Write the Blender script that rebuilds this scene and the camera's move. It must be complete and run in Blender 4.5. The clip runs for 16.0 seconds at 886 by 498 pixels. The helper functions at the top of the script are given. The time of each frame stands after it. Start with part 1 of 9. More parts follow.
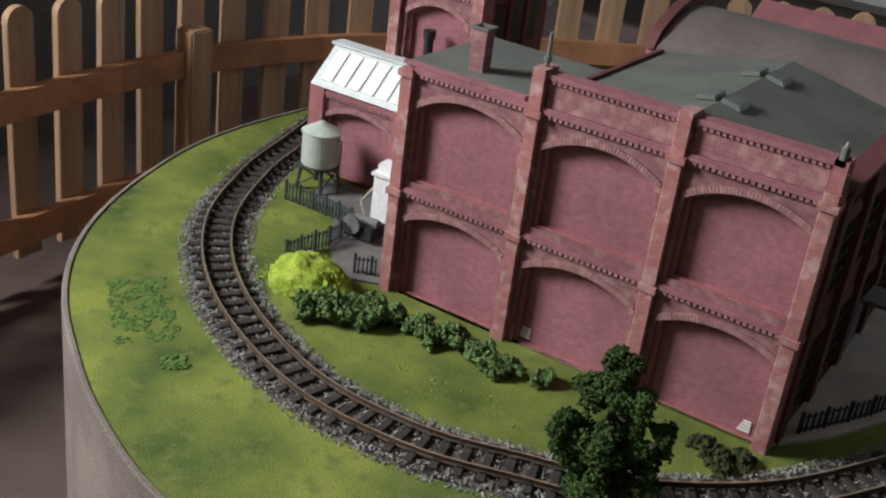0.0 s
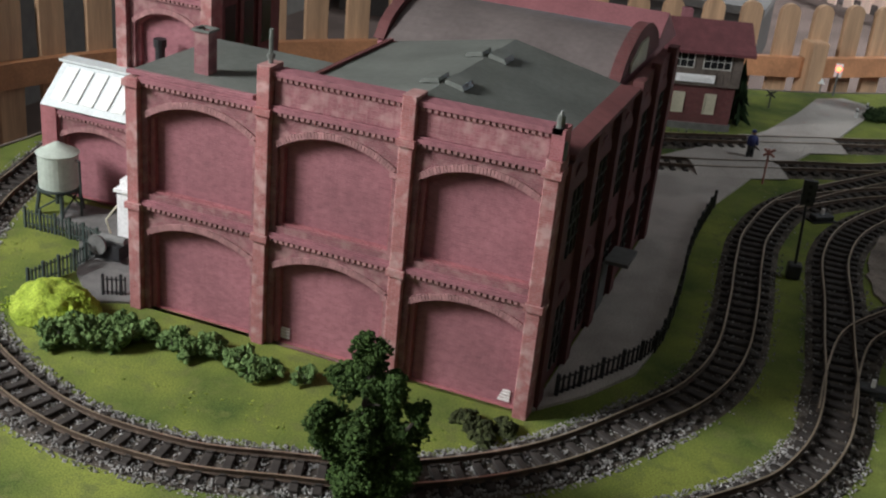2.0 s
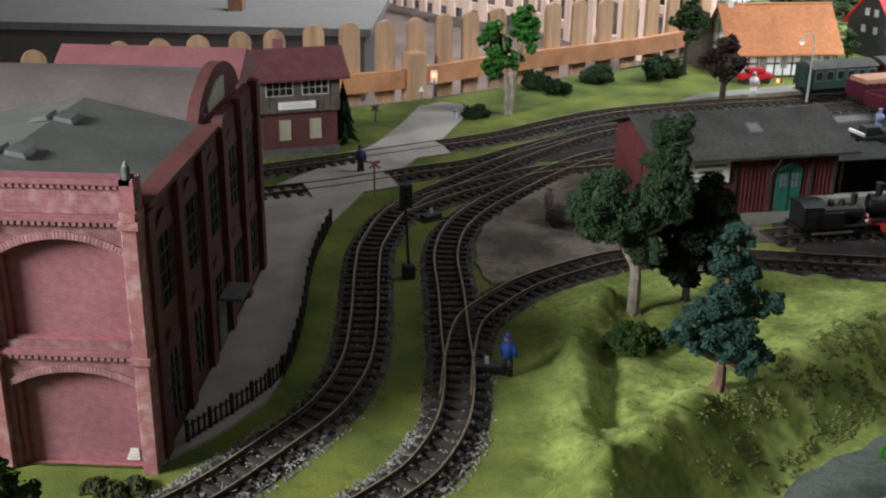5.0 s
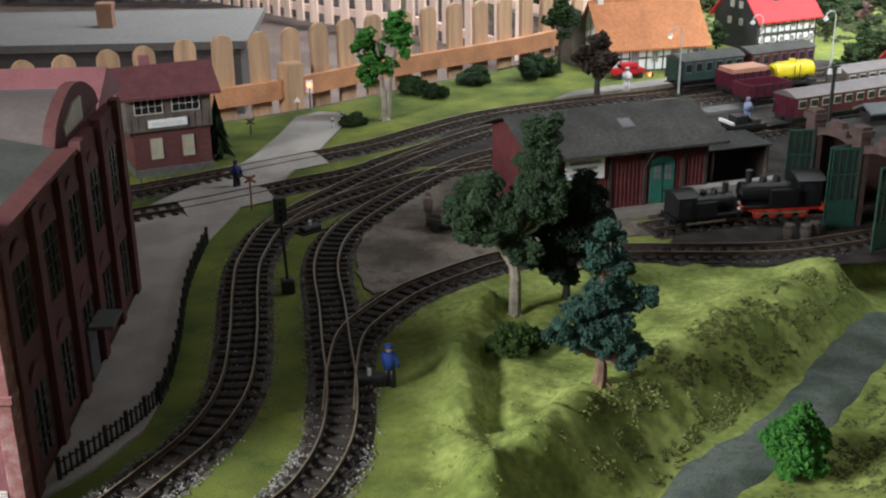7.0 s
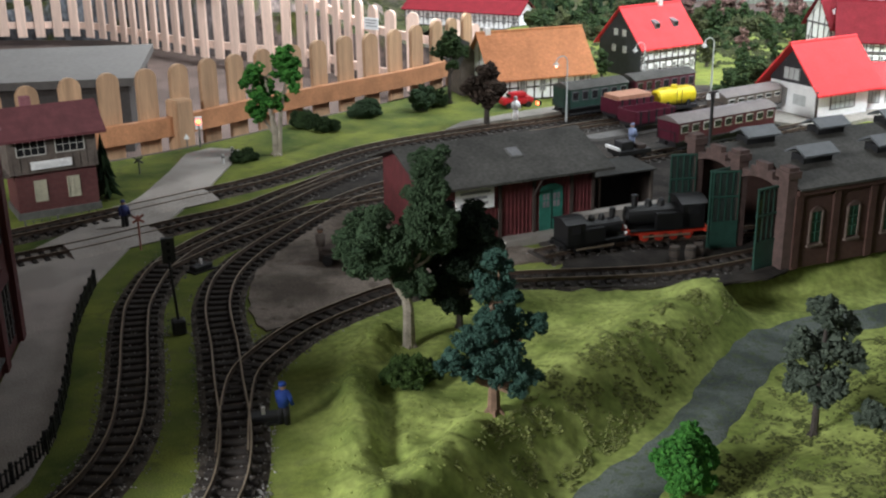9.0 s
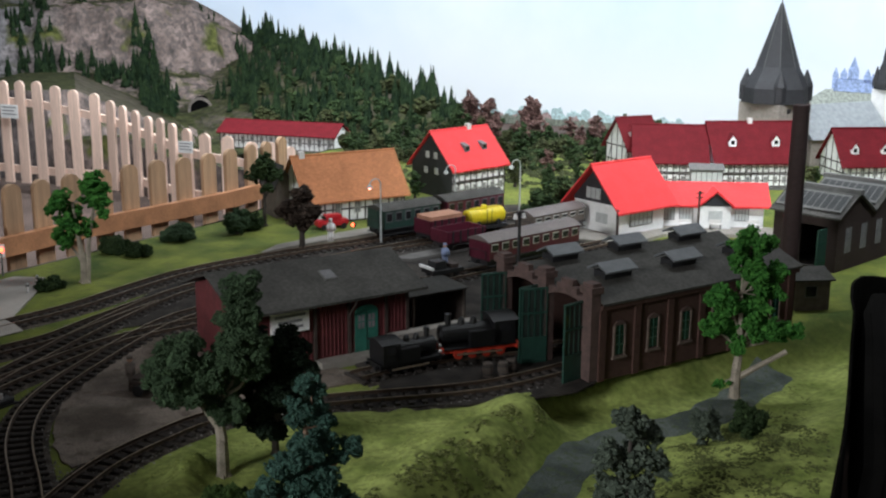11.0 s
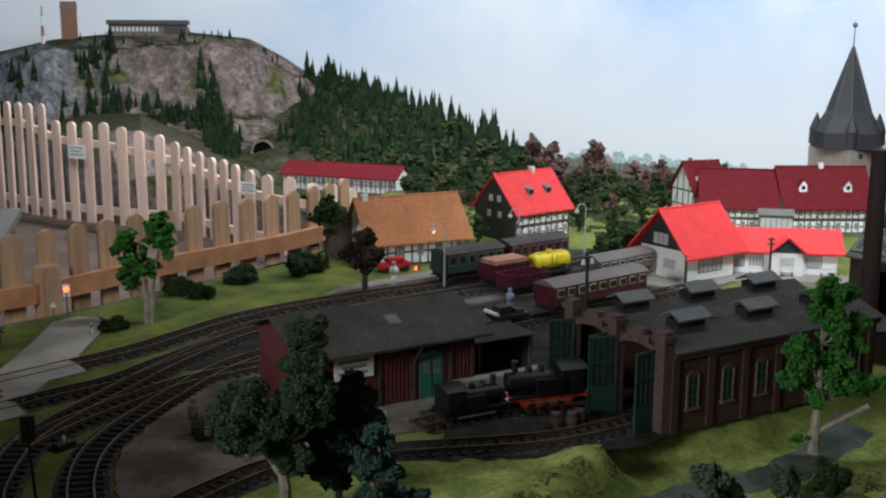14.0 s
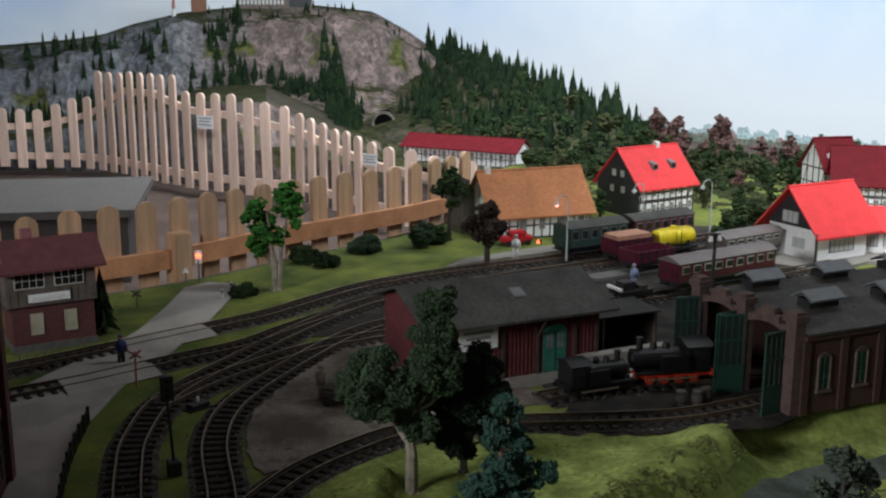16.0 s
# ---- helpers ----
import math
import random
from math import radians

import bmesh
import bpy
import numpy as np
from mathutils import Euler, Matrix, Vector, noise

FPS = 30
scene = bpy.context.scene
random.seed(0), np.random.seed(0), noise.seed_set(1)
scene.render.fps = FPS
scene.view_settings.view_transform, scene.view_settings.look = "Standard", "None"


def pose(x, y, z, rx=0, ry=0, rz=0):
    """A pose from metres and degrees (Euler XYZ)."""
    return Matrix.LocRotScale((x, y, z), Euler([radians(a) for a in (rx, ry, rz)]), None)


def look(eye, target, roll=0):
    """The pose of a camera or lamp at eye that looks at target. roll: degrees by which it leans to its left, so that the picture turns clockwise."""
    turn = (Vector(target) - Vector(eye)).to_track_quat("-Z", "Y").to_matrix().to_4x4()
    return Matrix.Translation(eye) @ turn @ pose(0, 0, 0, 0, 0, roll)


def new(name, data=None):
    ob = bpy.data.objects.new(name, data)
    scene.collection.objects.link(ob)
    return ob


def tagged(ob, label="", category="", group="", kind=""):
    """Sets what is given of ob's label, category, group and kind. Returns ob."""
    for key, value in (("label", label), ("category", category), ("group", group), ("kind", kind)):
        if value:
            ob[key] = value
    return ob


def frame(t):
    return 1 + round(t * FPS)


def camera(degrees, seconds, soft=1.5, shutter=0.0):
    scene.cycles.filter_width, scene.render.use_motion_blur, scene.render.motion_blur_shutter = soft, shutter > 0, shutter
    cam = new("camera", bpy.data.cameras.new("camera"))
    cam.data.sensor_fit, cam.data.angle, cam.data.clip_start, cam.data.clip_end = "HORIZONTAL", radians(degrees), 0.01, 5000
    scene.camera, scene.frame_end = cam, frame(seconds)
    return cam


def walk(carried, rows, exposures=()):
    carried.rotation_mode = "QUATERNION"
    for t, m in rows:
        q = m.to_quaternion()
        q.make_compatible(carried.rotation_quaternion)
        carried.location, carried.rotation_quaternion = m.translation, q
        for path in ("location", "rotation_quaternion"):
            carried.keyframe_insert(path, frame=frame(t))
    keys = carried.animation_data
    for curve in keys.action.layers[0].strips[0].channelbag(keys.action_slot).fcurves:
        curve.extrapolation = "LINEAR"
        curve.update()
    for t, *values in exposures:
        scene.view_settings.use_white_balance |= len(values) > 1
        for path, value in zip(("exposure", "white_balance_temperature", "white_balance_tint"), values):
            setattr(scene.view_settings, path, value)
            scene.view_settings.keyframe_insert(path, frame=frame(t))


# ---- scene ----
cam = camera(43.0, 16.0, soft=2.2)
# seconds, eye, yaw, pitch, roll
PATH = [
    (0, 0.2530, -1.3556, 0.8574, 30.717, -25.418, -7.563),
    (0.5, 0.2613, -1.3523, 0.8467, 28.021, -24.846, -7.673),
    (1, 0.2725, -1.3358, 0.8467, 25.258, -24.825, -7.308),
    (1.5, 0.2895, -1.3326, 0.8494, 22.929, -24.536, -6.190),
    (2, 0.3178, -1.3262, 0.8510, 19.435, -23.986, -5.718),
    (2.5, 0.3400, -1.3268, 0.8529, 16.724, -23.724, -5.232),
    (3, 0.3659, -1.3254, 0.8567, 14.081, -23.818, -4.037),
    (3.5, 0.3897, -1.3275, 0.8594, 10.947, -23.697, -2.748),
    (4, 0.4123, -1.3296, 0.8625, 7.118, -22.264, -1.324),
    (4.5, 0.4293, -1.3331, 0.8645, 4.305, -21.518, -1.020),
    (7, 0.4778, -1.3077, 0.8632, -3.356, -21.014, 0.587),
    (7.5, 0.4879, -1.3064, 0.8650, -4.770, -20.877, 0.741),
    (8, 0.4933, -1.3061, 0.8670, -6.226, -20.637, 0.951),
    (8.5, 0.4960, -1.3113, 0.8680, -7.535, -19.960, 0.816),
    (9, 0.4975, -1.3149, 0.8711, -8.670, -19.577, 0.765),
    (9.5, 0.5011, -1.3261, 0.8753, -11.344, -18.247, 0.683),
    (10, 0.5018, -1.3438, 0.8859, -14.528, -16.491, 0.260),
    (12.5, 0.5258, -1.3015, 0.8800, -19.089, -11.546, -0.338),
    (13, 0.5217, -1.2907, 0.8801, -18.623, -11.389, -0.428),
    (13.5, 0.5159, -1.2847, 0.8788, -17.920, -11.188, -0.477),
    (14, 0.5025, -1.2783, 0.8784, -15.132, -11.454, -0.327),
    (14.5, 0.4902, -1.2746, 0.8761, -12.403, -11.621, -0.200),
    (15, 0.4847, -1.2732, 0.8772, -11.374, -11.881, -0.108),
    (15.5, 0.4812, -1.2748, 0.8796, -10.787, -12.014, -0.083),
    (16, 0.4759, -1.2793, 0.8774, -9.173, -12.818, -0.188),
]
walk(cam, [(t, pose(x, y, z, 90 + pitch, 0, yaw) @ pose(0, 0, 0, 0, 0, -roll)) for t, x, y, z, yaw, pitch, roll in PATH],
     exposures=[(0, 0.14), (2, 0.25), (4, 0.51), (4.5, 0.54), (7, 0.64), (9, 0.5), (10, 0.23), (12.5, -0.47), (14.5, -0.47), (16, -0.38)])

# ---- world and light ----
FLOOR_Z, CEIL_Z = -0.55, 4.6
world = bpy.data.worlds.new("hall_world")
scene.world = world
world.use_nodes = True
world.node_tree.nodes["Background"].inputs["Color"].default_value = (0.75, 0.82, 0.9, 1)
world.node_tree.nodes["Background"].inputs["Strength"].default_value = 0.002


def area_lamp(name, eye, target, sx, sy, watts, colour):
    data = bpy.data.lights.new(name, "AREA")
    data.shape, data.size, data.size_y, data.energy, data.color = "RECTANGLE", sx, sy, watts, colour
    ob = new(name, data)
    ob.matrix_world = look(eye, target)
    return ob


# daylight through the two high windows
area_lamp("window_daylight", (-2.58, -1.55, 1.75), (0.0, -1.55, 1.5), 1.1, 0.85, 185, (0.97, 0.99, 1.0))
area_lamp("window_daylight", (-1.4, -4.97, 3.2), (-1.4, 0.0, 1.4), 2.0, 1.2, 13, (0.97, 0.99, 1.0))
# unseen overhead lamps added to brighten the mountain and sky wall, the town, and the station yard
area_lamp("ceiling_strip_lamp", (2.2, 4.5, 2.9), (2.8, 6.7, 0.2), 6.0, 0.25, 400, (0.88, 0.95, 1.0))
area_lamp("ceiling_strip_lamp", (3.6, 6.6, 3.3), (5.0, 9.0, 0.9), 5.0, 0.2, 120, (0.88, 0.95, 1.0))
area_lamp("ceiling_strip_lamp", (2.8, 1.6, 2.4), (3.1, 4.0, 0.3), 2.4, 0.2, 72, (0.88, 0.95, 1.0))
spot = area_lamp("ceiling_strip_lamp", (2.6, 0.3, 2.5), (2.95, 2.7, 0.1), 1.0, 0.2, 11, (0.88, 0.95, 1.0))
spot.data.spread = math.radians(55)
area_lamp("ceiling_strip_lamp", (0.7, 1.5, 2.7), (0.9, 2.5, 0.0), 4.0, 0.2, 3.5, (0.95, 0.97, 1.0))
# ---- materials ----
def material(name, base, rough=0.8, metal=0.0, vary=0.25, scale=30.0, fine=0.12, bump=0.3, depth=0.002, random=0.0, spec=0.5, grain=False):
    """A surface with blotches at `scale`, grain ten times finer, and relief."""
    m = bpy.data.materials.new(name)
    m.use_nodes = True
    nt = m.node_tree
    b = nt.nodes["Principled BSDF"]
    b.inputs["Roughness"].default_value, b.inputs["Metallic"].default_value = rough, metal
    b.inputs["Specular IOR Level"].default_value = spec
    co = nt.nodes.new("ShaderNodeTexCoord")
    n1, n2 = nt.nodes.new("ShaderNodeTexNoise"), nt.nodes.new("ShaderNodeTexNoise")
    n1.inputs["Scale"].default_value, n1.inputs["Detail"].default_value = scale, 4
    n2.inputs["Scale"].default_value, n2.inputs["Detail"].default_value = scale * 9, 3
    r1, r2 = nt.nodes.new("ShaderNodeMapRange"), nt.nodes.new("ShaderNodeMapRange")
    for r, v in ((r1, vary), (r2, fine)):
        r.inputs["From Min"].default_value, r.inputs["From Max"].default_value = 0.3, 0.7
        r.inputs["To Min"].default_value, r.inputs["To Max"].default_value = 1 - v, 1 + v
    mul = nt.nodes.new("ShaderNodeMath")
    mul.operation = "MULTIPLY"
    hsv = nt.nodes.new("ShaderNodeHueSaturation")
    hsv.inputs["Color"].default_value = (*base, 1)
    ln = nt.links.new
    where = co.outputs["Object"]
    if grain:
        # fibres along the board's length, shifted from board to board
        mp, inf0, sh = nt.nodes.new("ShaderNodeMapping"), nt.nodes.new("ShaderNodeObjectInfo"), nt.nodes.new("ShaderNodeVectorMath")
        mp.inputs["Scale"].default_value = (3.0, 3.0, 0.16)
        sh.inputs[1].default_value = (31, 17, 5)
        sh.operation = "MULTIPLY_ADD"
        ln(inf0.outputs["Random"], sh.inputs[0])
        ln(where, mp.inputs["Vector"])
        ln(mp.outputs[0], sh.inputs[2])
        where = sh.outputs[0]
    for n, r in ((n1, r1), (n2, r2)):
        ln(where, n.inputs["Vector"])
        ln(n.outputs["Fac"], r.inputs["Value"])
    ln(r1.outputs[0], mul.inputs[0])
    ln(r2.outputs[0], mul.inputs[1])
    out = mul.outputs[0]
    if random:
        inf, rr, m2 = nt.nodes.new("ShaderNodeObjectInfo"), nt.nodes.new("ShaderNodeMapRange"), nt.nodes.new("ShaderNodeMath")
        rr.inputs["To Min"].default_value, rr.inputs["To Max"].default_value = 1 - random, 1 + random
        m2.operation = "MULTIPLY"
        ln(inf.outputs["Random"], rr.inputs["Value"])
        ln(rr.outputs[0], m2.inputs[0])
        ln(out, m2.inputs[1])
        out = m2.outputs[0]
    ln(out, hsv.inputs["Value"])
    ln(hsv.outputs["Color"], b.inputs["Base Color"])
    if bump:
        bp = nt.nodes.new("ShaderNodeBump")
        bp.inputs["Strength"].default_value, bp.inputs["Distance"].default_value = bump, depth
        ln(n2.outputs["Fac"], bp.inputs["Height"])
        ln(bp.outputs["Normal"], b.inputs["Normal"])
    return m


def two_tone(name, c1, c2, scale, rough=0.9, low=0.42, high=0.58, grain=400.0, bump=0.6, depth=0.003, c3=None):
    """Two colours in blotches, a third in specks, with a fine grain and relief."""
    m = bpy.data.materials.new(name)
    m.use_nodes = True
    nt = m.node_tree
    ln = nt.links.new
    b = nt.nodes["Principled BSDF"]
    b.inputs["Roughness"].default_value = rough
    b.inputs["Specular IOR Level"].default_value = 0.25
    co = nt.nodes.new("ShaderNodeTexCoord")
    n1, n2, n3 = (nt.nodes.new("ShaderNodeTexNoise") for _ in range(3))
    for n, sc, d in ((n1, scale, 6), (n2, grain, 2), (n3, scale * 5, 4)):
        n.inputs["Scale"].default_value, n.inputs["Detail"].default_value = sc, d
        ln(co.outputs["Object"], n.inputs["Vector"])
    r = nt.nodes.new("ShaderNodeValToRGB")
    r.color_ramp.elements[0].position, r.color_ramp.elements[1].position = low, high
    r.color_ramp.elements[0].color, r.color_ramp.elements[1].color = (*c1, 1), (*c2, 1)
    ln(n1.outputs["Fac"], r.inputs["Fac"])
    out = r.outputs["Color"]
    if c3:
        r3, mx = nt.nodes.new("ShaderNodeMapRange"), nt.nodes.new("ShaderNodeMix")
        r3.inputs["From Min"].default_value, r3.inputs["From Max"].default_value = 0.52, 0.66
        mx.data_type = "RGBA"
        ln(n3.outputs["Fac"], r3.inputs["Value"])
        ln(r3.outputs[0], mx.inputs["Factor"])
        ln(out, mx.inputs["A"])
        mx.inputs["B"].default_value = (*c3, 1)
        out = mx.outputs["Result"]
    rg, hs = nt.nodes.new("ShaderNodeMapRange"), nt.nodes.new("ShaderNodeHueSaturation")
    rg.inputs["From Min"].default_value, rg.inputs["From Max"].default_value = 0.3, 0.7
    rg.inputs["To Min"].default_value, rg.inputs["To Max"].default_value = 0.65, 1.35
    ln(n2.outputs["Fac"], rg.inputs["Value"])
    ln(rg.outputs[0], hs.inputs["Value"])
    ln(out, hs.inputs["Color"])
    ln(hs.outputs["Color"], b.inputs["Base Color"])
    bp = nt.nodes.new("ShaderNodeBump")
    bp.inputs["Strength"].default_value, bp.inputs["Distance"].default_value = bump, depth
    ln(n2.outputs["Fac"], bp.inputs["Height"])
    ln(bp.outputs["Normal"], b.inputs["Normal"])
    return m


M = {}
M["grass"] = two_tone("grass_mat", (0.055, 0.09, 0.02), (0.2, 0.23, 0.045), 6.5, low=0.33, high=0.64, c3=(0.13, 0.15, 0.04), bump=0.3, depth=0.002)


def meadow(m):
    """The lighter flock of the hill takes over from the lawn of the factory."""
    nt = m.node_tree
    ln = nt.links.new
    b = nt.nodes["Principled BSDF"]
    old = b.inputs["Base Color"].links[0].from_socket
    co, sep, r, mx, n, ramp = (nt.nodes.new("ShaderNode" + k) for k in ("TexCoord", "SeparateXYZ", "MapRange", "Mix", "TexNoise", "ValToRGB"))
    n2, hs, rg = (nt.nodes.new("ShaderNode" + k) for k in ("TexNoise", "HueSaturation", "MapRange"))
    mx.data_type = "RGBA"
    n.inputs["Scale"].default_value, n.inputs["Detail"].default_value = 9, 6
    n2.inputs["Scale"].default_value, n2.inputs["Detail"].default_value = 70, 5
    ramp.color_ramp.elements[0].color, ramp.color_ramp.elements[1].color = (0.165, 0.215, 0.05, 1), (0.34, 0.4, 0.115, 1)
    ramp.color_ramp.elements[0].position, ramp.color_ramp.elements[1].position = 0.36, 0.62
    rg.inputs["From Min"].default_value, rg.inputs["From Max"].default_value = 0.3, 0.7
    rg.inputs["To Min"].default_value, rg.inputs["To Max"].default_value = 0.7, 1.3
    r.inputs["From Min"].default_value, r.inputs["From Max"].default_value = 0.42, 0.62
    ln(co.outputs["Object"], sep.inputs[0])
    ln(co.outputs["Object"], n.inputs["Vector"])
    ln(co.outputs["Object"], n2.inputs["Vector"])
    ln(sep.outputs["X"], r.inputs["Value"])
    ln(n.outputs["Fac"], ramp.inputs["Fac"])
    ln(n2.outputs["Fac"], rg.inputs["Value"])
    ln(rg.outputs[0], hs.inputs["Value"])
    ln(ramp.outputs["Color"], hs.inputs["Color"])
    ry, both = nt.nodes.new("ShaderNodeMapRange"), nt.nodes.new("ShaderNodeMath")
    both.operation = "MULTIPLY"
    ry.inputs["From Min"].default_value, ry.inputs["From Max"].default_value = 1.0, 0.85
    ln(sep.outputs["Y"], ry.inputs["Value"])
    ln(r.outputs[0], both.inputs[0])
    ln(ry.outputs[0], both.inputs[1])
    ln(both.outputs[0], mx.inputs["Factor"])
    ln(old, mx.inputs["A"])
    ln(hs.outputs["Color"], mx.inputs["B"])
    ln(mx.outputs["Result"], b.inputs["Base Color"])


meadow(M["grass"])
M["earth"] = two_tone("earth_mat", (0.12, 0.098, 0.08), (0.27, 0.225, 0.19), 6, c3=(0.15, 0.12, 0.098))
M["road"] = two_tone("road_mat", (0.37, 0.335, 0.305), (0.46, 0.42, 0.385), 8, bump=0.3)
M["path"] = two_tone("path_mat", (0.085, 0.105, 0.095), (0.15, 0.175, 0.16), 14, c3=(0.1, 0.13, 0.075))
M["ballast"] = two_tone("ballast_mat", (0.04, 0.032, 0.027), (0.105, 0.088, 0.074), 40, grain=500)
M["stone"] = material("ballast_stone_mat", (0.255, 0.245, 0.235), 0.85, vary=0.6, scale=70, fine=0.3)
M["sleeper"] = material("sleeper_mat", (0.03, 0.0235, 0.02), 0.8, vary=0.4, scale=60)
M["rail"] = material("rail_mat", (0.5, 0.4, 0.29), 0.3, 0.65, vary=0.2, scale=14, bump=0.0)
M["rail_rust"] = material("rail_rust_mat", (0.09, 0.062, 0.045), 0.6, 0.3, vary=0.3, scale=40)
M["roof_grey"] = material("roof_felt_mat", (0.145, 0.155, 0.14), 0.45, vary=0.18, scale=12)
M["wood"] = material("fence_wood_mat", (0.5, 0.315, 0.19), 0.6, vary=0.2, scale=14, random=0.14, grain=True)
# near-black that stands for shade on the far edge and the floor beyond
M["edge_shade_black"] = material("edge_shade_black_mat", (0.006, 0.0055, 0.005), 1.0, vary=0.2, scale=20, spec=0.05)
M["box_roof"] = material("maroon_roof_mat", (0.12, 0.035, 0.04), 0.7, vary=0.2, scale=40)
M["rail_wood"] = material("fence_rail_mat", (0.5, 0.235, 0.115), 0.6, vary=0.2, scale=14, random=0.12)
M["pink_wood"] = material("fence_pine_mat", (0.72, 0.52, 0.43), 0.6, vary=0.15, scale=14, random=0.14, grain=True)
M["board"] = two_tone("fascia_mat", (0.16, 0.13, 0.112), (0.22, 0.185, 0.16), 6, bump=0.2)
M["hall_floor"] = two_tone("hall_floor_mat", (0.1, 0.072, 0.062), (0.14, 0.1, 0.087), 3, bump=0.3)
M["hall_wall"] = material("hall_wall_mat", (0.14, 0.125, 0.112), 0.9, vary=0.06, scale=3)
M["white"] = material("white_plaster_mat", (0.86, 0.86, 0.86), 0.8, vary=0.06, scale=30)
M["rock"] = two_tone("rock_mat", (0.2, 0.17, 0.15), (0.38, 0.33, 0.3), 4, bump=0.8, depth=0.02)


M["cinder"] = two_tone("cinder_mat", (0.024, 0.021, 0.019), (0.05, 0.043, 0.038), 14)
M["paper"] = material("paper_mat", (0.8, 0.8, 0.8), 0.8, vary=0.03, scale=20, bump=0)
M["grey_print"] = material("print_mat", (0.25, 0.25, 0.27), 0.8, vary=0.1, scale=200, bump=0)
M["pale_cloth"] = material("pale_cloth_mat", (0.125, 0.115, 0.108), 0.9, vary=0.06, scale=4)
M["grey_cloth"] = material("grey_cloth_mat", (0.07, 0.062, 0.058), 0.9, vary=0.1, scale=6)
M["brown_card"] = material("brown_card_mat", (0.2, 0.1, 0.06), 0.8, vary=0.1, scale=20)


def sky_paint():
    m = bpy.data.materials.new("painted_sky_mat")
    m.use_nodes = True
    nt = m.node_tree
    ln = nt.links.new
    b = nt.nodes["Principled BSDF"]
    b.inputs["Roughness"].default_value = 0.9
    co, n1, r, sep, rz, mx = (nt.nodes.new("ShaderNode" + k) for k in ("TexCoord", "TexNoise", "ValToRGB", "SeparateXYZ", "MapRange", "Mix"))
    n1.inputs["Scale"].default_value, n1.inputs["Detail"].default_value = 0.45, 5
    r.color_ramp.elements[0].position, r.color_ramp.elements[1].position = 0.38, 0.6
    r.color_ramp.elements[0].color, r.color_ramp.elements[1].color = (0.5, 0.66, 0.9, 1), (0.84, 0.89, 0.95, 1)
    mx.data_type = "RGBA"
    rz.inputs["From Min"].default_value, rz.inputs["From Max"].default_value = -0.2, 1.2
    ln(co.outputs["Object"], n1.inputs["Vector"])
    ln(co.outputs["Object"], sep.inputs[0])
    ln(sep.outputs["Z"], rz.inputs["Value"])
    ln(n1.outputs["Fac"], r.inputs["Fac"])
    ln(rz.outputs[0], mx.inputs["Factor"])
    mx.inputs["A"].default_value = (0.86, 0.9, 0.94, 1)
    ln(r.outputs["Color"], mx.inputs["B"])
    ln(mx.outputs["Result"], b.inputs["Base Color"])
    return m


M["sky"] = sky_paint()


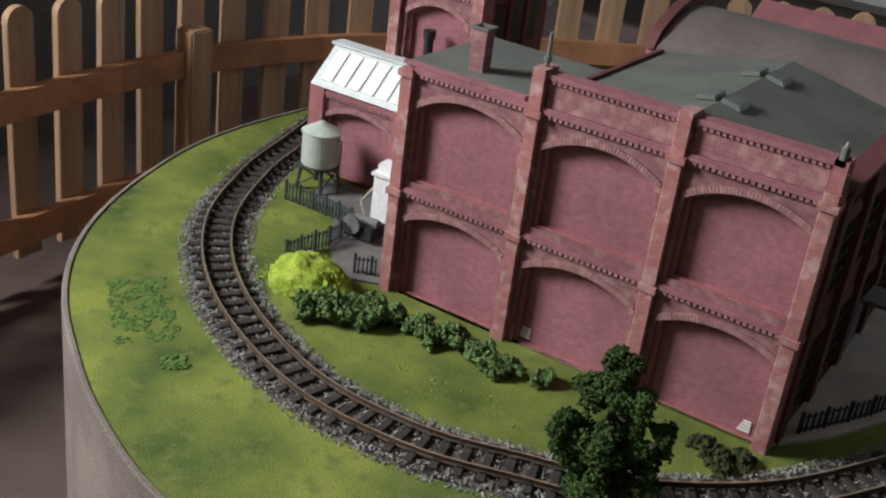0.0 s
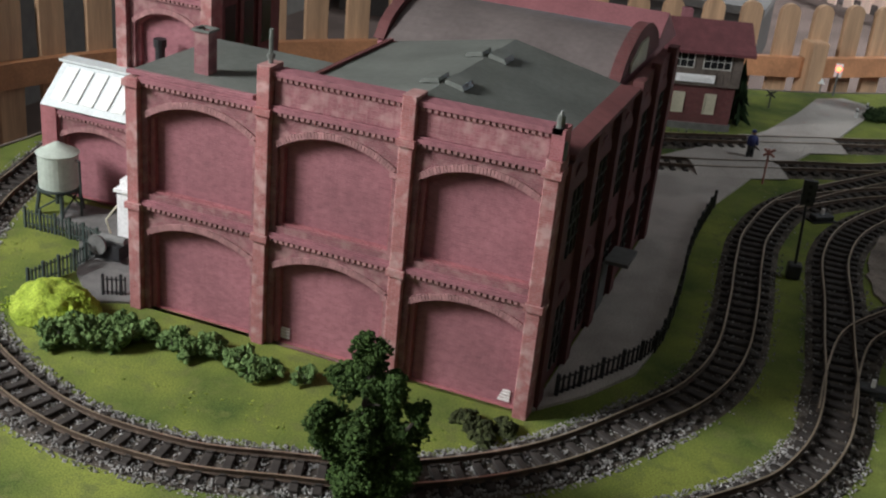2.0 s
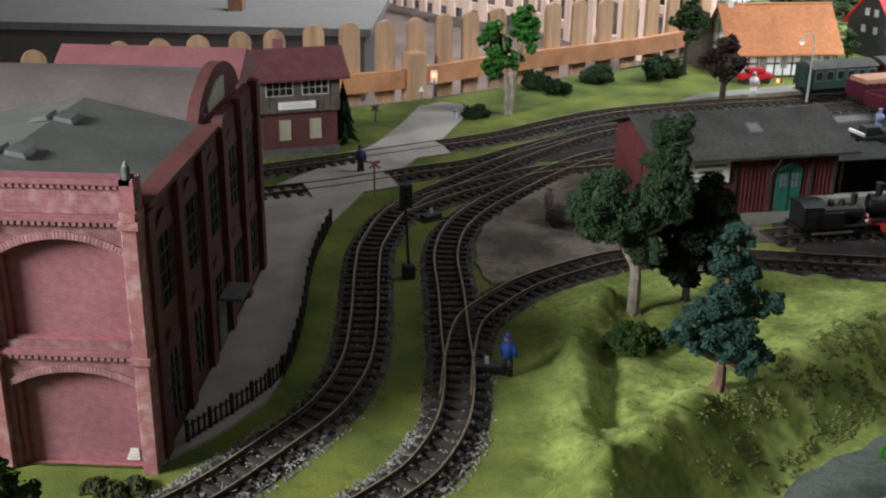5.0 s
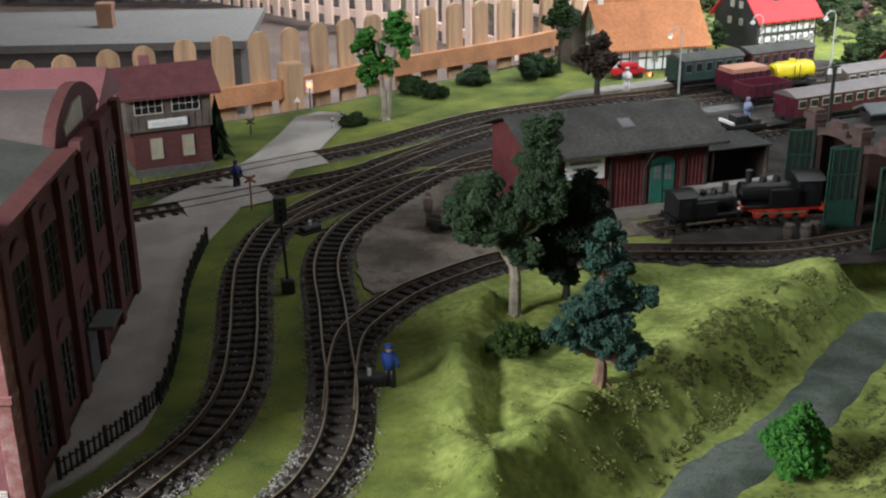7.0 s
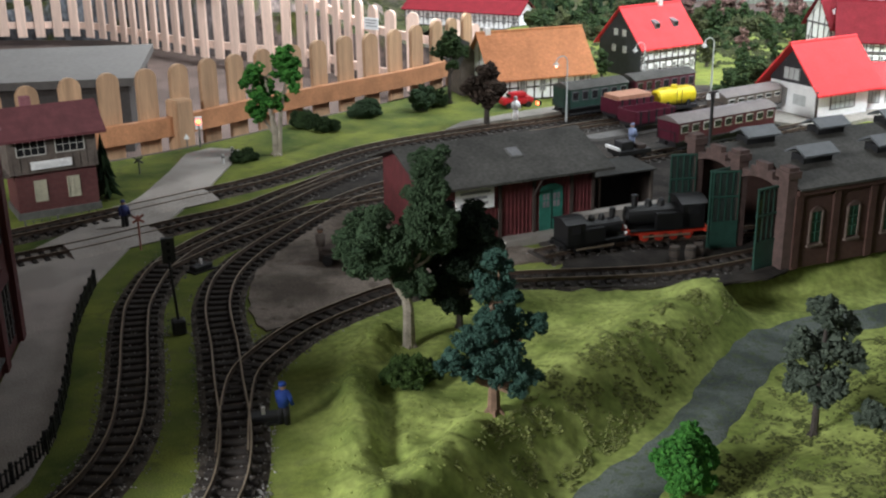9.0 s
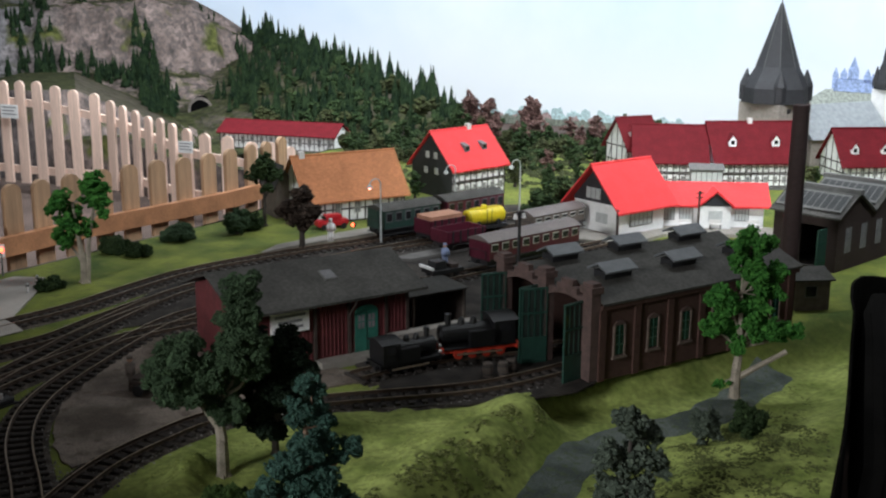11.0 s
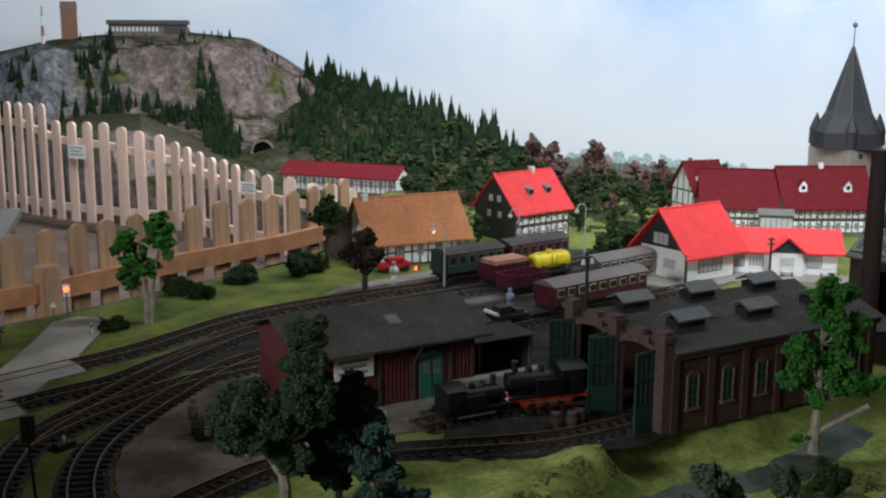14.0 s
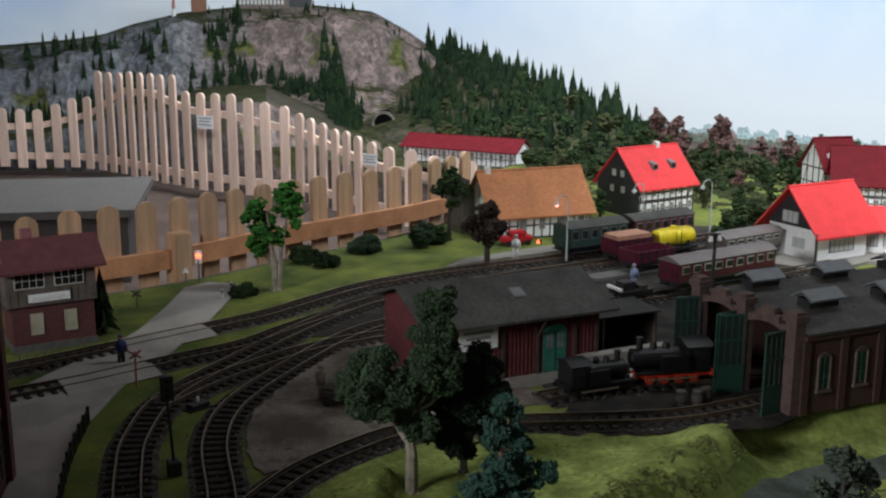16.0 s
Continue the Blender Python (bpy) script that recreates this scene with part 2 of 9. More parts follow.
def hill_paint():
    """Blue-grey and pinkish rock with dark cracks, moss in patches, grass on the gentle slopes."""
    m = bpy.data.materials.new("hill_mat")
    m.use_nodes = True
    nt = m.node_tree
    ln = nt.links.new
    b = nt.nodes["Principled BSDF"]
    b.inputs["Roughness"].default_value = 0.95
    b.inputs["Specular IOR Level"].default_value = 0.15
    co, g, sep, sp = (nt.nodes.new("ShaderNode" + k) for k in ("TexCoord", "NewGeometry", "SeparateXYZ", "SeparateXYZ"))
    ln(co.outputs["Object"], sp.inputs[0])
    ln(g.outputs["Normal"], sep.inputs[0])

    def spread(scale, lo, hi, stretch=None):
        n, r = nt.nodes.new("ShaderNodeTexNoise"), nt.nodes.new("ShaderNodeMapRange")
        n.inputs["Scale"].default_value, n.inputs["Detail"].default_value = scale, 7
        r.inputs["From Min"].default_value, r.inputs["From Max"].default_value = lo, hi
        src = co.outputs["Object"]
        if stretch:
            mp = nt.nodes.new("ShaderNodeMapping")
            mp.inputs["Scale"].default_value = stretch
            ln(src, mp.inputs["Vector"])
            src = mp.outputs[0]
        ln(src, n.inputs["Vector"])
        ln(n.outputs["Fac"], r.inputs["Value"])
        return n, r.outputs[0]

    def blend(fac, a, c):
        mx = nt.nodes.new("ShaderNodeMix")
        mx.data_type = "RGBA"
        ln(fac, mx.inputs["Factor"])
        for key, v in (("A", a), ("B", c)):
            if isinstance(v, tuple):
                mx.inputs[key].default_value = (*v, 1)
            else:
                ln(v, mx.inputs[key])
        return mx.outputs["Result"]

    # the western crags are blue-grey, the eastern ones pinkish
    side, wob = nt.nodes.new("ShaderNodeMapRange"), nt.nodes.new("ShaderNodeMath")
    side.inputs["From Min"].default_value, side.inputs["From Max"].default_value = 0.1, 0.9
    wob.operation = "MULTIPLY_ADD"
    wob.inputs[1].default_value = 0.9
    n0, _ = spread(1.4, 0.3, 0.7)
    ln(n0.outputs["Fac"], wob.inputs[0])
    ln(sp.outputs["X"], wob.inputs[2])
    ln(wob.outputs[0], side.inputs["Value"])
    _, pale = spread(7, 0.35, 0.68)
    grey = blend(pale, (0.13, 0.14, 0.16), (0.27, 0.285, 0.315))
    pink = blend(pale, (0.13, 0.1, 0.09), (0.33, 0.25, 0.228))
    col = blend(side.outputs[0], grey, pink)
    crack, dark = spread(9, 0.62, 0.5, (1.6, 1.6, 0.55))
    _, dark2 = spread(26, 0.58, 0.4)
    dark3 = nt.nodes.new("ShaderNodeMath")
    dark3.operation = "MULTIPLY"
    dark3.inputs[1].default_value = 0.6
    ln(dark2, dark3.inputs[0])
    col = blend(dark3.outputs[0], col, (0.075, 0.07, 0.068))
    mul = nt.nodes.new("ShaderNodeMath")
    mul.operation = "SUBTRACT"
    mul.inputs[0].default_value = 0.6
    ln(dark, mul.inputs[1])
    mul.use_clamp = True
    col = blend(mul.outputs[0], col, (0.045, 0.042, 0.042))
    _, moss = spread(3.1, 0.585, 0.68)
    _, green = spread(17, 0.35, 0.7)
    meadow_green = blend(green, (0.045, 0.052, 0.018), (0.15, 0.16, 0.05))
    col = blend(moss, col, meadow_green)
    low = nt.nodes.new("ShaderNodeMapRange")
    low.inputs["From Min"].default_value, low.inputs["From Max"].default_value = 0.84, 0.95
    ln(sep.outputs["Z"], low.inputs["Value"])
    turf = blend(green, (0.018, 0.022, 0.01), (0.07, 0.075, 0.03))
    col = blend(low.outputs[0], col, turf)
    ln(col, b.inputs["Base Color"])
    bp = nt.nodes.new("ShaderNodeBump")
    bp.inputs["Strength"].default_value, bp.inputs["Distance"].default_value = 0.9, 0.035
    ln(crack.outputs["Fac"], bp.inputs["Height"])
    ln(bp.outputs["Normal"], b.inputs["Normal"])
    return m


M["hill"] = hill_paint()



def brickwork(name, base, mortar, side=False, rough=0.8, length=0.011, course=0.0034, depth=0.0006, diaper=None, spots=None):
    """Fine courses of bricks on an upright face, weathered in blotches; `side` for a face that looks along x."""
    m = bpy.data.materials.new(name)
    m.use_nodes = True
    nt = m.node_tree
    ln = nt.links.new
    b = nt.nodes["Principled BSDF"]
    b.inputs["Roughness"].default_value = rough
    b.inputs["Specular IOR Level"].default_value = 0.3
    co, sep, com, br, n1, n2, r1, r2, mul, hs, bp = (nt.nodes.new("ShaderNode" + k) for k in ("TexCoord", "SeparateXYZ", "CombineXYZ", "TexBrick", "TexNoise", "TexNoise", "MapRange", "MapRange", "Math", "HueSaturation", "Bump"))
    ln(co.outputs["Object"], sep.inputs[0])
    add = nt.nodes.new("ShaderNodeMath")
    ln(sep.outputs["X"], add.inputs[0])
    ln(sep.outputs["Y"], add.inputs[1])
    ln(add.outputs[0], com.inputs["X"])
    ln(sep.outputs["Z"], com.inputs["Y"])
    ln(com.outputs[0], br.inputs["Vector"])
    br.inputs["Scale"].default_value = 1.0
    br.inputs["Brick Width"].default_value, br.inputs["Row Height"].default_value = length, course
    br.inputs["Mortar Size"].default_value, br.inputs["Mortar Smooth"].default_value = 0.0004, 0.3
    br.inputs["Color1"].default_value = (*base, 1)
    br.inputs["Color2"].default_value = (*[c * 0.82 for c in base], 1)
    br.inputs["Mortar"].default_value = (*mortar, 1)
    col = br.outputs["Color"]
    if diaper:
        sc, ch, mx, rot = (nt.nodes.new("ShaderNode" + k) for k in ("VectorMath", "TexChecker", "Mix", "VectorRotate"))
        rot.rotation_type, mx.data_type = "Z_AXIS", "RGBA"
        rot.inputs["Angle"].default_value = math.pi / 4
        ch.inputs["Scale"].default_value = 190
        ln(com.outputs[0], rot.inputs["Vector"])
        ln(rot.outputs[0], ch.inputs["Vector"])
        mx.inputs["B"].default_value = (*diaper, 1)
        ln(col, mx.inputs["A"])
        ma = nt.nodes.new("ShaderNodeMath")
        ma.operation = "MULTIPLY"
        ma.inputs[1].default_value = 0.12
        ln(ch.outputs["Fac"], ma.inputs[0])
        ln(ma.outputs[0], mx.inputs["Factor"])
        col = mx.outputs["Result"]
    if spots:
        ns, rs, ms = (nt.nodes.new("ShaderNode" + k) for k in ("TexNoise", "MapRange", "Mix"))
        ms.data_type = "RGBA"
        ns.inputs["Scale"].default_value, ns.inputs["Detail"].default_value = 55, 6
        rs.inputs["From Min"].default_value, rs.inputs["From Max"].default_value = 0.47, 0.66
        rs.inputs["To Max"].default_value = 0.75
        ln(co.outputs["Object"], ns.inputs["Vector"])
        ln(ns.outputs["Fac"], rs.inputs["Value"])
        ln(rs.outputs[0], ms.inputs["Factor"])
        ln(col, ms.inputs["A"])
        ms.inputs["B"].default_value = (*spots, 1)
        col = ms.outputs["Result"]
    for n, r, sc, lo, hi in ((n1, r1, 8, 0.84, 1.16), (n2, r2, 90, 0.88, 1.13)):
        n.inputs["Scale"].default_value, n.inputs["Detail"].default_value = sc, 5
        ln(co.outputs["Object"], n.inputs["Vector"])
        ln(n.outputs["Fac"], r.inputs["Value"])
        r.inputs["From Min"].default_value, r.inputs["From Max"].default_value = 0.3, 0.7
        r.inputs["To Min"].default_value, r.inputs["To Max"].default_value = lo, hi
    mul.operation = "MULTIPLY"
    ln(r1.outputs[0], mul.inputs[0])
    ln(r2.outputs[0], mul.inputs[1])
    ln(mul.outputs[0], hs.inputs["Value"])
    ln(col, hs.inputs["Color"])
    ln(hs.outputs["Color"], b.inputs["Base Color"])
    bp.inputs["Strength"].default_value, bp.inputs["Distance"].default_value = 0.6, depth
    bp.invert = True
    ln(br.outputs["Fac"], bp.inputs["Height"])
    ln(bp.outputs["Normal"], b.inputs["Normal"])
    return m


M["brick_fine"] = brickwork("red_brickwork_mat", (0.3, 0.12, 0.14), (0.31, 0.14, 0.155), depth=0.0003)
# darker copy of the red brick; shade of unlit sides is in its colour
M["brick_dark_shaded"] = brickwork("dark_shaded_brickwork_mat", (0.15, 0.05, 0.05), (0.125, 0.066, 0.064))
M["brick_diaper"] = brickwork("diaper_brickwork_mat", (0.29, 0.11, 0.125), (0.31, 0.155, 0.16), diaper=(0.45, 0.26, 0.26), spots=(0.42, 0.25, 0.24))
M["brick_pier"] = brickwork("pier_brickwork_mat", (0.335, 0.115, 0.128), (0.37, 0.17, 0.175), length=0.006)
M["brick_pale"] = material("arch_brick_mat", (0.33, 0.165, 0.165), 0.8, vary=0.25, scale=60, fine=0.3, random=0.15)
M["brick_sooty"] = brickwork("mottled_brickwork_mat", (0.24, 0.095, 0.105), (0.27, 0.145, 0.15), length=0.008, spots=(0.34, 0.2, 0.19))
M["brick_worn"] = brickwork("worn_pier_brickwork_mat", (0.35, 0.128, 0.125), (0.38, 0.2, 0.19), length=0.0105, spots=(0.47, 0.31, 0.29))
M["brick_brown"] = brickwork("brown_brickwork_mat", (0.078, 0.037, 0.03), (0.075, 0.047, 0.04))
M["roof_warm"] = material("barrel_roof_mat", (0.15, 0.125, 0.12), 0.42, vary=0.15, scale=10)
M["cream"] = material("cream_mat", (0.5, 0.47, 0.36), 0.8, vary=0.1, scale=30)
M["frame_white"] = material("white_frame_mat", (0.62, 0.66, 0.66), 0.6, vary=0.08, scale=40)
M["milk_glass"] = material("milk_glass_mat", (0.86, 0.87, 0.84), 0.25, vary=0.04, scale=25, bump=0)
M["window_dark"] = material("dark_window_mat", (0.02, 0.02, 0.022), 0.15, vary=0.3, scale=60, bump=0)
M["frame_grey"] = material("grey_frame_mat", (0.13, 0.13, 0.125), 0.7, vary=0.2, scale=60)
M["black"] = material("black_plastic_mat", (0.018, 0.018, 0.02), 0.5, vary=0.3, scale=80)
M["white_paint"] = material("white_paint_mat", (0.7, 0.68, 0.66), 0.7, vary=0.1, scale=90)


def glow(name, colour, strength):
    m = bpy.data.materials.new(name)
    m.use_nodes = True
    b = m.node_tree.nodes["Principled BSDF"]
    b.inputs["Base Color"].default_value = b.inputs["Emission Color"].default_value = (*colour, 1)
    b.inputs["Emission Strength"].default_value = strength
    return m


M["red_glow"] = glow("red_lamp_mat", (1.0, 0.08, 0.03), 9)
M["lamp_glow"] = glow("warm_lamp_mat", (1.0, 0.3, 0.22), 7)
for key, colour, rough, vary in (
        ("frame_pale", (0.55, 0.54, 0.5), 0.7, 0.1), ("timber_grey", (0.13, 0.105, 0.09), 0.85, 0.25), ("pale_print", (0.72, 0.72, 0.72), 0.8, 0.05), ("concrete", (0.27, 0.25, 0.225), 0.9, 0.15),
        ("concrete_dark", (0.13, 0.125, 0.12), 0.9, 0.2), ("red_boards", (0.115, 0.024, 0.027), 0.75, 0.25), ("dark_beam", (0.05, 0.035, 0.03), 0.8, 0.25), ("green_door", (0.03, 0.16, 0.12), 0.55, 0.2),
        ("green_dark", (0.015, 0.07, 0.05), 0.6, 0.2), ("green_door_dark", (0.02, 0.062, 0.047), 0.5, 0.25), ("pane_pale", (0.5, 0.52, 0.52), 0.3, 0.15), ("pane_dim", (0.2, 0.2, 0.21), 0.25, 0.2), ("pane_roof", (0.02, 0.022, 0.024), 0.4, 0.25),
        ("window_green", (0.012, 0.04, 0.03), 0.2, 0.3), ("stone_trim", (0.13, 0.095, 0.08), 0.85, 0.2), ("roof_slate", (0.13, 0.14, 0.15), 0.55, 0.15),
        ("beam", (0.035, 0.028, 0.024), 0.8, 0.2), ("slate", (0.03, 0.031, 0.036), 0.6, 0.2), ("orange_plaster", (0.5, 0.2, 0.07), 0.85, 0.12), ("green_coach", (0.02, 0.05, 0.04), 0.45, 0.2),
        ("red_coach", (0.085, 0.012, 0.026), 0.4, 0.2), ("yellow", (0.7, 0.55, 0.02), 0.35, 0.12), ("crate", (0.4, 0.2, 0.13), 0.8, 0.15), ("loco_red", (0.55, 0.05, 0.025), 0.45, 0.15),
        ("loco_black", (0.008, 0.008, 0.009), 0.5, 0.25), ("blue_cloth", (0.02, 0.07, 0.36), 0.7, 0.1), ("navy_cloth", (0.03, 0.04, 0.16), 0.7, 0.1), ("pale_blue", (0.2, 0.25, 0.4), 0.7, 0.1),
        ("figure_skin", (0.45, 0.27, 0.2), 0.6, 0.05), ("pale_metal", (0.4, 0.42, 0.42), 0.5, 0.1), ("cross_red", (0.45, 0.17, 0.14), 0.6, 0.3), ("car_red", (0.5, 0.02, 0.03), 0.3, 0.1),
        ("dark_green_grey", (0.035, 0.05, 0.045), 0.7, 0.2), ("tank_paint", (0.42, 0.47, 0.41), 0.7, 0.15), ("paint_hill", (0.42, 0.46, 0.42), 0.95, 0.4), ("paint_castle", (0.33, 0.43, 0.68), 0.95, 0.35), ("paint_mist", (0.42, 0.55, 0.56), 0.95, 0.4), ("paint_rust", (0.33, 0.24, 0.23), 0.95, 0.45), ("paint_olive", (0.17, 0.185, 0.15), 0.95, 0.45), ("roof_nave", (0.33, 0.36, 0.38), 0.7, 0.15)):
    M[key] = material(key + "_mat", colour, rough, vary=vary, scale=45, fine=vary * 0.7)
M["door_glass"] = material("door_glass_mat", (0.06, 0.085, 0.075), 0.12, vary=0.3, scale=40, bump=0)
M["door_glass"].node_tree.nodes["Principled BSDF"].inputs["Transmission Weight"].default_value = 0.6
M["roof_felt"] = material("dark_felt_mat", (0.062, 0.06, 0.055), 0.7, vary=0.3, scale=14, fine=0.25, spec=0.25)
M["brick_weathered"] = material("weathered_brick_mat", (0.09, 0.056, 0.05), 0.85, vary=0.3, scale=50, fine=0.35)
M["stone_wall"] = brickwork("stone_wall_mat", (0.34, 0.3, 0.27), (0.25, 0.22, 0.2), length=0.03, course=0.014, depth=0.002)
M["red_tile"] = material("red_roof_tile_mat", (0.74, 0.055, 0.06), 0.6, vary=0.09, scale=18, fine=0.08, bump=0.2, depth=0.001, spec=0.2)
M["orange_tile"] = brickwork("orange_roof_tile_mat", (0.5, 0.2, 0.085), (0.36, 0.13, 0.06), length=0.012, course=0.005)
M["dark_tile"] = material("dark_red_roof_tile_mat", (0.125, 0.01, 0.015), 0.75, vary=0.16, scale=22, fine=0.16, bump=0.3, depth=0.001, spec=0.12)
M["pink_roof"] = material("dull_pink_roof_mat", (0.26, 0.1, 0.11), 0.6, vary=0.15, scale=20)
M["chimney_brick"] = brickwork("chimney_brickwork_mat", (0.038, 0.022, 0.021), (0.03, 0.021, 0.02), length=0.008)
M["sooty_brick"] = brickwork("sooty_brickwork_mat", (0.04, 0.026, 0.024), (0.045, 0.032, 0.03))


def foliage(name, dark, light):
    """Leaf clumps that differ one by one."""
    m = bpy.data.materials.new(name)
    m.use_nodes = True
    nt = m.node_tree
    ln = nt.links.new
    b = nt.nodes["Principled BSDF"]
    b.inputs["Roughness"].default_value = 0.9
    b.inputs["Specular IOR Level"].default_value = 0.15
    g, r, n, co, hs, rn, bp = (nt.nodes.new("ShaderNode" + k) for k in ("NewGeometry", "ValToRGB", "TexNoise", "TexCoord", "HueSaturation", "MapRange", "Bump"))
    r.color_ramp.elements[0].color, r.color_ramp.elements[1].color = (*dark, 1), (*light, 1)
    n.inputs["Scale"].default_value = 350
    rn.inputs["From Min"].default_value, rn.inputs["From Max"].default_value = 0.3, 0.7
    rn.inputs["To Min"].default_value, rn.inputs["To Max"].default_value = 0.65, 1.3
    ln(g.outputs["Random Per Island"], r.inputs["Fac"])
    ln(co.outputs["Object"], n.inputs["Vector"])
    ln(n.outputs["Fac"], rn.inputs["Value"])
    ln(rn.outputs[0], hs.inputs["Value"])
    ln(r.outputs["Color"], hs.inputs["Color"])
    ln(hs.outputs["Color"], b.inputs["Base Color"])
    bp.inputs["Strength"].default_value, bp.inputs["Distance"].default_value = 0.8, 0.003
    ln(n.outputs["Fac"], bp.inputs["Height"])
    ln(bp.outputs["Normal"], b.inputs["Normal"])
    return m


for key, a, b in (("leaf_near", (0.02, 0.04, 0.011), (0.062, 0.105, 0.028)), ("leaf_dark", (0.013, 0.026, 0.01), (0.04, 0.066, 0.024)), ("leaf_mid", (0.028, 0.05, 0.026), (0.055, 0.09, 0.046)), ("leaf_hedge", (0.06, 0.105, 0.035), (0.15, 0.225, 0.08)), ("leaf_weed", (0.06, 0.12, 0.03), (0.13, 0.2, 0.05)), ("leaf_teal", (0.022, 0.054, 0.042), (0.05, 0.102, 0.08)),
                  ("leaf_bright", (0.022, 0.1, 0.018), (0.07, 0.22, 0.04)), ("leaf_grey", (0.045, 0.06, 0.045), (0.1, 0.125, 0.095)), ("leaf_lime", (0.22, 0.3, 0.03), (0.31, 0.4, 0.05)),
                  ("leaf_olive", (0.024, 0.028, 0.013), (0.062, 0.072, 0.028)), ("leaf_rust", (0.06, 0.03, 0.028), (0.2, 0.12, 0.105)), ("leaf_brown", (0.02, 0.014, 0.011), (0.06, 0.042, 0.032)), ("fir", (0.006, 0.016, 0.008), (0.024, 0.044, 0.017)), ("leaf_scrub", (0.1, 0.12, 0.04), (0.23, 0.255, 0.085)), ("leaf_shaded", (0.075, 0.092, 0.032), (0.16, 0.18, 0.06)), ("leaf_black", (0.006, 0.012, 0.007), (0.02, 0.034, 0.02)), ("leaf_meadow", (0.17, 0.212, 0.055), (0.295, 0.345, 0.095)), ("leaf_tuft", (0.12, 0.16, 0.028), (0.22, 0.26, 0.05))):
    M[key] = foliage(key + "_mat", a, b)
M["moss"] = two_tone("moss_mat", (0.21, 0.28, 0.03), (0.31, 0.39, 0.05), 40, bump=0.8, grain=300)
# near-black that stands for the darkness inside the tunnel
M["bore_shade"] = material("bore_shade_mat", (0.004, 0.004, 0.004), 1.0, vary=0.2, scale=30, bump=0, spec=0.0)
M["bark_pale"] = material("pale_bark_mat", (0.3, 0.26, 0.21), 0.85, vary=0.3, scale=40, fine=0.3)
M["bark_brown"] = material("brown_bark_mat", (0.2, 0.12, 0.08), 0.85, vary=0.3, scale=40, fine=0.3)
M["bark_dark"] = material("dark_bark_mat", (0.05, 0.04, 0.035), 0.85, vary=0.3, scale=40, fine=0.3)

# ---- mesh helpers ----
def part(name, bm, mat, parent=None, label="", smooth=False):
    me = bpy.data.meshes.new(name)
    bmesh.ops.recalc_face_normals(bm, faces=bm.faces)
    bm.to_mesh(me)
    bm.free()
    me.materials.append(M[mat] if isinstance(mat, str) else mat)
    if smooth:
        me.polygons.foreach_set("use_smooth", [True] * len(me.polygons))
    ob = new(name, me)
    ob.parent = parent
    return tagged(ob, label)


def again(name, ob, parent, m, label=""):
    """One more piece on the same mesh."""
    o = new(name, ob.data)
    o.parent = parent
    o.matrix_basis = m
    return tagged(o, label)


def thing(name, label, category, m=None, group="", kind=""):
    ob = new(name)
    ob.empty_display_size = 0.02
    if m is not None:
        ob.matrix_basis = m
    return tagged(ob, label, category, group, kind)


def box(bm, x0, x1, y0, y1, z0, z1, m=None):
    v = [bm.verts.new((m @ Vector(p)) if m else p) for p in
         ((x0, y0, z0), (x1, y0, z0), (x1, y1, z0), (x0, y1, z0), (x0, y0, z1), (x1, y0, z1), (x1, y1, z1), (x0, y1, z1))]
    for f in ((3, 2, 1, 0), (4, 5, 6, 7), (0, 1, 5, 4), (1, 2, 6, 5), (2, 3, 7, 6), (3, 0, 4, 7)):
        bm.faces.new([v[i] for i in f])
    return v


def boxes(*lists):
    bm = bmesh.new()
    for b in lists:
        box(bm, *b)
    return bm


def tube(bm, p, q, r0, r1=None, n=8, cap=True):
    """A round bar from p to q."""
    p, q = Vector(p), Vector(q)
    r1 = r0 if r1 is None else r1
    a = (q - p).to_track_quat("Z", "Y").to_matrix()
    rings = []
    for c, r in ((p, r0), (q, r1)):
        rings.append([bm.verts.new(c + a @ Vector((r * math.cos(2 * math.pi * i / n), r * math.sin(2 * math.pi * i / n), 0))) for i in range(n)])
    for i in range(n):
        bm.faces.new((rings[0][i], rings[0][(i + 1) % n], rings[1][(i + 1) % n], rings[1][i]))
    if cap:
        bm.faces.new(rings[0][::-1])
        bm.faces.new(rings[1])
    return rings


def tubes(*lists):
    bm = bmesh.new()
    for t in lists:
        tube(bm, *t)
    return bm


def prism(bm, outline, to, m=None):
    """A solid from a flat outline of 3D points, pushed along the vector `to`."""
    to = Vector(to)
    a = [Vector(p) for p in outline]
    b = [p + to for p in a]
    if m:
        a, b = [m @ p for p in a], [m @ p for p in b]
    va, vb = [bm.verts.new(p) for p in a], [bm.verts.new(p) for p in b]
    bm.faces.new(va)
    bm.faces.new(vb[::-1])
    n = len(va)
    for i in range(n):
        bm.faces.new((va[i], va[(i + 1) % n], vb[(i + 1) % n], vb[i]))
    return va, vb


def prisms(*lists):
    bm = bmesh.new()
    for p in lists:
        prism(bm, *p)
    return bm


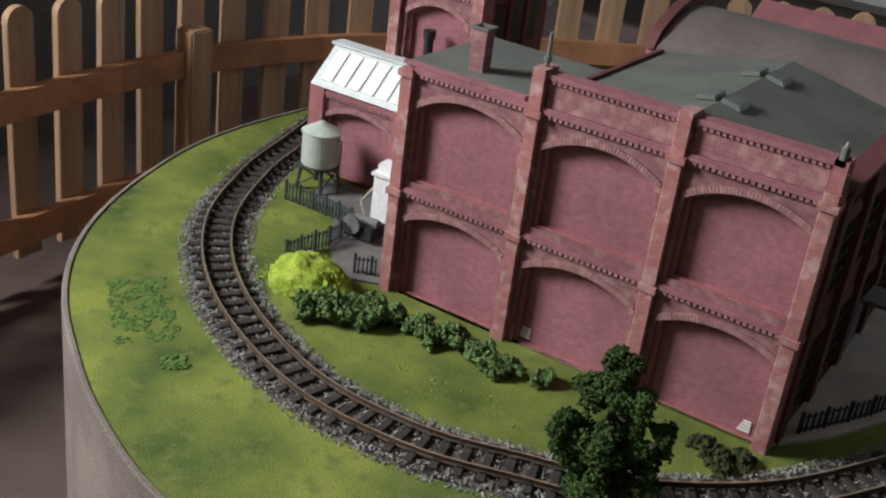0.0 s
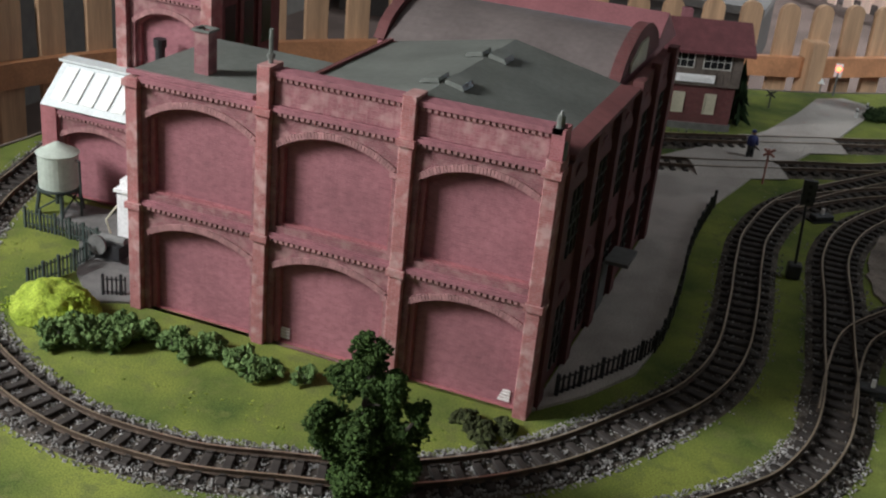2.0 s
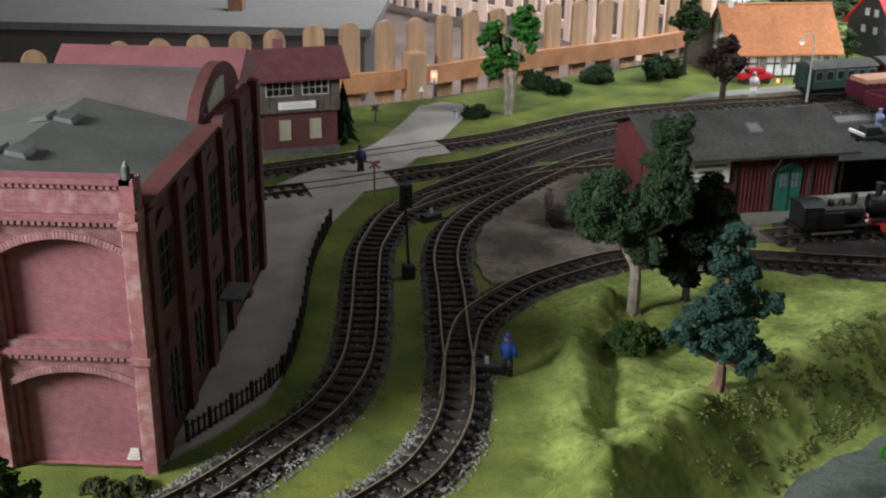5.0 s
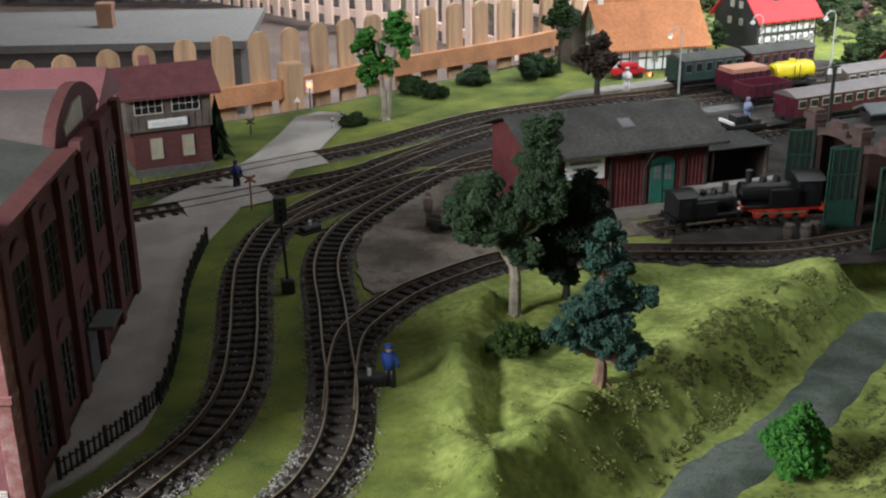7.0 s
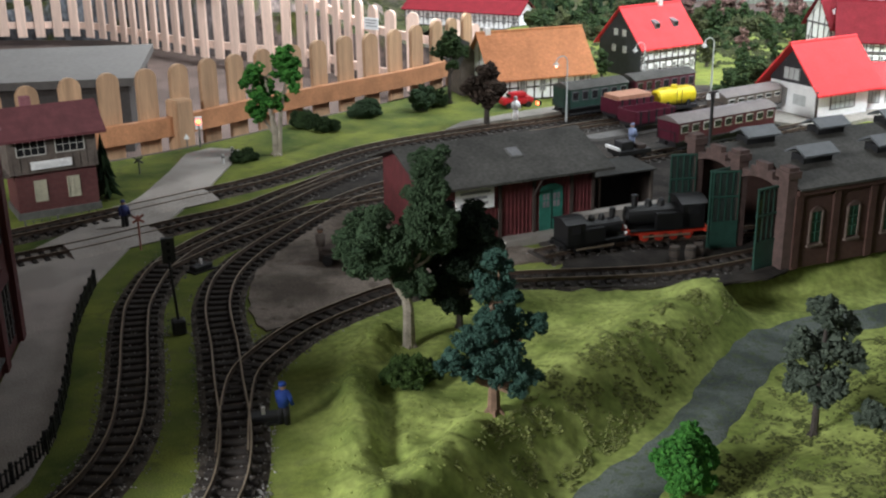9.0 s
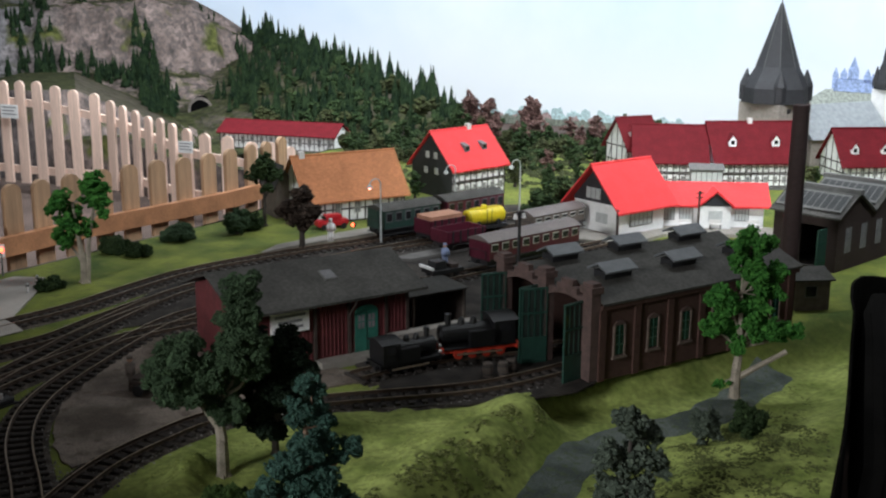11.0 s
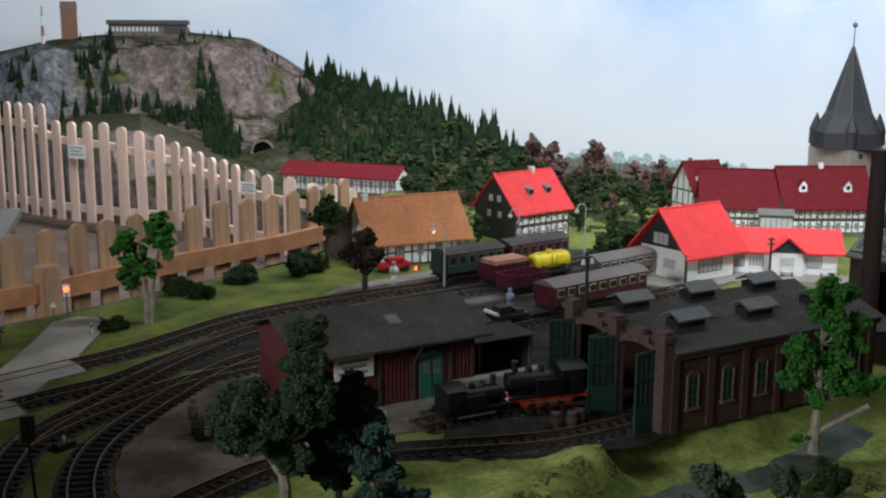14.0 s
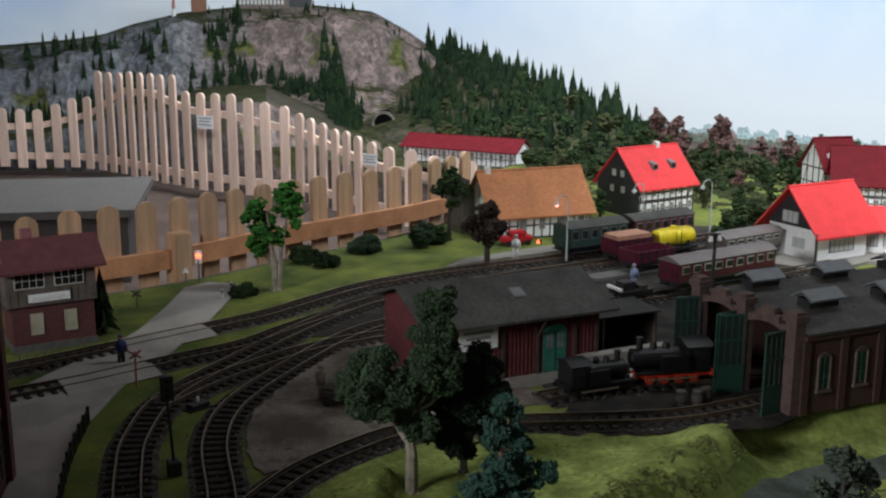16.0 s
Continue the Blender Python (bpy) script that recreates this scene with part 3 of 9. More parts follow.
def spline(points, step=0.02):
    """Evenly spaced points on a smooth curve through `points`."""
    p = [Vector((*q, 0)) if len(q) == 2 else Vector(q) for q in points]
    p = [p[0] * 2 - p[1]] + p + [p[-1] * 2 - p[-2]]
    dense = []
    for i in range(1, len(p) - 2):
        for k in range(24):
            t = k / 24
            dense.append(0.5 * ((2 * p[i]) + (p[i + 1] - p[i - 1]) * t + (2 * p[i - 1] - 5 * p[i] + 4 * p[i + 1] - p[i + 2]) * t * t
                                + (3 * p[i] - p[i - 1] - 3 * p[i + 1] + p[i + 2]) * t ** 3))
    dense.append(p[-2])
    out, left = [dense[0]], step
    for a, b in zip(dense, dense[1:]):
        d = (b - a).length
        while d >= left > 0:
            a = a + (b - a) * (left / d)
            out.append(a)
            d -= left
            left = step
        left -= d
    return out


def normals2(pts):
    out = []
    for i in range(len(pts)):
        d = pts[min(i + 1, len(pts) - 1)] - pts[max(i - 1, 0)]
        d.z = 0
        d.normalize()
        out.append(Vector((-d.y, d.x, 0)))
    return out


def ribbon(bm, pts, half, z, z_edge=None, slope=0.0):
    """A strip along pts; with slope, its sides fall to z_edge."""
    nn = normals2(pts)
    offs = [(-half - slope, z_edge), (-half, z), (half, z), (half + slope, z_edge)] if slope else [(-half, z), (half, z)]
    rows = [[bm.verts.new((p.x + n.x * o, p.y + n.y * o, p.z + h)) for o, h in offs] for p, n in zip(pts, nn)]
    for a, b in zip(rows, rows[1:]):
        for i in range(len(offs) - 1):
            bm.faces.new((a[i], a[i + 1], b[i + 1], b[i]))


# ---- hall ----
X0, X1, Y0, Y1 = -2.6, 8.0, -5.0, 11.2


def hall():
    tagged(part("floor", boxes((X0, X1, Y0, Y1, FLOOR_Z - 0.1, FLOOR_Z)), "hall_floor"), "dark grey stained concrete hall floor", "floor", kind="structure")
    tagged(part("ceiling", boxes((X0, X1, Y0, Y1, CEIL_Z, CEIL_Z + 0.1)), "hall_wall"), "plain pale hall ceiling", "ceiling", kind="structure")
    walls = (("wall_west", ((X0 - 0.1, X0, Y0 - 0.1, -2.15, FLOOR_Z, CEIL_Z), (X0 - 0.1, X0, -0.95, Y1, FLOOR_Z, CEIL_Z), (X0 - 0.1, X0, -2.15, -0.95, FLOOR_Z, 1.3), (X0 - 0.1, X0, -2.15, -0.95, 2.2, CEIL_Z))),
             ("wall_south", ((X0, -2.4, Y0 - 0.1, Y0, FLOOR_Z, CEIL_Z), (-0.4, X1, Y0 - 0.1, Y0, FLOOR_Z, CEIL_Z), (-2.4, -0.4, Y0 - 0.1, Y0, FLOOR_Z, 2.55), (-2.4, -0.4, Y0 - 0.1, Y0, 3.85, CEIL_Z))),
             ("wall_east", ((X1, X1 + 0.1, Y0 - 0.1, Y1, FLOOR_Z, CEIL_Z),)), ("wall_north", ((X0, X1, Y1, Y1 + 0.1, FLOOR_Z, CEIL_Z),)))
    for name, bs in walls:
        tagged(part(name, boxes(*bs), "hall_wall"), "plain pale painted hall wall", "wall", kind="structure")
    # painted sky, a gently curved board in front of the walls
    bm = bmesh.new()
    line = spline([(-2.55, 8.6), (-2.5, 10.2), (-2.2, 10.75), (-1, 10.95), (2, 10.9), (4.6, 9.9), (6.75, 7.75), (7.5, 5.6), (7.75, 4.4)], 0.25)
    rows = [[bm.verts.new((p.x, p.y, z)) for z in (FLOOR_Z, 0.0, 0.5, 1.0, 1.5, 1.95)] for p in line]
    for a, b in zip(rows, rows[1:]):
        for i in range(5):
            bm.faces.new((a[i], b[i], b[i + 1], a[i + 1]))
    tagged(part("backdrop", bm, "sky", smooth=True), "tall sky backdrop painted in pale blue and white clouds", "backdrop", kind="structure")


hall()

# ---- ground of the layout ----
OUTLINE = [(-1.3, 0.56), (-1.31, 0.39), (-1.29, 0.19), (-1.21, -0.05), (-1.11, -0.23), (-0.98, -0.37), (-0.82, -0.48), (-0.69, -0.55), (-0.52, -0.61),
           (-0.2, -0.66), (0.3, -0.66), (0.9, -0.5), (1.4, -0.15), (1.88, 0.36), (2.46, 1.08), (2.6, 1.27), (2.76, 1.43), (3.17, 1.61), (5.1, 4.3), (5.1, 4.41), (2.6, 4.4), (1.75, 4.4), (1.45, 3.5), (1.16, 2.95),
           (0.62, 2.5), (0.18, 2.16), (-0.3, 1.93), (-0.8, 1.68), (-1.15, 1.25)]
OUT = [p for p in spline(OUTLINE + OUTLINE[:1], 0.05)][:-1]
CREST = [(1.34, 0.71), (1.17, 0.565), (0.97, 0.388), (0.807, 0.222), (0.691, 0.095), (0.636, 0.0), (0.59, -0.12)]
PATHWAY = [(0.76, -0.2), (0.89, 0.01), (1.005, 0.14), (1.125, 0.238), (1.245, 0.372), (1.385, 0.538), (1.51, 0.635), (1.64, 0.67), (1.82, 0.72), (2.1, 0.9)]


def nearest(x, y, line):
    """Distance from (x, y) to a polyline, and the side (positive to its left)."""
    best, side = 9.0, 1.0
    for (ax, ay), (bx, by) in zip(line, line[1:]):
        dx, dy = bx - ax, by - ay
        k = max(0.0, min(1.0, ((x - ax) * dx + (y - ay) * dy) / (dx * dx + dy * dy)))
        d = math.hypot(x - ax - k * dx, y - ay - k * dy)
        if d < best:
            best, side = d, 1.0 if dx * (y - ay) - dy * (x - ax) > 0 else -1.0
    return best, side


def step(v, a, b):
    k = max(0.0, min(1.0, (v - a) / (b - a)))
    return k * k * (3 - 2 * k)


MOUND = [(0.664, 0.616), (0.611, 0.455), (0.598, 0.303), (0.597, 0.177), (0.6, 0.066), (0.602, -0.028)]
HOLLOW = [(0.658, 0.436), (0.644, 0.297), (0.637, 0.171)]
BANK = [(0.792, 0.239), (0.728, 0.146), (0.681, 0.073), (0.644, 0.002)]


def relief(x, y):
    """Height of the grass: flat round the tracks, a hummocky hill and a sunken path beyond."""
    d, _ = nearest(x, y, MOUND)
    c, side = nearest(x, y, CREST)
    p, _ = nearest(x, y, PATHWAY)
    d += 0.02 * noise.noise((x * 14, y * 14, 8))
    z = 0.04 * (0.8 + 0.5 * noise.noise((x * 9, y * 9, 2))) * math.exp(-(d / 0.038) ** 2)
    hill = step(x * 0.75 + (0.8 - y) * 0.25, 0.5, 0.62) * step(0.86 - y + 0.12 * (x - 1.0), 0.0, 0.12)
    z += hill * 0.03 * math.exp(-(c / 0.06) ** 2)
    b, _ = nearest(x, y, BANK)
    b += 0.02 * noise.noise((x * 16, y * 16, 4))
    z += 0.02 * math.exp(-(b / 0.035) ** 2) * hill
    v, _ = nearest(x, y, HOLLOW)
    v += 0.012 * noise.noise((x * 18, y * 18, 6))
    z -= 0.02 * math.exp(-(v / 0.022) ** 2)
    if side > 0:
        z -= 0.06 * step(c, 0.02, 0.15) * hill
    if p < 0.5 and hill:
        z += 0.05 * step(p, 0.09, 0.3) * (side > 0) * step(c, 0.25, 0.4)
    z += hill * 0.016 * noise.noise((x * 7, y * 7, 0)) * step(p, 0.04, 0.12) + hill * 0.006 * noise.noise((x * 23, y * 23, 3)) * step(p, 0.05, 0.1)
    lump = math.exp(-(min(d, b, c * 0.8) / 0.07) ** 2) * step(p, 0.05, 0.09)
    z += lump * (0.007 * noise.noise((x * 48, y * 48, 5)) + 0.0035 * noise.noise((x * 110, y * 110, 9)))
    return z


def ground():
    bm = bmesh.new()
    bm.faces.new([bm.verts.new((p.x, p.y, 0)) for p in OUT])
    cuts = [("x", 0.45 + 0.0085 * i) for i in range(98)] + [("x", 1.28 + 0.025 * i) for i in range(48)] + [("y", -0.62 + 0.025 * i) for i in range(22)] + [("y", -0.07 + 0.0095 * i) for i in range(95)] + [("y", 0.83 + 0.03 * i) for i in range(10)] + [("y", 1.2 + 0.2 * i) for i in range(16)] + [("x", -1.2 + 0.2 * i) for i in range(8)] + [("x", 2.6 + 0.2 * i) for i in range(10)]
    for ax, v in cuts:
        co, no = ((v, 0, 0), (1, 0, 0)) if ax == "x" else ((0, v, 0), (0, 1, 0))
        bmesh.ops.bisect_plane(bm, geom=bm.verts[:] + bm.edges[:] + bm.faces[:], dist=1e-5, plane_co=co, plane_no=no)
    for v in bm.verts:
        v.co.z = relief(v.co.x, v.co.y)
    rim = [v for v in bm.verts if v.is_boundary]
    g = part("ground", bm, "grass", smooth=True)
    tagged(g, "green and yellow flocked grass sheet of the model landscape", "ground", kind="structure")
    # board under the rim, and its thin top edge
    bm = bmesh.new()
    nn = normals2(OUT + OUT[:1])
    rows = []
    for p, n in zip(OUT, nn):
        o = -n
        z = relief(p.x, p.y)
        rows.append([bm.verts.new((p.x + o.x * k, p.y + o.y * k, h)) for k, h in ((-0.002, z - 0.03), (-0.001, z + 0.003), (0.005, z + 0.003), (0.007, z + 0.001), (0.007, FLOOR_Z + 0.05))])
    # second copy for the far side, where the board's shade is coloured in
    shaded_trim = bm.copy()
    for k, (mesh, right) in enumerate(((bm, False), (shaded_trim, True))):
        mesh.verts.ensure_lookup_table()
        w = len(rows[0])
        for n in range(len(rows)):
            if (OUT[n].x > 0.95) == right:
                for i in range(w - 1):
                    a, b = n * w + i, (n + 1) % len(rows) * w + i
                    mesh.faces.new([mesh.verts[q] for q in (a, a + 1, b + 1, b)])
        bmesh.ops.delete(mesh, geom=[v for v in mesh.verts if not v.link_faces], context="VERTS")
    tagged(part("trim", bm, "board"), "curved grey-brown fascia board round the layout's edge", "fascia board", kind="structure")
    tagged(part("trim", shaded_trim, "edge_shade_black"), "fascia along the layout's far edge, coloured black for its shade", "skirt", kind="structure")


ground()


def sheet(name, outline, z, mat, label, category, dense=False):
    """A thin slab on the ground, with a ragged edge where dense."""
    pts = spline(list(outline) + [outline[0]], 0.02)[:-1] if dense else [Vector((*p, 0)) for p in outline]
    bm = bmesh.new()
    if dense:
        pts = [p + Vector((noise.noise(p * 30), noise.noise(p * 30 + Vector((9, 9, 9))), 0)) * 0.012 for p in pts]
    prism(bm, [(p.x, p.y, z) for p in pts], (0, 0, -z - 0.002))
    return tagged(part(name, bm, mat), label, category, kind="structure")


sheet("earth_yard", [(0.46, 0.7), (0.52, 0.73), (0.6, 0.815), (0.74, 0.9), (0.86, 0.935), (1.0, 0.97), (1.1, 1.0), (1.02, 1.12), (0.9, 1.25), (0.83, 1.42), (0.8, 1.6), (0.68, 1.48), (0.55, 1.26), (0.47, 1.1), (0.43, 0.97), (0.43, 0.8)],
      0.004, "earth", "brown earth loading yard between the tracks", "yard", True)
sheet("earth_yard", [(1.02, 0.83), (1.3, 0.78), (1.55, 0.8), (1.62, 0.95), (1.62, 1.3), (1.75, 1.75), (2.1, 2.05), (2.2, 2.2), (2.2, 2.75), (1.75, 2.62), (1.4, 2.34), (1.05, 2.15), (0.8, 1.98), (0.62, 1.8), (0.5, 1.6),
                     (0.62, 1.55), (0.82, 1.68), (0.9, 1.5), (1.05, 1.2), (1.12, 0.98)], 0.003, "cinder", "dark cinder ground under the station tracks", "yard", True)
sheet("road", [(0.0, 0.02), (0.06, 0.1), (0.11, 0.2), (0.125, 0.33), (0.11, 0.52), (0.09, 0.8), (0.095, 1.0), (0.148, 1.25), (0.214, 1.407), (0.312, 1.713), (0.372, 1.98), (0.39, 2.12), (0.3, 2.16), (0.228, 2.1), (0.192, 1.9),
               (0.135, 1.667), (0.077, 1.527), (-0.043, 1.33), (-0.14, 1.14), (-0.2, 0.9), (-0.1, 0.78), (0.0, 0.76)], 0.005, "road", "pale grey paved model road", "road")
bm = bmesh.new()
pp = spline(PATHWAY, 0.018)
for q in pp:
    q.z = relief(q.x, q.y)
nn = normals2(pp)
rows = []
for p, n in zip(pp, nn):
    a, b = 0.044 + 0.016 * noise.noise(p * 17), 0.044 + 0.016 * noise.noise(p * 17 + Vector((5, 5, 5)))
    rows.append([bm.verts.new((p.x + n.x * o, p.y + n.y * o, relief(p.x + n.x * o, p.y + n.y * o) + h)) for o, h in ((-a - 0.012, -0.005), (-a, 0.004), (0, 0.006), (b, 0.004), (b + 0.012, -0.005))])
for a, b in zip(rows, rows[1:]):
    for i in range(4):
        bm.faces.new((a[i], a[i + 1], b[i + 1], b[i]))
tagged(part("footpath", bm, "path", smooth=True), "grey-green gravel path winding through the grass hollow", "path", kind="structure")


# ---- fences of the hall ----
def picket_mesh(w, t, h):
    """A board with a rounded head, standing at the origin."""
    bm = bmesh.new()
    out = [(-w / 2, 0, 0), (w / 2, 0, 0), (w / 2, 0, h - w / 2)]
    out += [(w / 2 * math.cos(a), 0, h - w / 2 + w / 2 * math.sin(a)) for a in [math.pi * k / 8 for k in range(1, 8)]] + [(-w / 2, 0, h - w / 2)]
    prism(bm, out, (0, t, 0))
    bmesh.ops.bevel(bm, geom=[e for e in bm.edges if e.calc_length() > 0.1], offset=0.002, segments=1, affect="EDGES")
    return bm


def fence(name, label, line, tops, bottom, rails, spacing, w, mat, posts, first_post_top):
    t = thing(name, label, "fence")
    pts = spline(line, spacing)
    nn = normals2(pts)
    meshes = {}
    top_at = lambda s: tops[0][1] if s <= tops[0][0] else next((a[1] + (b[1] - a[1]) * (s - a[0]) / (b[0] - a[0]) for a, b in zip(tops, tops[1:]) if a[0] <= s <= b[0]), tops[-1][1])
    for i, (p, n) in enumerate(zip(pts, nn)):
        h = round((top_at(i / (len(pts) - 1)) - bottom) / 0.02) * 0.02
        rz = math.degrees(math.atan2(n.y, n.x)) - 90
        m = pose(p.x - n.x * 0.012, p.y - n.y * 0.012, bottom + random.uniform(-0.006, 0.004), 0, random.uniform(-0.7, 0.7), rz + random.uniform(-1.5, 1.5))
        if h not in meshes:
            ob = meshes[h] = part("picket", picket_mesh(w, 0.02, h), mat, t)
            ob.matrix_basis = m
        else:
            again("picket", meshes[h], t, m)
    for z0, z1, drop in rails:
        step_n = 3 if drop else 9
        o0, o1 = (0.01, 0.04) if mat == "wood" else (-0.042, -0.0125)
        for i in range(0, len(pts) - 1, step_n):
            seg = pts[i:i + step_n + 1]
            a, b = seg[0], seg[-1]
            za = top_at(i / (len(pts) - 1)) - tops[0][1] if drop else 0
            zb = top_at(min(i + step_n, len(pts) - 1) / (len(pts) - 1)) - tops[0][1] if drop else 0
            n = normals2(seg)[len(seg) // 2]
            bm = bmesh.new()
            sm = seg
            nm = normals2(pts)[i:i + step_n + 1]
            prv = None
            for j, (q, v) in enumerate(zip(sm, nm)):
                zz = za + (zb - za) * j / max(1, len(sm) - 1)
                c = [bm.verts.new((q.x + v.x * o, q.y + v.y * o, z + zz)) for o, z in ((o0, z0), (o1, z0), (o1, z1), (o0, z1))]
                if prv:
                    for k in range(4):
                        bm.faces.new((prv[k], prv[(k + 1) % 4], c[(k + 1) % 4], c[k]))
                else:
                    bm.faces.new(c)
                prv = c
            bm.faces.new(prv[::-1])
            part("rail", bm, "rail_wood" if mat == "wood" else mat, t)
    for s in posts:
        i = int(s * (len(pts) - 1))
        p, n = pts[i].lerp(pts[i + 1], s * (len(pts) - 1) - i), nn[i]
        bm = bmesh.new()
        box(bm, -0.036, 0.036, -0.036, 0.036, FLOOR_Z + 0.002, first_post_top)
        bmesh.ops.bevel(bm, geom=bm.edges[:], offset=0.005, segments=2, affect="EDGES")
        part("post", bm, mat, t).matrix_basis = pose(p.x + n.x * 0.03, p.y + n.y * 0.03, 0, 0, 0, math.degrees(math.atan2(n.y, n.x)) - 90)


NEAR_FENCE = [(1.42, 3.9), (1.1, 3.56), (0.48, 3.12), (0.13, 2.82), (-0.22, 2.62), (-0.6, 2.38), (-1.15, 1.98), (-1.58, 1.5), (-1.8, 1.1), (-1.88, 0.74), (-1.87, 0.24), (-1.82, -0.2), (-1.7, -0.7)]
fence("picket_fence", "orange-brown wooden picket fence with rounded tops round the layout", NEAR_FENCE, [(0, 0.15), (1, 0.15)], -0.47, [(-0.1, -0.03, False), (-0.42, -0.35, False)], 0.137, 0.076, "wood", (0.277, 0.7755), 0.03)
FAR_FENCE = [(1.72, 5.35), (1.37, 5.2), (1.12, 5.4), (0.91, 5.8), (0.67, 6.2), (0.37, 6.42), (-0.11, 6.85), (-0.83, 7.74), (-1.5, 7.95), (-2.4, 8.1)]
fence("picket_fence", "pale pink-lit pine picket fence stepping up before the hill", FAR_FENCE, [(0, -0.1), (0.08, -0.015), (0.14, 0.01), (0.22, 0.065), (0.31, 0.135), (0.38, 0.2), (0.475, 0.22), (0.485, 0.32), (0.69, 0.29), (0.71, 0.1), (0.78, 0.0), (1, -0.03)],
      -0.47, [(-0.27, -0.222, True), (-0.41, -0.36, False)], 0.142, 0.074, "pink_wood", (), 0.1)


def notice(x, y, z, rz, w, h, rows, name="fence_notice"):
    t = thing(name, "white paper notice with small unreadable lines on the fence", "notice", pose(x, y, z, 0, 0, rz))
    part("sheet", boxes((-w / 2, w / 2, -0.002, 0, -h / 2, h / 2)), "paper", t)
    for k in range(rows):
        part("text_bar", boxes((-w * 0.4, w * (0.4 - 0.12 * (k % 2)), -0.0032, -0.002, h * (0.3 - 0.25 * k) - h * 0.04, h * (0.3 - 0.25 * k) + h * 0.04)), "grey_print", t)


notice(0.092, 6.603, 0.008, -42, 0.15, 0.09, 3)
notice(1.105, 5.34, -0.09, -39, 0.1, 0.07, 3)
# pale plinth beyond the near fence
t = thing("display_table", "low grey-covered display table beyond the fence", "table")
part("top", boxes((-2.5, -0.16, 4.35, 5.4, -0.21, -0.17)), "pale_cloth", t)
part("skirt", boxes((-2.46, -0.2, 4.39, 5.36, FLOOR_Z, -0.2101)), "grey_cloth", t)
t2 = thing("cardboard_box", "small brown box standing on the grey table", "box", pose(-0.953, 4.85, -0.17))
part("carton", boxes((-0.04, 0.04, -0.04, 0.04, 0, 0.12)), "brown_card", t2)
part("lid", boxes((-0.044, 0.044, -0.044, 0.044, 0.1, 0.128)), "brown_card", t2)

# black block added over the hall floor so that this side stays dark
t = thing("draped_stand", "low black block added along the far edge for the unlit floor", "stand")
EDGE = [(1.5, -0.12), (1.935, 0.355), (2.5, 1.07), (2.63, 1.245), (2.78, 1.4), (3.2, 1.58), (4.4, 3.0)]
part("drape", prisms(([(x, y, -0.05) for x, y in EDGE + [(5.2, 2.4), (2.6, -0.5)]], (0, 0, FLOOR_Z + 0.05))), "edge_shade_black", t)
part("hem", prisms(([(x + 0.015, y - 0.012, -0.0495) for x, y in EDGE] + [(x + 0.03, y - 0.027, -0.0495) for x, y in EDGE[::-1]], (0, 0, 0.004))), "edge_shade_black", t)

# ---- hill ----
SKYLINE = [(-3.0, 0.3), (-1.27, 0.44), (-0.97, 0.49), (-0.71, 0.58), (-0.24, 0.69), (0.23, 0.74), (1.03, 0.76), (1.58, 0.7), (1.91, 0.52), (2.24, 0.3), (2.6, 0.02), (3.0, -0.2), (4.5, -0.32)]
RIDGE = [(4.0, 2.75, 0.0), (4.65, 2.75, 0.0), (5.7, 2.75, 0.03), (7.06, 2.6, 0.1), (8.5, 2.45, 0.19), (10.0, 2.2, 0.33)]


def along(v, table):
    for a, b in zip(table, table[1:]):
        if v <= b[0]:
            k = max(0.0, (v - a[0]) / (b[0] - a[0]))
            return [p + (q - p) * k for p, q in zip(a[1:], b[1:])]
    return list(table[-1][1:])


def hill_z(x, y):
    top = along(x, SKYLINE)[0]
    d = max(0.0, 10.0 - y)
    crag = noise.noise((x * 2.2, y * 2.2, 5)) * 0.5 + noise.noise((x * 6, y * 6, 2)) * 0.25 + noise.noise((x * 15, y * 15, 7)) * 0.12
    crag += 0.35 * (0.5 - abs(noise.noise((x * 3.4, y * 1.6, 11)))) + 0.14 * (0.5 - abs(noise.noise((x * 9, y * 5, 3))))
    z1 = top - 0.14 * step(d, 0.1, 0.5) - 0.55 * step(d, 0.45 + 0.2 * crag, 1.0 + 0.2 * crag) - 0.3 * step(d, 1.0, 1.9) + 0.14 * crag * step(d, 0.12, 0.5)
    if y > 10.0:
        z1 = top - (y - 10.0) * 0.8
    xr, zr = along(y, RIDGE)
    z2 = zr - 0.34 * max(0.0, xr - x) - 0.75 * max(0.0, x - xr) + 0.03 * crag
    if x < xr - 1.2:
        z2 = -1.0
    z = max(z1, z2)
    # the slope that shows its cut edge behind the fence
    z = max(z, 0.1 - 0.45 * max(0.0, x - 0.5) - 0.25 * max(0.0, 0.1 - x) - 0.3 * max(0.0, y - 8.6)) if x < 1.7 and 7.0 < y < 9.2 else z
    return max(z, -0.32)


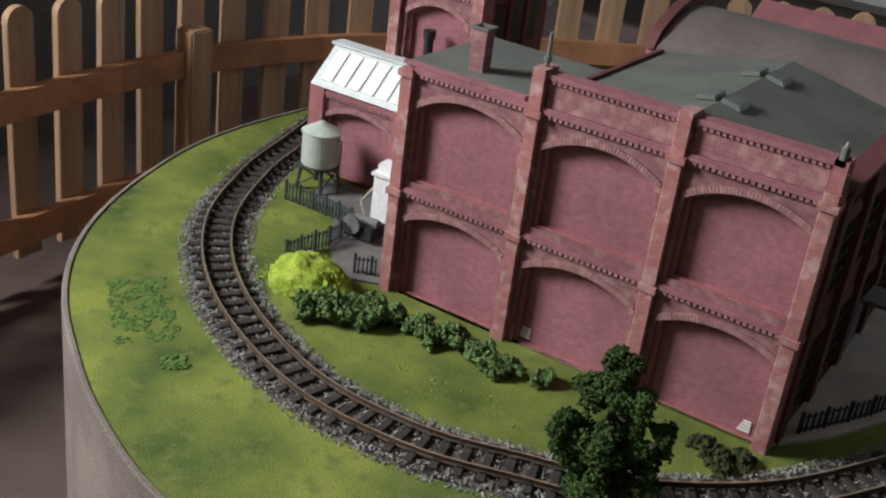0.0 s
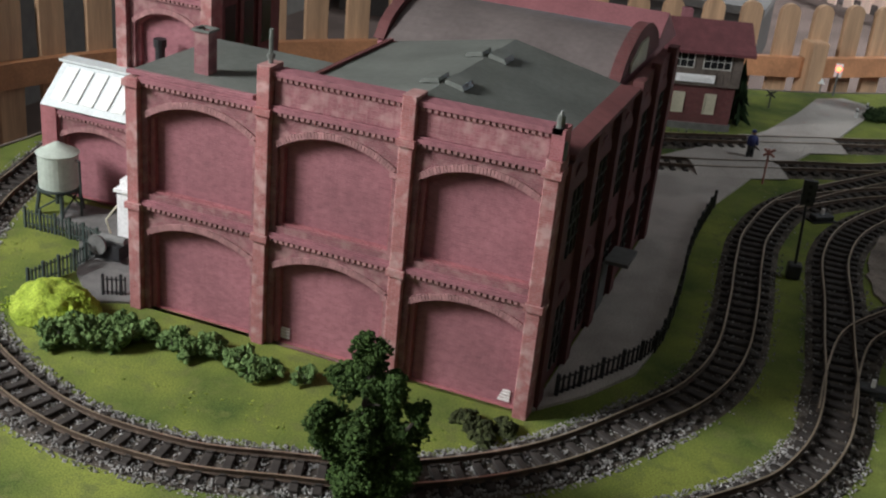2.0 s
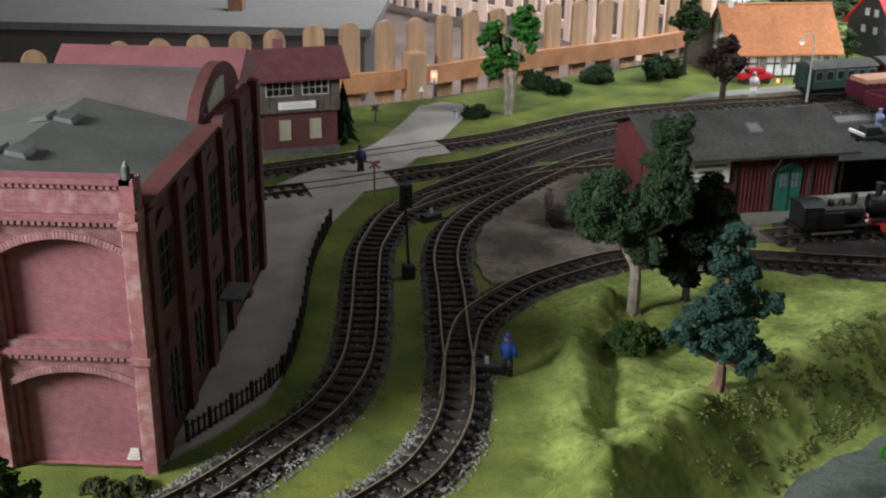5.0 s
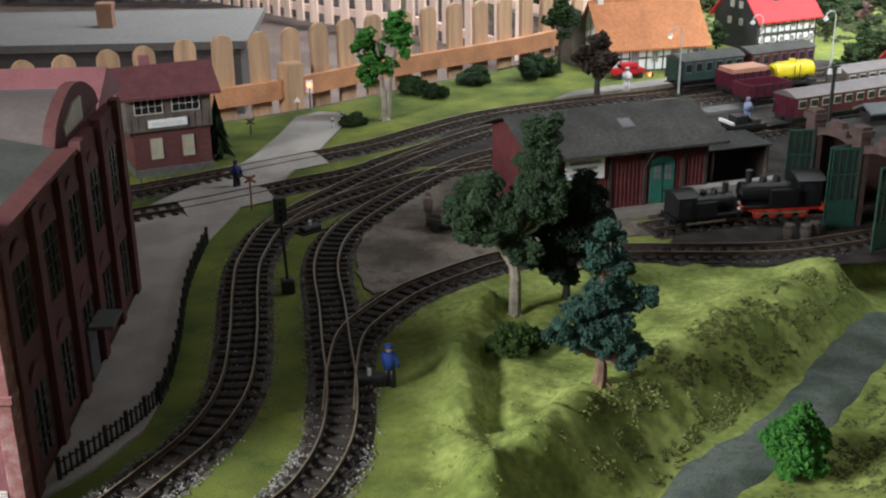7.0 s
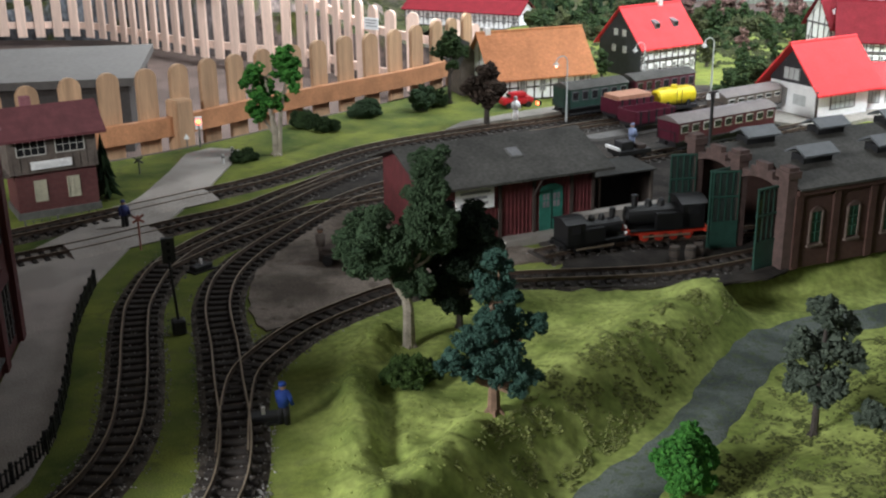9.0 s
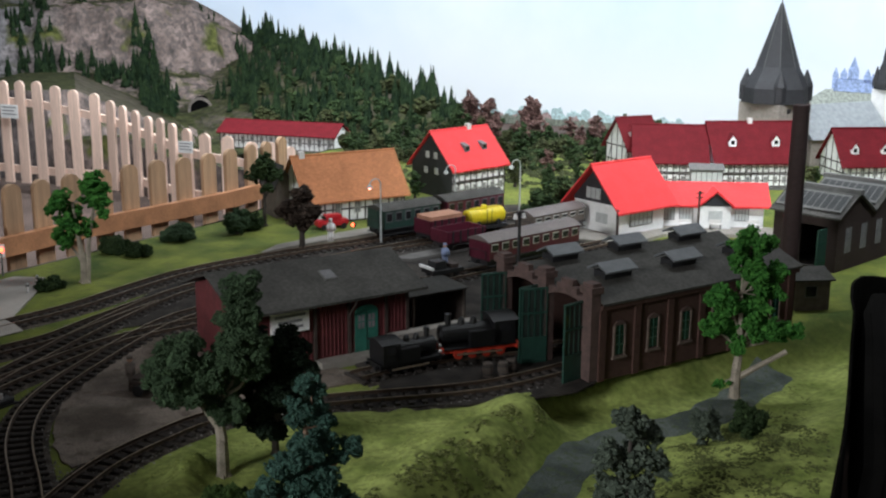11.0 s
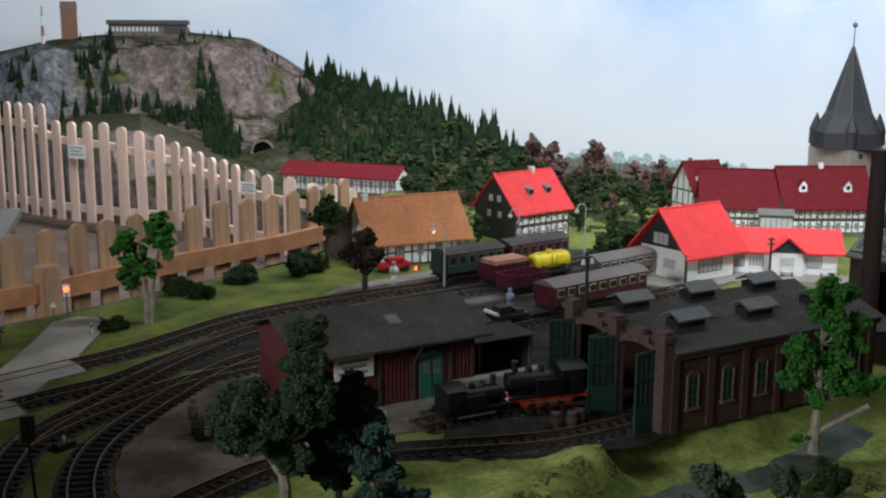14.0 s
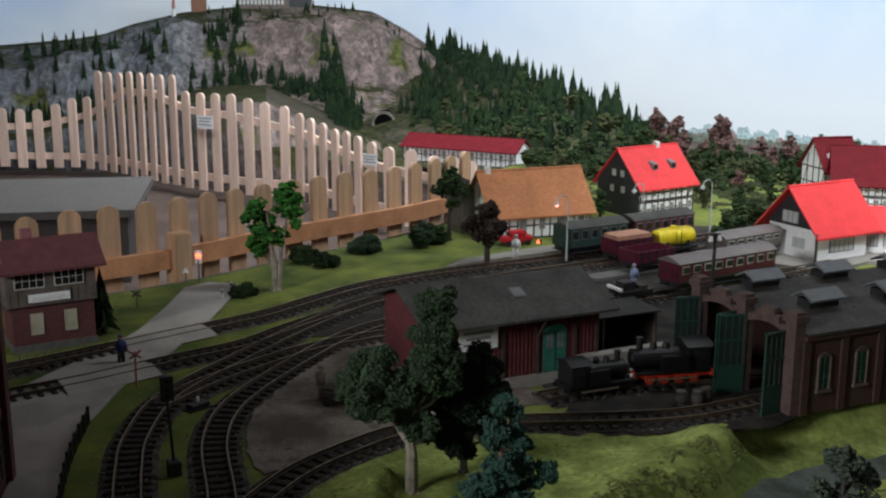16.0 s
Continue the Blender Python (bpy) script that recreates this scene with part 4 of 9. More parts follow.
def hill():
    edge = [(1.78, 4.42), (2.6, 4.42), (3.75, 4.42), (3.5, 6.5), (3.4, 8.2), (3.4, 10.5), (-2.4, 10.5), (-2.4, 8.4), (-1.5, 8.3), (-0.7, 8.1), (0.1, 7.15), (0.5, 6.75), (0.85, 6.4), (1.12, 5.95), (1.3, 5.65), (1.5, 5.5), (1.9, 5.55)]
    bm = bmesh.new()
    bm.faces.new([bm.verts.new((x, y, 0)) for x, y in edge])
    for ax, v in [("x", -2.3 + 0.2 * i) for i in range(5)] + [("x", -1.3 + 0.055 * i) for i in range(108)] + [("y", 4.5 + 0.15 * i) for i in range(24)] + [("y", 8.1 + 0.05 * i) for i in range(48)]:
        co, no = ((v, 0, 0), (1, 0, 0)) if ax == "x" else ((0, v, 0), (0, 1, 0))
        bmesh.ops.bisect_plane(bm, geom=bm.verts[:] + bm.edges[:] + bm.faces[:], dist=1e-5, plane_co=co, plane_no=no)
    for v in bm.verts:
        v.co.z = hill_z(v.co.x, v.co.y)
    rim = [e for e in bm.edges if e.is_boundary]
    ret = bmesh.ops.extrude_edge_only(bm, edges=rim)
    for v in ret["geom"]:
        if isinstance(v, bmesh.types.BMVert):
            v.co.z = FLOOR_Z
    tagged(part("hill", bm, "hill"), "craggy model mountain with grey and pinkish rock and green slopes", "mountain", kind="structure")


hill()
# ---- railway ----
GAUGE = 0.0225
LOOP = [(-1.32, 0.98), (-1.25, 0.65), (-1.164, 0.366), (-1.102, 0.178), (-0.986, -0.038), (-0.804, -0.205), (-0.569, -0.312), (-0.378, -0.321), (-0.235, -0.28), (-0.095, -0.223),
        (0.051, -0.094), (0.16, 0.085), (0.212, 0.2), (0.235, 0.34), (0.228, 0.53), (0.21, 0.739), (0.208, 0.9), (0.255, 1.13), (0.415, 1.39), (0.591, 1.64), (0.784, 1.85), (1.05, 2.0), (1.3, 2.1), (1.55, 2.195), (1.92, 2.32), (2.3, 2.47)]
BRANCH = [(0.02, -0.36), (0.13, -0.26), (0.23, -0.16), (0.334, -0.035), (0.376, 0.041), (0.404, 0.156), (0.408, 0.302), (0.394, 0.472), (0.383, 0.621), (0.364, 0.854), (0.396, 1.05), (0.503, 1.26), (0.688, 1.53), (0.86, 1.65), (1.1, 1.7), (1.35, 1.715), (1.57, 1.765), (2.02, 1.955), (2.35, 2.1)]
SHED_ROAD = [(0.404, 0.22), (0.406, 0.36), (0.42, 0.5), (0.467, 0.6), (0.533, 0.694), (0.627, 0.778), (0.726, 0.845), (0.85, 0.87), (1.007, 0.868), (1.213, 0.85), (1.34, 0.853), (1.47, 0.885), (1.62, 0.93), (1.75, 0.95)]
BACK_ROAD = [(-0.75, 1.12), (-0.4, 1.25), (-0.13, 1.38), (0.08, 1.505), (0.271, 1.625), (0.466, 1.75), (0.615, 1.89), (0.779, 2.03), (0.972, 2.13), (1.2, 2.215), (1.38, 2.272), (1.66, 2.378), (2.0, 2.515), (2.3, 2.66)]
CROSS_ROAD = [(-0.5, 1.02), (-0.25, 1.12), (-0.072, 1.205), (0.046, 1.26), (0.167, 1.335), (0.269, 1.4), (0.407, 1.48), (0.52, 1.6), (0.68, 1.76)]
LINK_ROAD = [(0.24, 1.08), (0.33, 1.2), (0.43, 1.3), (0.57, 1.42), (0.74, 1.5), (0.95, 1.55), (1.05, 1.57)]
PIT_ROAD = [(1.07, 1.0), (1.2, 1.04), (1.35, 1.06), (1.5, 1.06), (1.64, 1.06), (1.8, 1.06)]
ROUTES = (("loop", LOOP, 0.008), ("branch", BRANCH, 0.0082), ("shed_road", SHED_ROAD, 0.0084), ("back_road", BACK_ROAD, 0.0086), ("cross_road", CROSS_ROAD, 0.0088), ("link_road", LINK_ROAD, 0.009), ("pit_road", PIT_ROAD, 0.0086))


def rail_profile(bm, pts, z):
    """A rail with foot, web and head swept along pts."""
    nn = normals2(pts)
    prof = [(-0.0026, 0), (-0.0026, 0.001), (-0.0006, 0.0016), (-0.0006, 0.0058), (-0.0014, 0.0065), (-0.0014, 0.0083), (0.0014, 0.0083), (0.0014, 0.0065), (0.0006, 0.0058), (0.0006, 0.0016), (0.0026, 0.001), (0.0026, 0)]
    prv = None
    for p, n in zip(pts, nn):
        c = [bm.verts.new((p.x + n.x * o, p.y + n.y * o, z + h)) for o, h in prof]
        if prv:
            for k in range(len(c) - 1):
                bm.faces.new((prv[k], prv[k + 1], c[k + 1], c[k])).material_index = 0 if k == 5 else 1
        prv = c


def sleeper_mesh():
    bm = bmesh.new()
    box(bm, -0.006, 0.006, -0.042, 0.042, -0.004, 0.006)
    bmesh.ops.bevel(bm, geom=[e for e in bm.edges if abs(e.verts[0].co.z - e.verts[1].co.z) < 1e-6 and e.verts[0].co.z > 0], offset=0.0012, segments=1, affect="EDGES")
    for s in (-1, 1):
        for o in (-0.0045, 0.0045):
            box(bm, -0.004, 0.004, s * GAUGE + o - 0.0015, s * GAUGE + o + 0.0015, 0.006, 0.0085)
    return bm


CROSSING = {"back_road": (0.1, 0.31), "cross_road": (0.005, 0.2)}


def on_crossing(name, x):
    return CROSSING[name][0] < x < CROSSING[name][1]


def crossing_deck(pts, z, x0, x1):
    """Road slabs between and beside the rails where the road crosses."""
    p = [q for q in spline(pts, 0.012) if x0 < q.x < x1]
    nn = normals2(p)
    t = thing("level_crossing", "pale grey road slabs laid level with the rails", "level crossing")
    for a, b in ((-0.068, -0.0275), (-0.0195, 0.0195), (0.0275, 0.068)):
        bm = bmesh.new()
        prv = None
        for q, n in zip(p, nn):
            h0, h1 = (0.005, z) if a < -0.06 else (z, 0.005) if b > 0.06 else (z, z)
            c = [bm.verts.new((q.x + n.x * o, q.y + n.y * o, h)) for o, h in ((a, 0.003), (a, h0), (b, h1), (b, 0.003))]
            if prv:
                for k in range(3):
                    bm.faces.new((prv[k], prv[k + 1], c[k + 1], c[k]))
            else:
                bm.faces.new(c)
            prv = c
        bm.faces.new(prv)
        part("slab", bm, "road", t)




def railway():
    stones = []
    taken = []
    first = None
    for name, pts, z in ROUTES:
        t = thing("railway_track", "metre-gauge model track with dark sleepers and shiny worn rails", "railway track", group="model railway tracks")
        p = spline(pts, 0.012)
        bm = bmesh.new()
        ribbon(bm, p[::2], 0.047, 0.002 + (z - 0.008), -0.003, 0.016)
        tagged(part("ballast_bed", bm, "ballast", t), "grey gravel bed")
        for s in (-1, 1):
            q = [a + n * (s * (GAUGE + 0.0016)) for n, a in zip(normals2(p), p)]
            bm = bmesh.new()
            rail_profile(bm, q, z)
            part("rail", bm, "rail", t).data.materials.append(M["rail_rust"])
        q = spline(pts, 0.0295)
        nn = normals2(q)
        for a, n in zip(q, nn):
            if any((a - b).length < 0.02 and ok != name for b, ok in taken):
                continue
            taken.append((a, name))
            m = pose(a.x, a.y, z - 0.006, 0, 0, math.degrees(math.atan2(n.y, n.x)) - 90 + random.uniform(-1.5, 1.5))
            if first is None:
                first = part("sleeper", sleeper_mesh(), "sleeper", t)
                first.matrix_basis = m
            else:
                again("sleeper", first, t, m)
            # loose stones beside the sleepers
            close = a.y < 0.12
            for _ in range(190 if close else 40 if a.y < 0.75 else 10):
                side = random.choice((-1, 1))
                o = random.uniform(0.03, 0.064) if random.random() < 0.6 else random.uniform(0.0, 0.04)
                c = a + n * (side * o) + Vector((-n.y, n.x, 0)) * random.uniform(-0.0148, 0.0148)
                if name in ("back_road", "cross_road") and on_crossing(name, c.x):
                    continue
                stones.append((c.x, c.y, 0.0035 if o < 0.053 else 0.001, random.uniform(0.0012, 0.0029)))
    verts, faces = [], []
    base = [(1, 0, -0.3), (-0.4, 0.9, -0.3), (-0.5, -0.8, -0.2), (0.2, 0.1, 0.9), (0.5, 0.6, 0.4), (-0.7, 0.1, 0.5)]
    fc = [(0, 1, 2), (0, 4, 1), (0, 3, 4), (4, 3, 1), (1, 3, 5), (1, 5, 2), (2, 5, 3), (2, 3, 0)]
    for x, y, z, r in stones:
        k = len(verts)
        a = random.uniform(0, 6.28)
        ca, sa = math.cos(a) * r, math.sin(a) * r
        sq = random.uniform(0.6, 1.1) * r
        verts += [(x + ca * u - sa * v, y + sa * u + ca * v, z + sq * w) for u, v, w in base]
        faces += [tuple(k + i for i in f) for f in fc]
    me = bpy.data.meshes.new("ballast_stones")
    me.from_pydata(verts, [], faces)
    me.materials.append(M["stone"])
    tagged(new("ballast_stones", me), "loose grey ballast stones strewn along the tracks", "ballast", kind="stuff")


railway()
crossing_deck(BACK_ROAD, 0.0155, *CROSSING["back_road"])
crossing_deck(CROSS_ROAD, 0.0157, *CROSSING["cross_road"])


def point_lever(x, y, rz):
    t = thing("point_motor", "black turnout motor box with a white lever", "turnout motor", pose(x, y, 0.003, 0, 0, rz))
    bm = boxes((-0.024, 0.024, -0.012, 0.012, 0, 0.012))
    bmesh.ops.bevel(bm, geom=bm.edges[:], offset=0.002, segments=1, affect="EDGES")
    part("case", bm, "black", t)
    part("lever", boxes((-0.003, 0.003, -0.003, 0.003, 0.012, 0.024)), "white_paint", t, "small white lever")
    part("plinth", boxes((-0.03, 0.03, -0.016, 0.016, -0.004, 0.0)), "black", t)


point_lever(0.452, 0.335, 5)
point_lever(0.32, 1.07, 40)
# ---- factory ----
BAY, PIER = 0.218, 0.021


def arch_points(x0, x1, spring, crown, n=14):
    """A segmental arch from (x0, spring) over the crown to (x1, spring)."""
    w, r = (x1 - x0) / 2, crown - spring
    rad = (w * w + r * r) / (2 * r)
    cx, cz = (x0 + x1) / 2, crown - rad
    a = math.asin(w / rad)
    return [(cx + rad * math.sin(-a + 2 * a * i / n), cz + rad * math.cos(-a + 2 * a * i / n)) for i in range(n + 1)]


def bay_wall(x0, x1, z0, z1, ox0, ox1, oz, spring, crown, y0, y1):
    """A wall panel between y0 and y1 with an arched opening."""
    bm = bmesh.new()
    arch = arch_points(ox0, ox1, spring, crown)
    for y in (y0, y1):
        def q(*pts):
            bm.faces.new([bm.verts.new((x, y, z)) for x, z in pts])
        q((x0, z0), (ox0, z0), (ox0, spring), (x0, spring))
        q((ox1, z0), (x1, z0), (x1, spring), (ox1, spring))
        if oz > z0:
            q((ox0, z0), (ox1, z0), (ox1, oz), (ox0, oz))
        q((x0, spring), (ox0, spring), (ox0, z1), (x0, z1))
        q((ox1, spring), (x1, spring), (x1, z1), (ox1, z1))
        for a, b in zip(arch, arch[1:]):
            q(a, b, (b[0], z1), (a[0], z1))
    edge = [(ox0, oz)] + arch + [(ox1, oz)]
    for a, b in zip(edge, edge[1:] + edge[:1]):
        bm.faces.new([bm.verts.new(p) for p in ((a[0], y0, a[1]), (b[0], y0, b[1]), (b[0], y1, b[1]), (a[0], y1, a[1]))])
    for a, b in (((x0, z0), (x0, z1)), ((x1, z0), (x1, z1)), ((x0, z1), (x1, z1))):
        bm.faces.new([bm.verts.new(p) for p in ((a[0], y0, a[1]), (b[0], y0, b[1]), (b[0], y1, b[1]), (a[0], y1, a[1]))])
    bmesh.ops.remove_doubles(bm, verts=bm.verts, dist=1e-5)
    return bm


def voussoirs(ox0, ox1, spring, crown, thick, y0, y1, n=30):
    """Bricks on edge round an arch, one mesh each."""
    out = []
    inner = arch_points(ox0, ox1, spring, crown, n)
    w, r = (ox1 - ox0) / 2, crown - spring
    rad = (w * w + r * r) / (2 * r)
    cx, cz = (ox0 + ox1) / 2, crown - rad
    for i in range(n):
        (ax, az), (bx, bz) = inner[i], inner[i + 1]
        g = 0.08
        ax, az, bx, bz = ax + (bx - ax) * g, az + (bz - az) * g, bx - (bx - ax) * g, bz - (bz - az) * g
        k = (rad + thick) / rad
        o = [(ax, az), (bx, bz), (cx + (bx - cx) * k, cz + (bz - cz) * k), (cx + (ax - cx) * k, cz + (az - cz) * k)]
        out.append(prisms(([(x, y0, z) for x, z in o], (0, y1 - y0, 0))))
    return out


def dentils(x0, x1, z0, z1, y0, y1, pitch=0.0088):
    bm = bmesh.new()
    n = int((x1 - x0) / pitch)
    for i in range(n):
        x = x0 + (i + 0.5) * (x1 - x0) / n
        box(bm, x - pitch * 0.3, x + pitch * 0.3, y0, y1, z0, z1)
    return bm


def brick_bay(t, x0, z0, zd, sill, spring, crown, base, bay=BAY, y=0.0):
    """One arched bay of a storey: wall, a stepped reveal, sunk panel, arch band, tooth course and string course."""
    a, b = x0 + PIER / 2, x0 + bay - PIER / 2
    part("wall_face", bay_wall(a, b, z0, zd + 0.009, a + 0.009, b - 0.009, sill, spring, crown, y + 0.003, y + 0.011), "brick_sooty", t, "greyish mottled brick between arch and cornice")
    part("inner_reveal", bay_wall(a + 0.002, b - 0.002, z0 + 0.001, zd, a + 0.016, b - 0.014, z0 + 0.001 if base else sill + 0.003, spring - 0.002, crown - 0.006, y + 0.0112, y + 0.0205), "brick_pier", t)
    part("sunk_panel", boxes((a + 0.004, b - 0.004, y + 0.0208, y + 0.03, z0 + 0.001, zd)), "brick_fine", t, "sunk brick panel under the arch")
    for brick in voussoirs(a + 0.009, b - 0.009, spring, crown, 0.0095, y + 0.0, y + 0.0028, 38):
        part("arch_brick", brick, "brick_pale", t)
    part("arch_stop", boxes((b - 0.013, b - 0.003, y - 0.001, y + 0.0045, spring - 0.005, spring + 0.0025)), "brick_pale", t)
    part("tooth_course", dentils(a, b, zd - 0.0055, zd, y - 0.003, y + 0.003), "brick_pale", t, "row of dark-shadowed brick teeth")
    part("string_course", boxes((a, b, y - 0.004, y + 0.005, zd, zd + 0.006), (a, b, y - 0.002, y + 0.0049, zd + 0.006, zd + 0.009)), "brick_fine", t)


def factory():
    t = thing("factory_building", "large red brick model factory with blind arches and grey felt roofs", "factory")
    W = 3 * BAY
    for i in range(3):
        x0 = -W + i * BAY + 0.004
        brick_bay(t, x0, 0.0, 0.177, 0.0, 0.128, 0.152, True)
        brick_bay(t, x0, 0.186, 0.369, 0.196, 0.316, 0.344, False)
    for i in range(4):
        x = -W + i * BAY + 0.004
        x = min(x, -PIER / 2)
        top = 0.375 if i == 0 else (0.432 if i < 3 else 0.385)
        bm = boxes((x - PIER / 2, x + PIER / 2, -0.008, 0.03, 0, top))
        bmesh.ops.bevel(bm, geom=[e for e in bm.edges if abs((e.verts[0].co - e.verts[1].co).z) > 0.1], offset=0.0012, segments=1, affect="EDGES")
        part("pier", bm, "brick_worn", t, "paler worn orange-red brick pier")
        for z in (0.17, 0.362):
            part("pier_cap", boxes((x - PIER / 2 - 0.003, x + PIER / 2 + 0.003, -0.012, 0.02, z, z + 0.01)), "brick_worn", t)
    # parapet over the two right bays, and the low one over the left bay
    part("parapet", boxes((-2 * BAY + 0.016, -0.022, 0.004, 0.022, 0.378, 0.424)), "brick_diaper", t, "parapet in diamond-patterned brick")
    part("tooth_course", dentils(-2 * BAY + 0.02, -0.022, 0.413, 0.418, 0.0, 0.005), "brick_pale", t)
    part("coping", boxes((-2 * BAY - 0.004, -0.006, -0.002, 0.027, 0.4185, 0.426)), "brick_fine", t)
    part("coping", boxes((-W - 0.008, -2 * BAY - 0.016, -0.001, 0.009, 0.3785, 0.384)), "brick_fine", t)
    part("parapet_end", boxes((-0.02, -0.002, -0.002, 0.03, 0.385, 0.426)), "brick_pier", t)
    for x, z in ((-0.012, 0.431), (-0.004, 0.397)):
        part("finial", tubes(((x, 0.006, z - 0.012), (x, 0.006, z + 0.012), 0.0055, 0.0055, 10), ((x, 0.006, z + 0.012), (x, 0.006, z + 0.018), 0.0035, 0.0015, 8)), "roof_grey", t)
    part("finial", tubes(((-2 * BAY + 0.004, 0.012, 0.431), (-2 * BAY + 0.004, 0.012, 0.48), 0.0035, 0.003, 8), ((-2 * BAY + 0.004, 0.012, 0.44), (-2 * BAY + 0.004, 0.012, 0.446), 0.006, 0.006, 8)), "roof_grey", t, "tall grey metal vent pipe")
    # body behind the front
    part("core_wall", boxes((-2 * BAY, -0.025, 0.031, 0.42, 0.0, 0.366), (-W + 0.011, -2 * BAY - 0.001, 0.031, 0.235, 0.0, 0.378)), "brick_fine", t)
    part("side_wall", boxes((-W - 0.004, -W + 0.01, 0.0305, 0.235, 0, 0.378)), "brick_fine", t)
    # east side, its shade put into darker brick: wall with pilasters and tall sunk windows
    n = 5
    for i in range(n):
        y0, y1 = 0.04 + 0.141 * i, 0.04 + 0.141 * (i + 1)
        top = 0.374 if i < 3 else 0.388
        part("pilaster", boxes((-0.012, 0.006, y0 - 0.014, y0 + 0.014, 0, top)), "brick_dark_shaded", t)
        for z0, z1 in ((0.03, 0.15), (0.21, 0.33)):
            part("window_arch", prisms(([(-0.003, y0 + 0.03 + (y1 - y0 - 0.06) * k / 8, z1 + 0.02 * math.sin(math.pi * k / 8)) for k in range(9)] + [(-0.003, y1 - 0.03, z1 - 0.012), (-0.003, y0 + 0.03, z1 - 0.012)], (0.0032, 0, 0))), "brick_dark_shaded", t)
            w = part("window", boxes((-0.0045, -0.0012, y0 + 0.036, y1 - 0.036, z0, z1 - 0.013)), "window_dark", t, "dark glazed factory window")
            for k in range(1, 3):
                yy = y0 + 0.036 + (y1 - y0 - 0.072) * k / 3
                part("glazing_bar", boxes((-0.0012, 0.0006, yy - 0.001, yy + 0.001, z0, z1 - 0.013)), "beam", w)
            for k in range(1, 4):
                zz = z0 + (z1 - 0.013 - z0) * k / 4
                part("glazing_bar", boxes((-0.0012, 0.0004, y0 + 0.036, y1 - 0.036, zz - 0.001, zz + 0.001)), "beam", w)
    part("pilaster", boxes((-0.012, 0.006, 0.731, 0.759, 0, 0.388)), "brick_dark_shaded", t)
    part("east_wall", boxes((-0.024, -0.005, 0.031, 0.757, 0.0, 0.378)), "brick_dark_shaded", t)
    part("wall_coping", boxes((-0.026, 0.008, 0.03, 0.42, 0.3785, 0.386)), "brick_dark_shaded", t)
    part("canopy", boxes((0.006, 0.045, 0.36, 0.43, 0.1, 0.106)), "frame_grey", t, "small door canopy")
    part("door", boxes((-0.004, 0.002, 0.367, 0.418, 0.0, 0.095)), "frame_grey", t)
    # low gabled roof over the right bays, flat roof over the left bay
    part("roof", prisms(([(-2 * BAY + 0.012, 0.023, 0.385), (-0.21, 0.023, 0.426), (-0.026, 0.023, 0.386), (-0.026, 0.023, 0.366), (-2 * BAY + 0.012, 0.023, 0.366)], (0, 0.4, 0))), "roof_grey", t, "low-pitched grey felt roof")
    part("roof", prisms(([(-W - 0.002, 0.0095, 0.3785), (-W - 0.002, 0.0095, 0.3845), (-2 * BAY - 0.007, 0.0095, 0.3825), (-2 * BAY - 0.007, 0.0095, 0.3785)], (0, 0.226, 0))), "roof_grey", t, "flat grey felt roof")
    part("roof_edge", boxes((-2 * BAY + 0.004, -2 * BAY + 0.0115, 0.03, 0.42, 0.366, 0.39)), "brick_dark_shaded", t)
    for y in (0.115, 0.295):
        for s in (-1, 1):
            part("ridge_vent", prisms(([(-0.21 + s * 0.004, y - 0.02, 0.4265), (-0.21 + s * 0.034, y - 0.02, 0.4215 if s < 0 else 0.42), (-0.21 + s * 0.03, y - 0.02, 0.4285), (-0.21 + s * 0.006, y - 0.02, 0.433)], (0, 0.04, 0))), "roof_grey", t, "raised vent flap on the ridge")
    bm = boxes((-0.577, -0.553, 0.045, 0.068, 0.38, 0.446))
    c = part("chimney", bm, "brick_sooty", t, "square brick chimney")
    part("chimney_cap", boxes((-0.58, -0.55, 0.042, 0.0465, 0.4465, 0.45), (-0.58, -0.55, 0.0665, 0.071, 0.4465, 0.45), (-0.58, -0.5755, 0.0465, 0.0665, 0.4465, 0.45), (-0.5545, -0.55, 0.0465, 0.0665, 0.4465, 0.45)), "roof_grey", c)
    part("flue_pipe", tubes(((-0.868, 0.38, 0.17), (-0.868, 0.38, 0.305), 0.009, 0.009, 10), ((-0.868, 0.38, 0.305), (-0.868, 0.38, 0.32), 0.012, 0.012, 10)), "black", t)
    # barrel-roofed hall behind
    bx0, bx1, by0, by1 = -0.468, -0.036, 0.45, 0.745
    part("hall_wall", boxes((bx0, bx1, by0, by1, 0.0, 0.38), (bx0, bx1, 0.4225, by0, 0.0, 0.36)), "brick_fine", t)
    prof = [(by0 - 0.006 + (by1 - by0 + 0.012) * k / 16, 0.3805 + 0.056 * math.sin(math.pi * k / 16) ** 0.8) for k in range(17)]
    part("barrel_roof", prisms(([(bx0 + 0.018, y, z) for y, z in prof], (bx1 - bx0 - 0.036, 0, 0))), "roof_warm", t, "curved brownish-grey barrel roof")
    # end gables in the darker brick, which carries their shade
    for x in (bx0 - 0.004, bx1 - 0.016):
        part("gable", prisms(([(x, y + (0.004 if k == 16 else -0.004 if k == 0 else 0), z + 0.012 * (0 < k < 16)) for k, (y, z) in enumerate(prof)], (0.02, 0, 0))), "brick_dark_shaded", t, "curved red brick gable")
    part("gable_window", prisms(([(bx1 + 0.0045, 0.5, 0.384), (bx1 + 0.0045, 0.62, 0.384), (bx1 + 0.0045, 0.62, 0.424), (bx1 + 0.0045, 0.57, 0.424), (bx1 + 0.0045, 0.5, 0.4)], (0.003, 0, 0))), "cream", t, "pale blanked gable window")
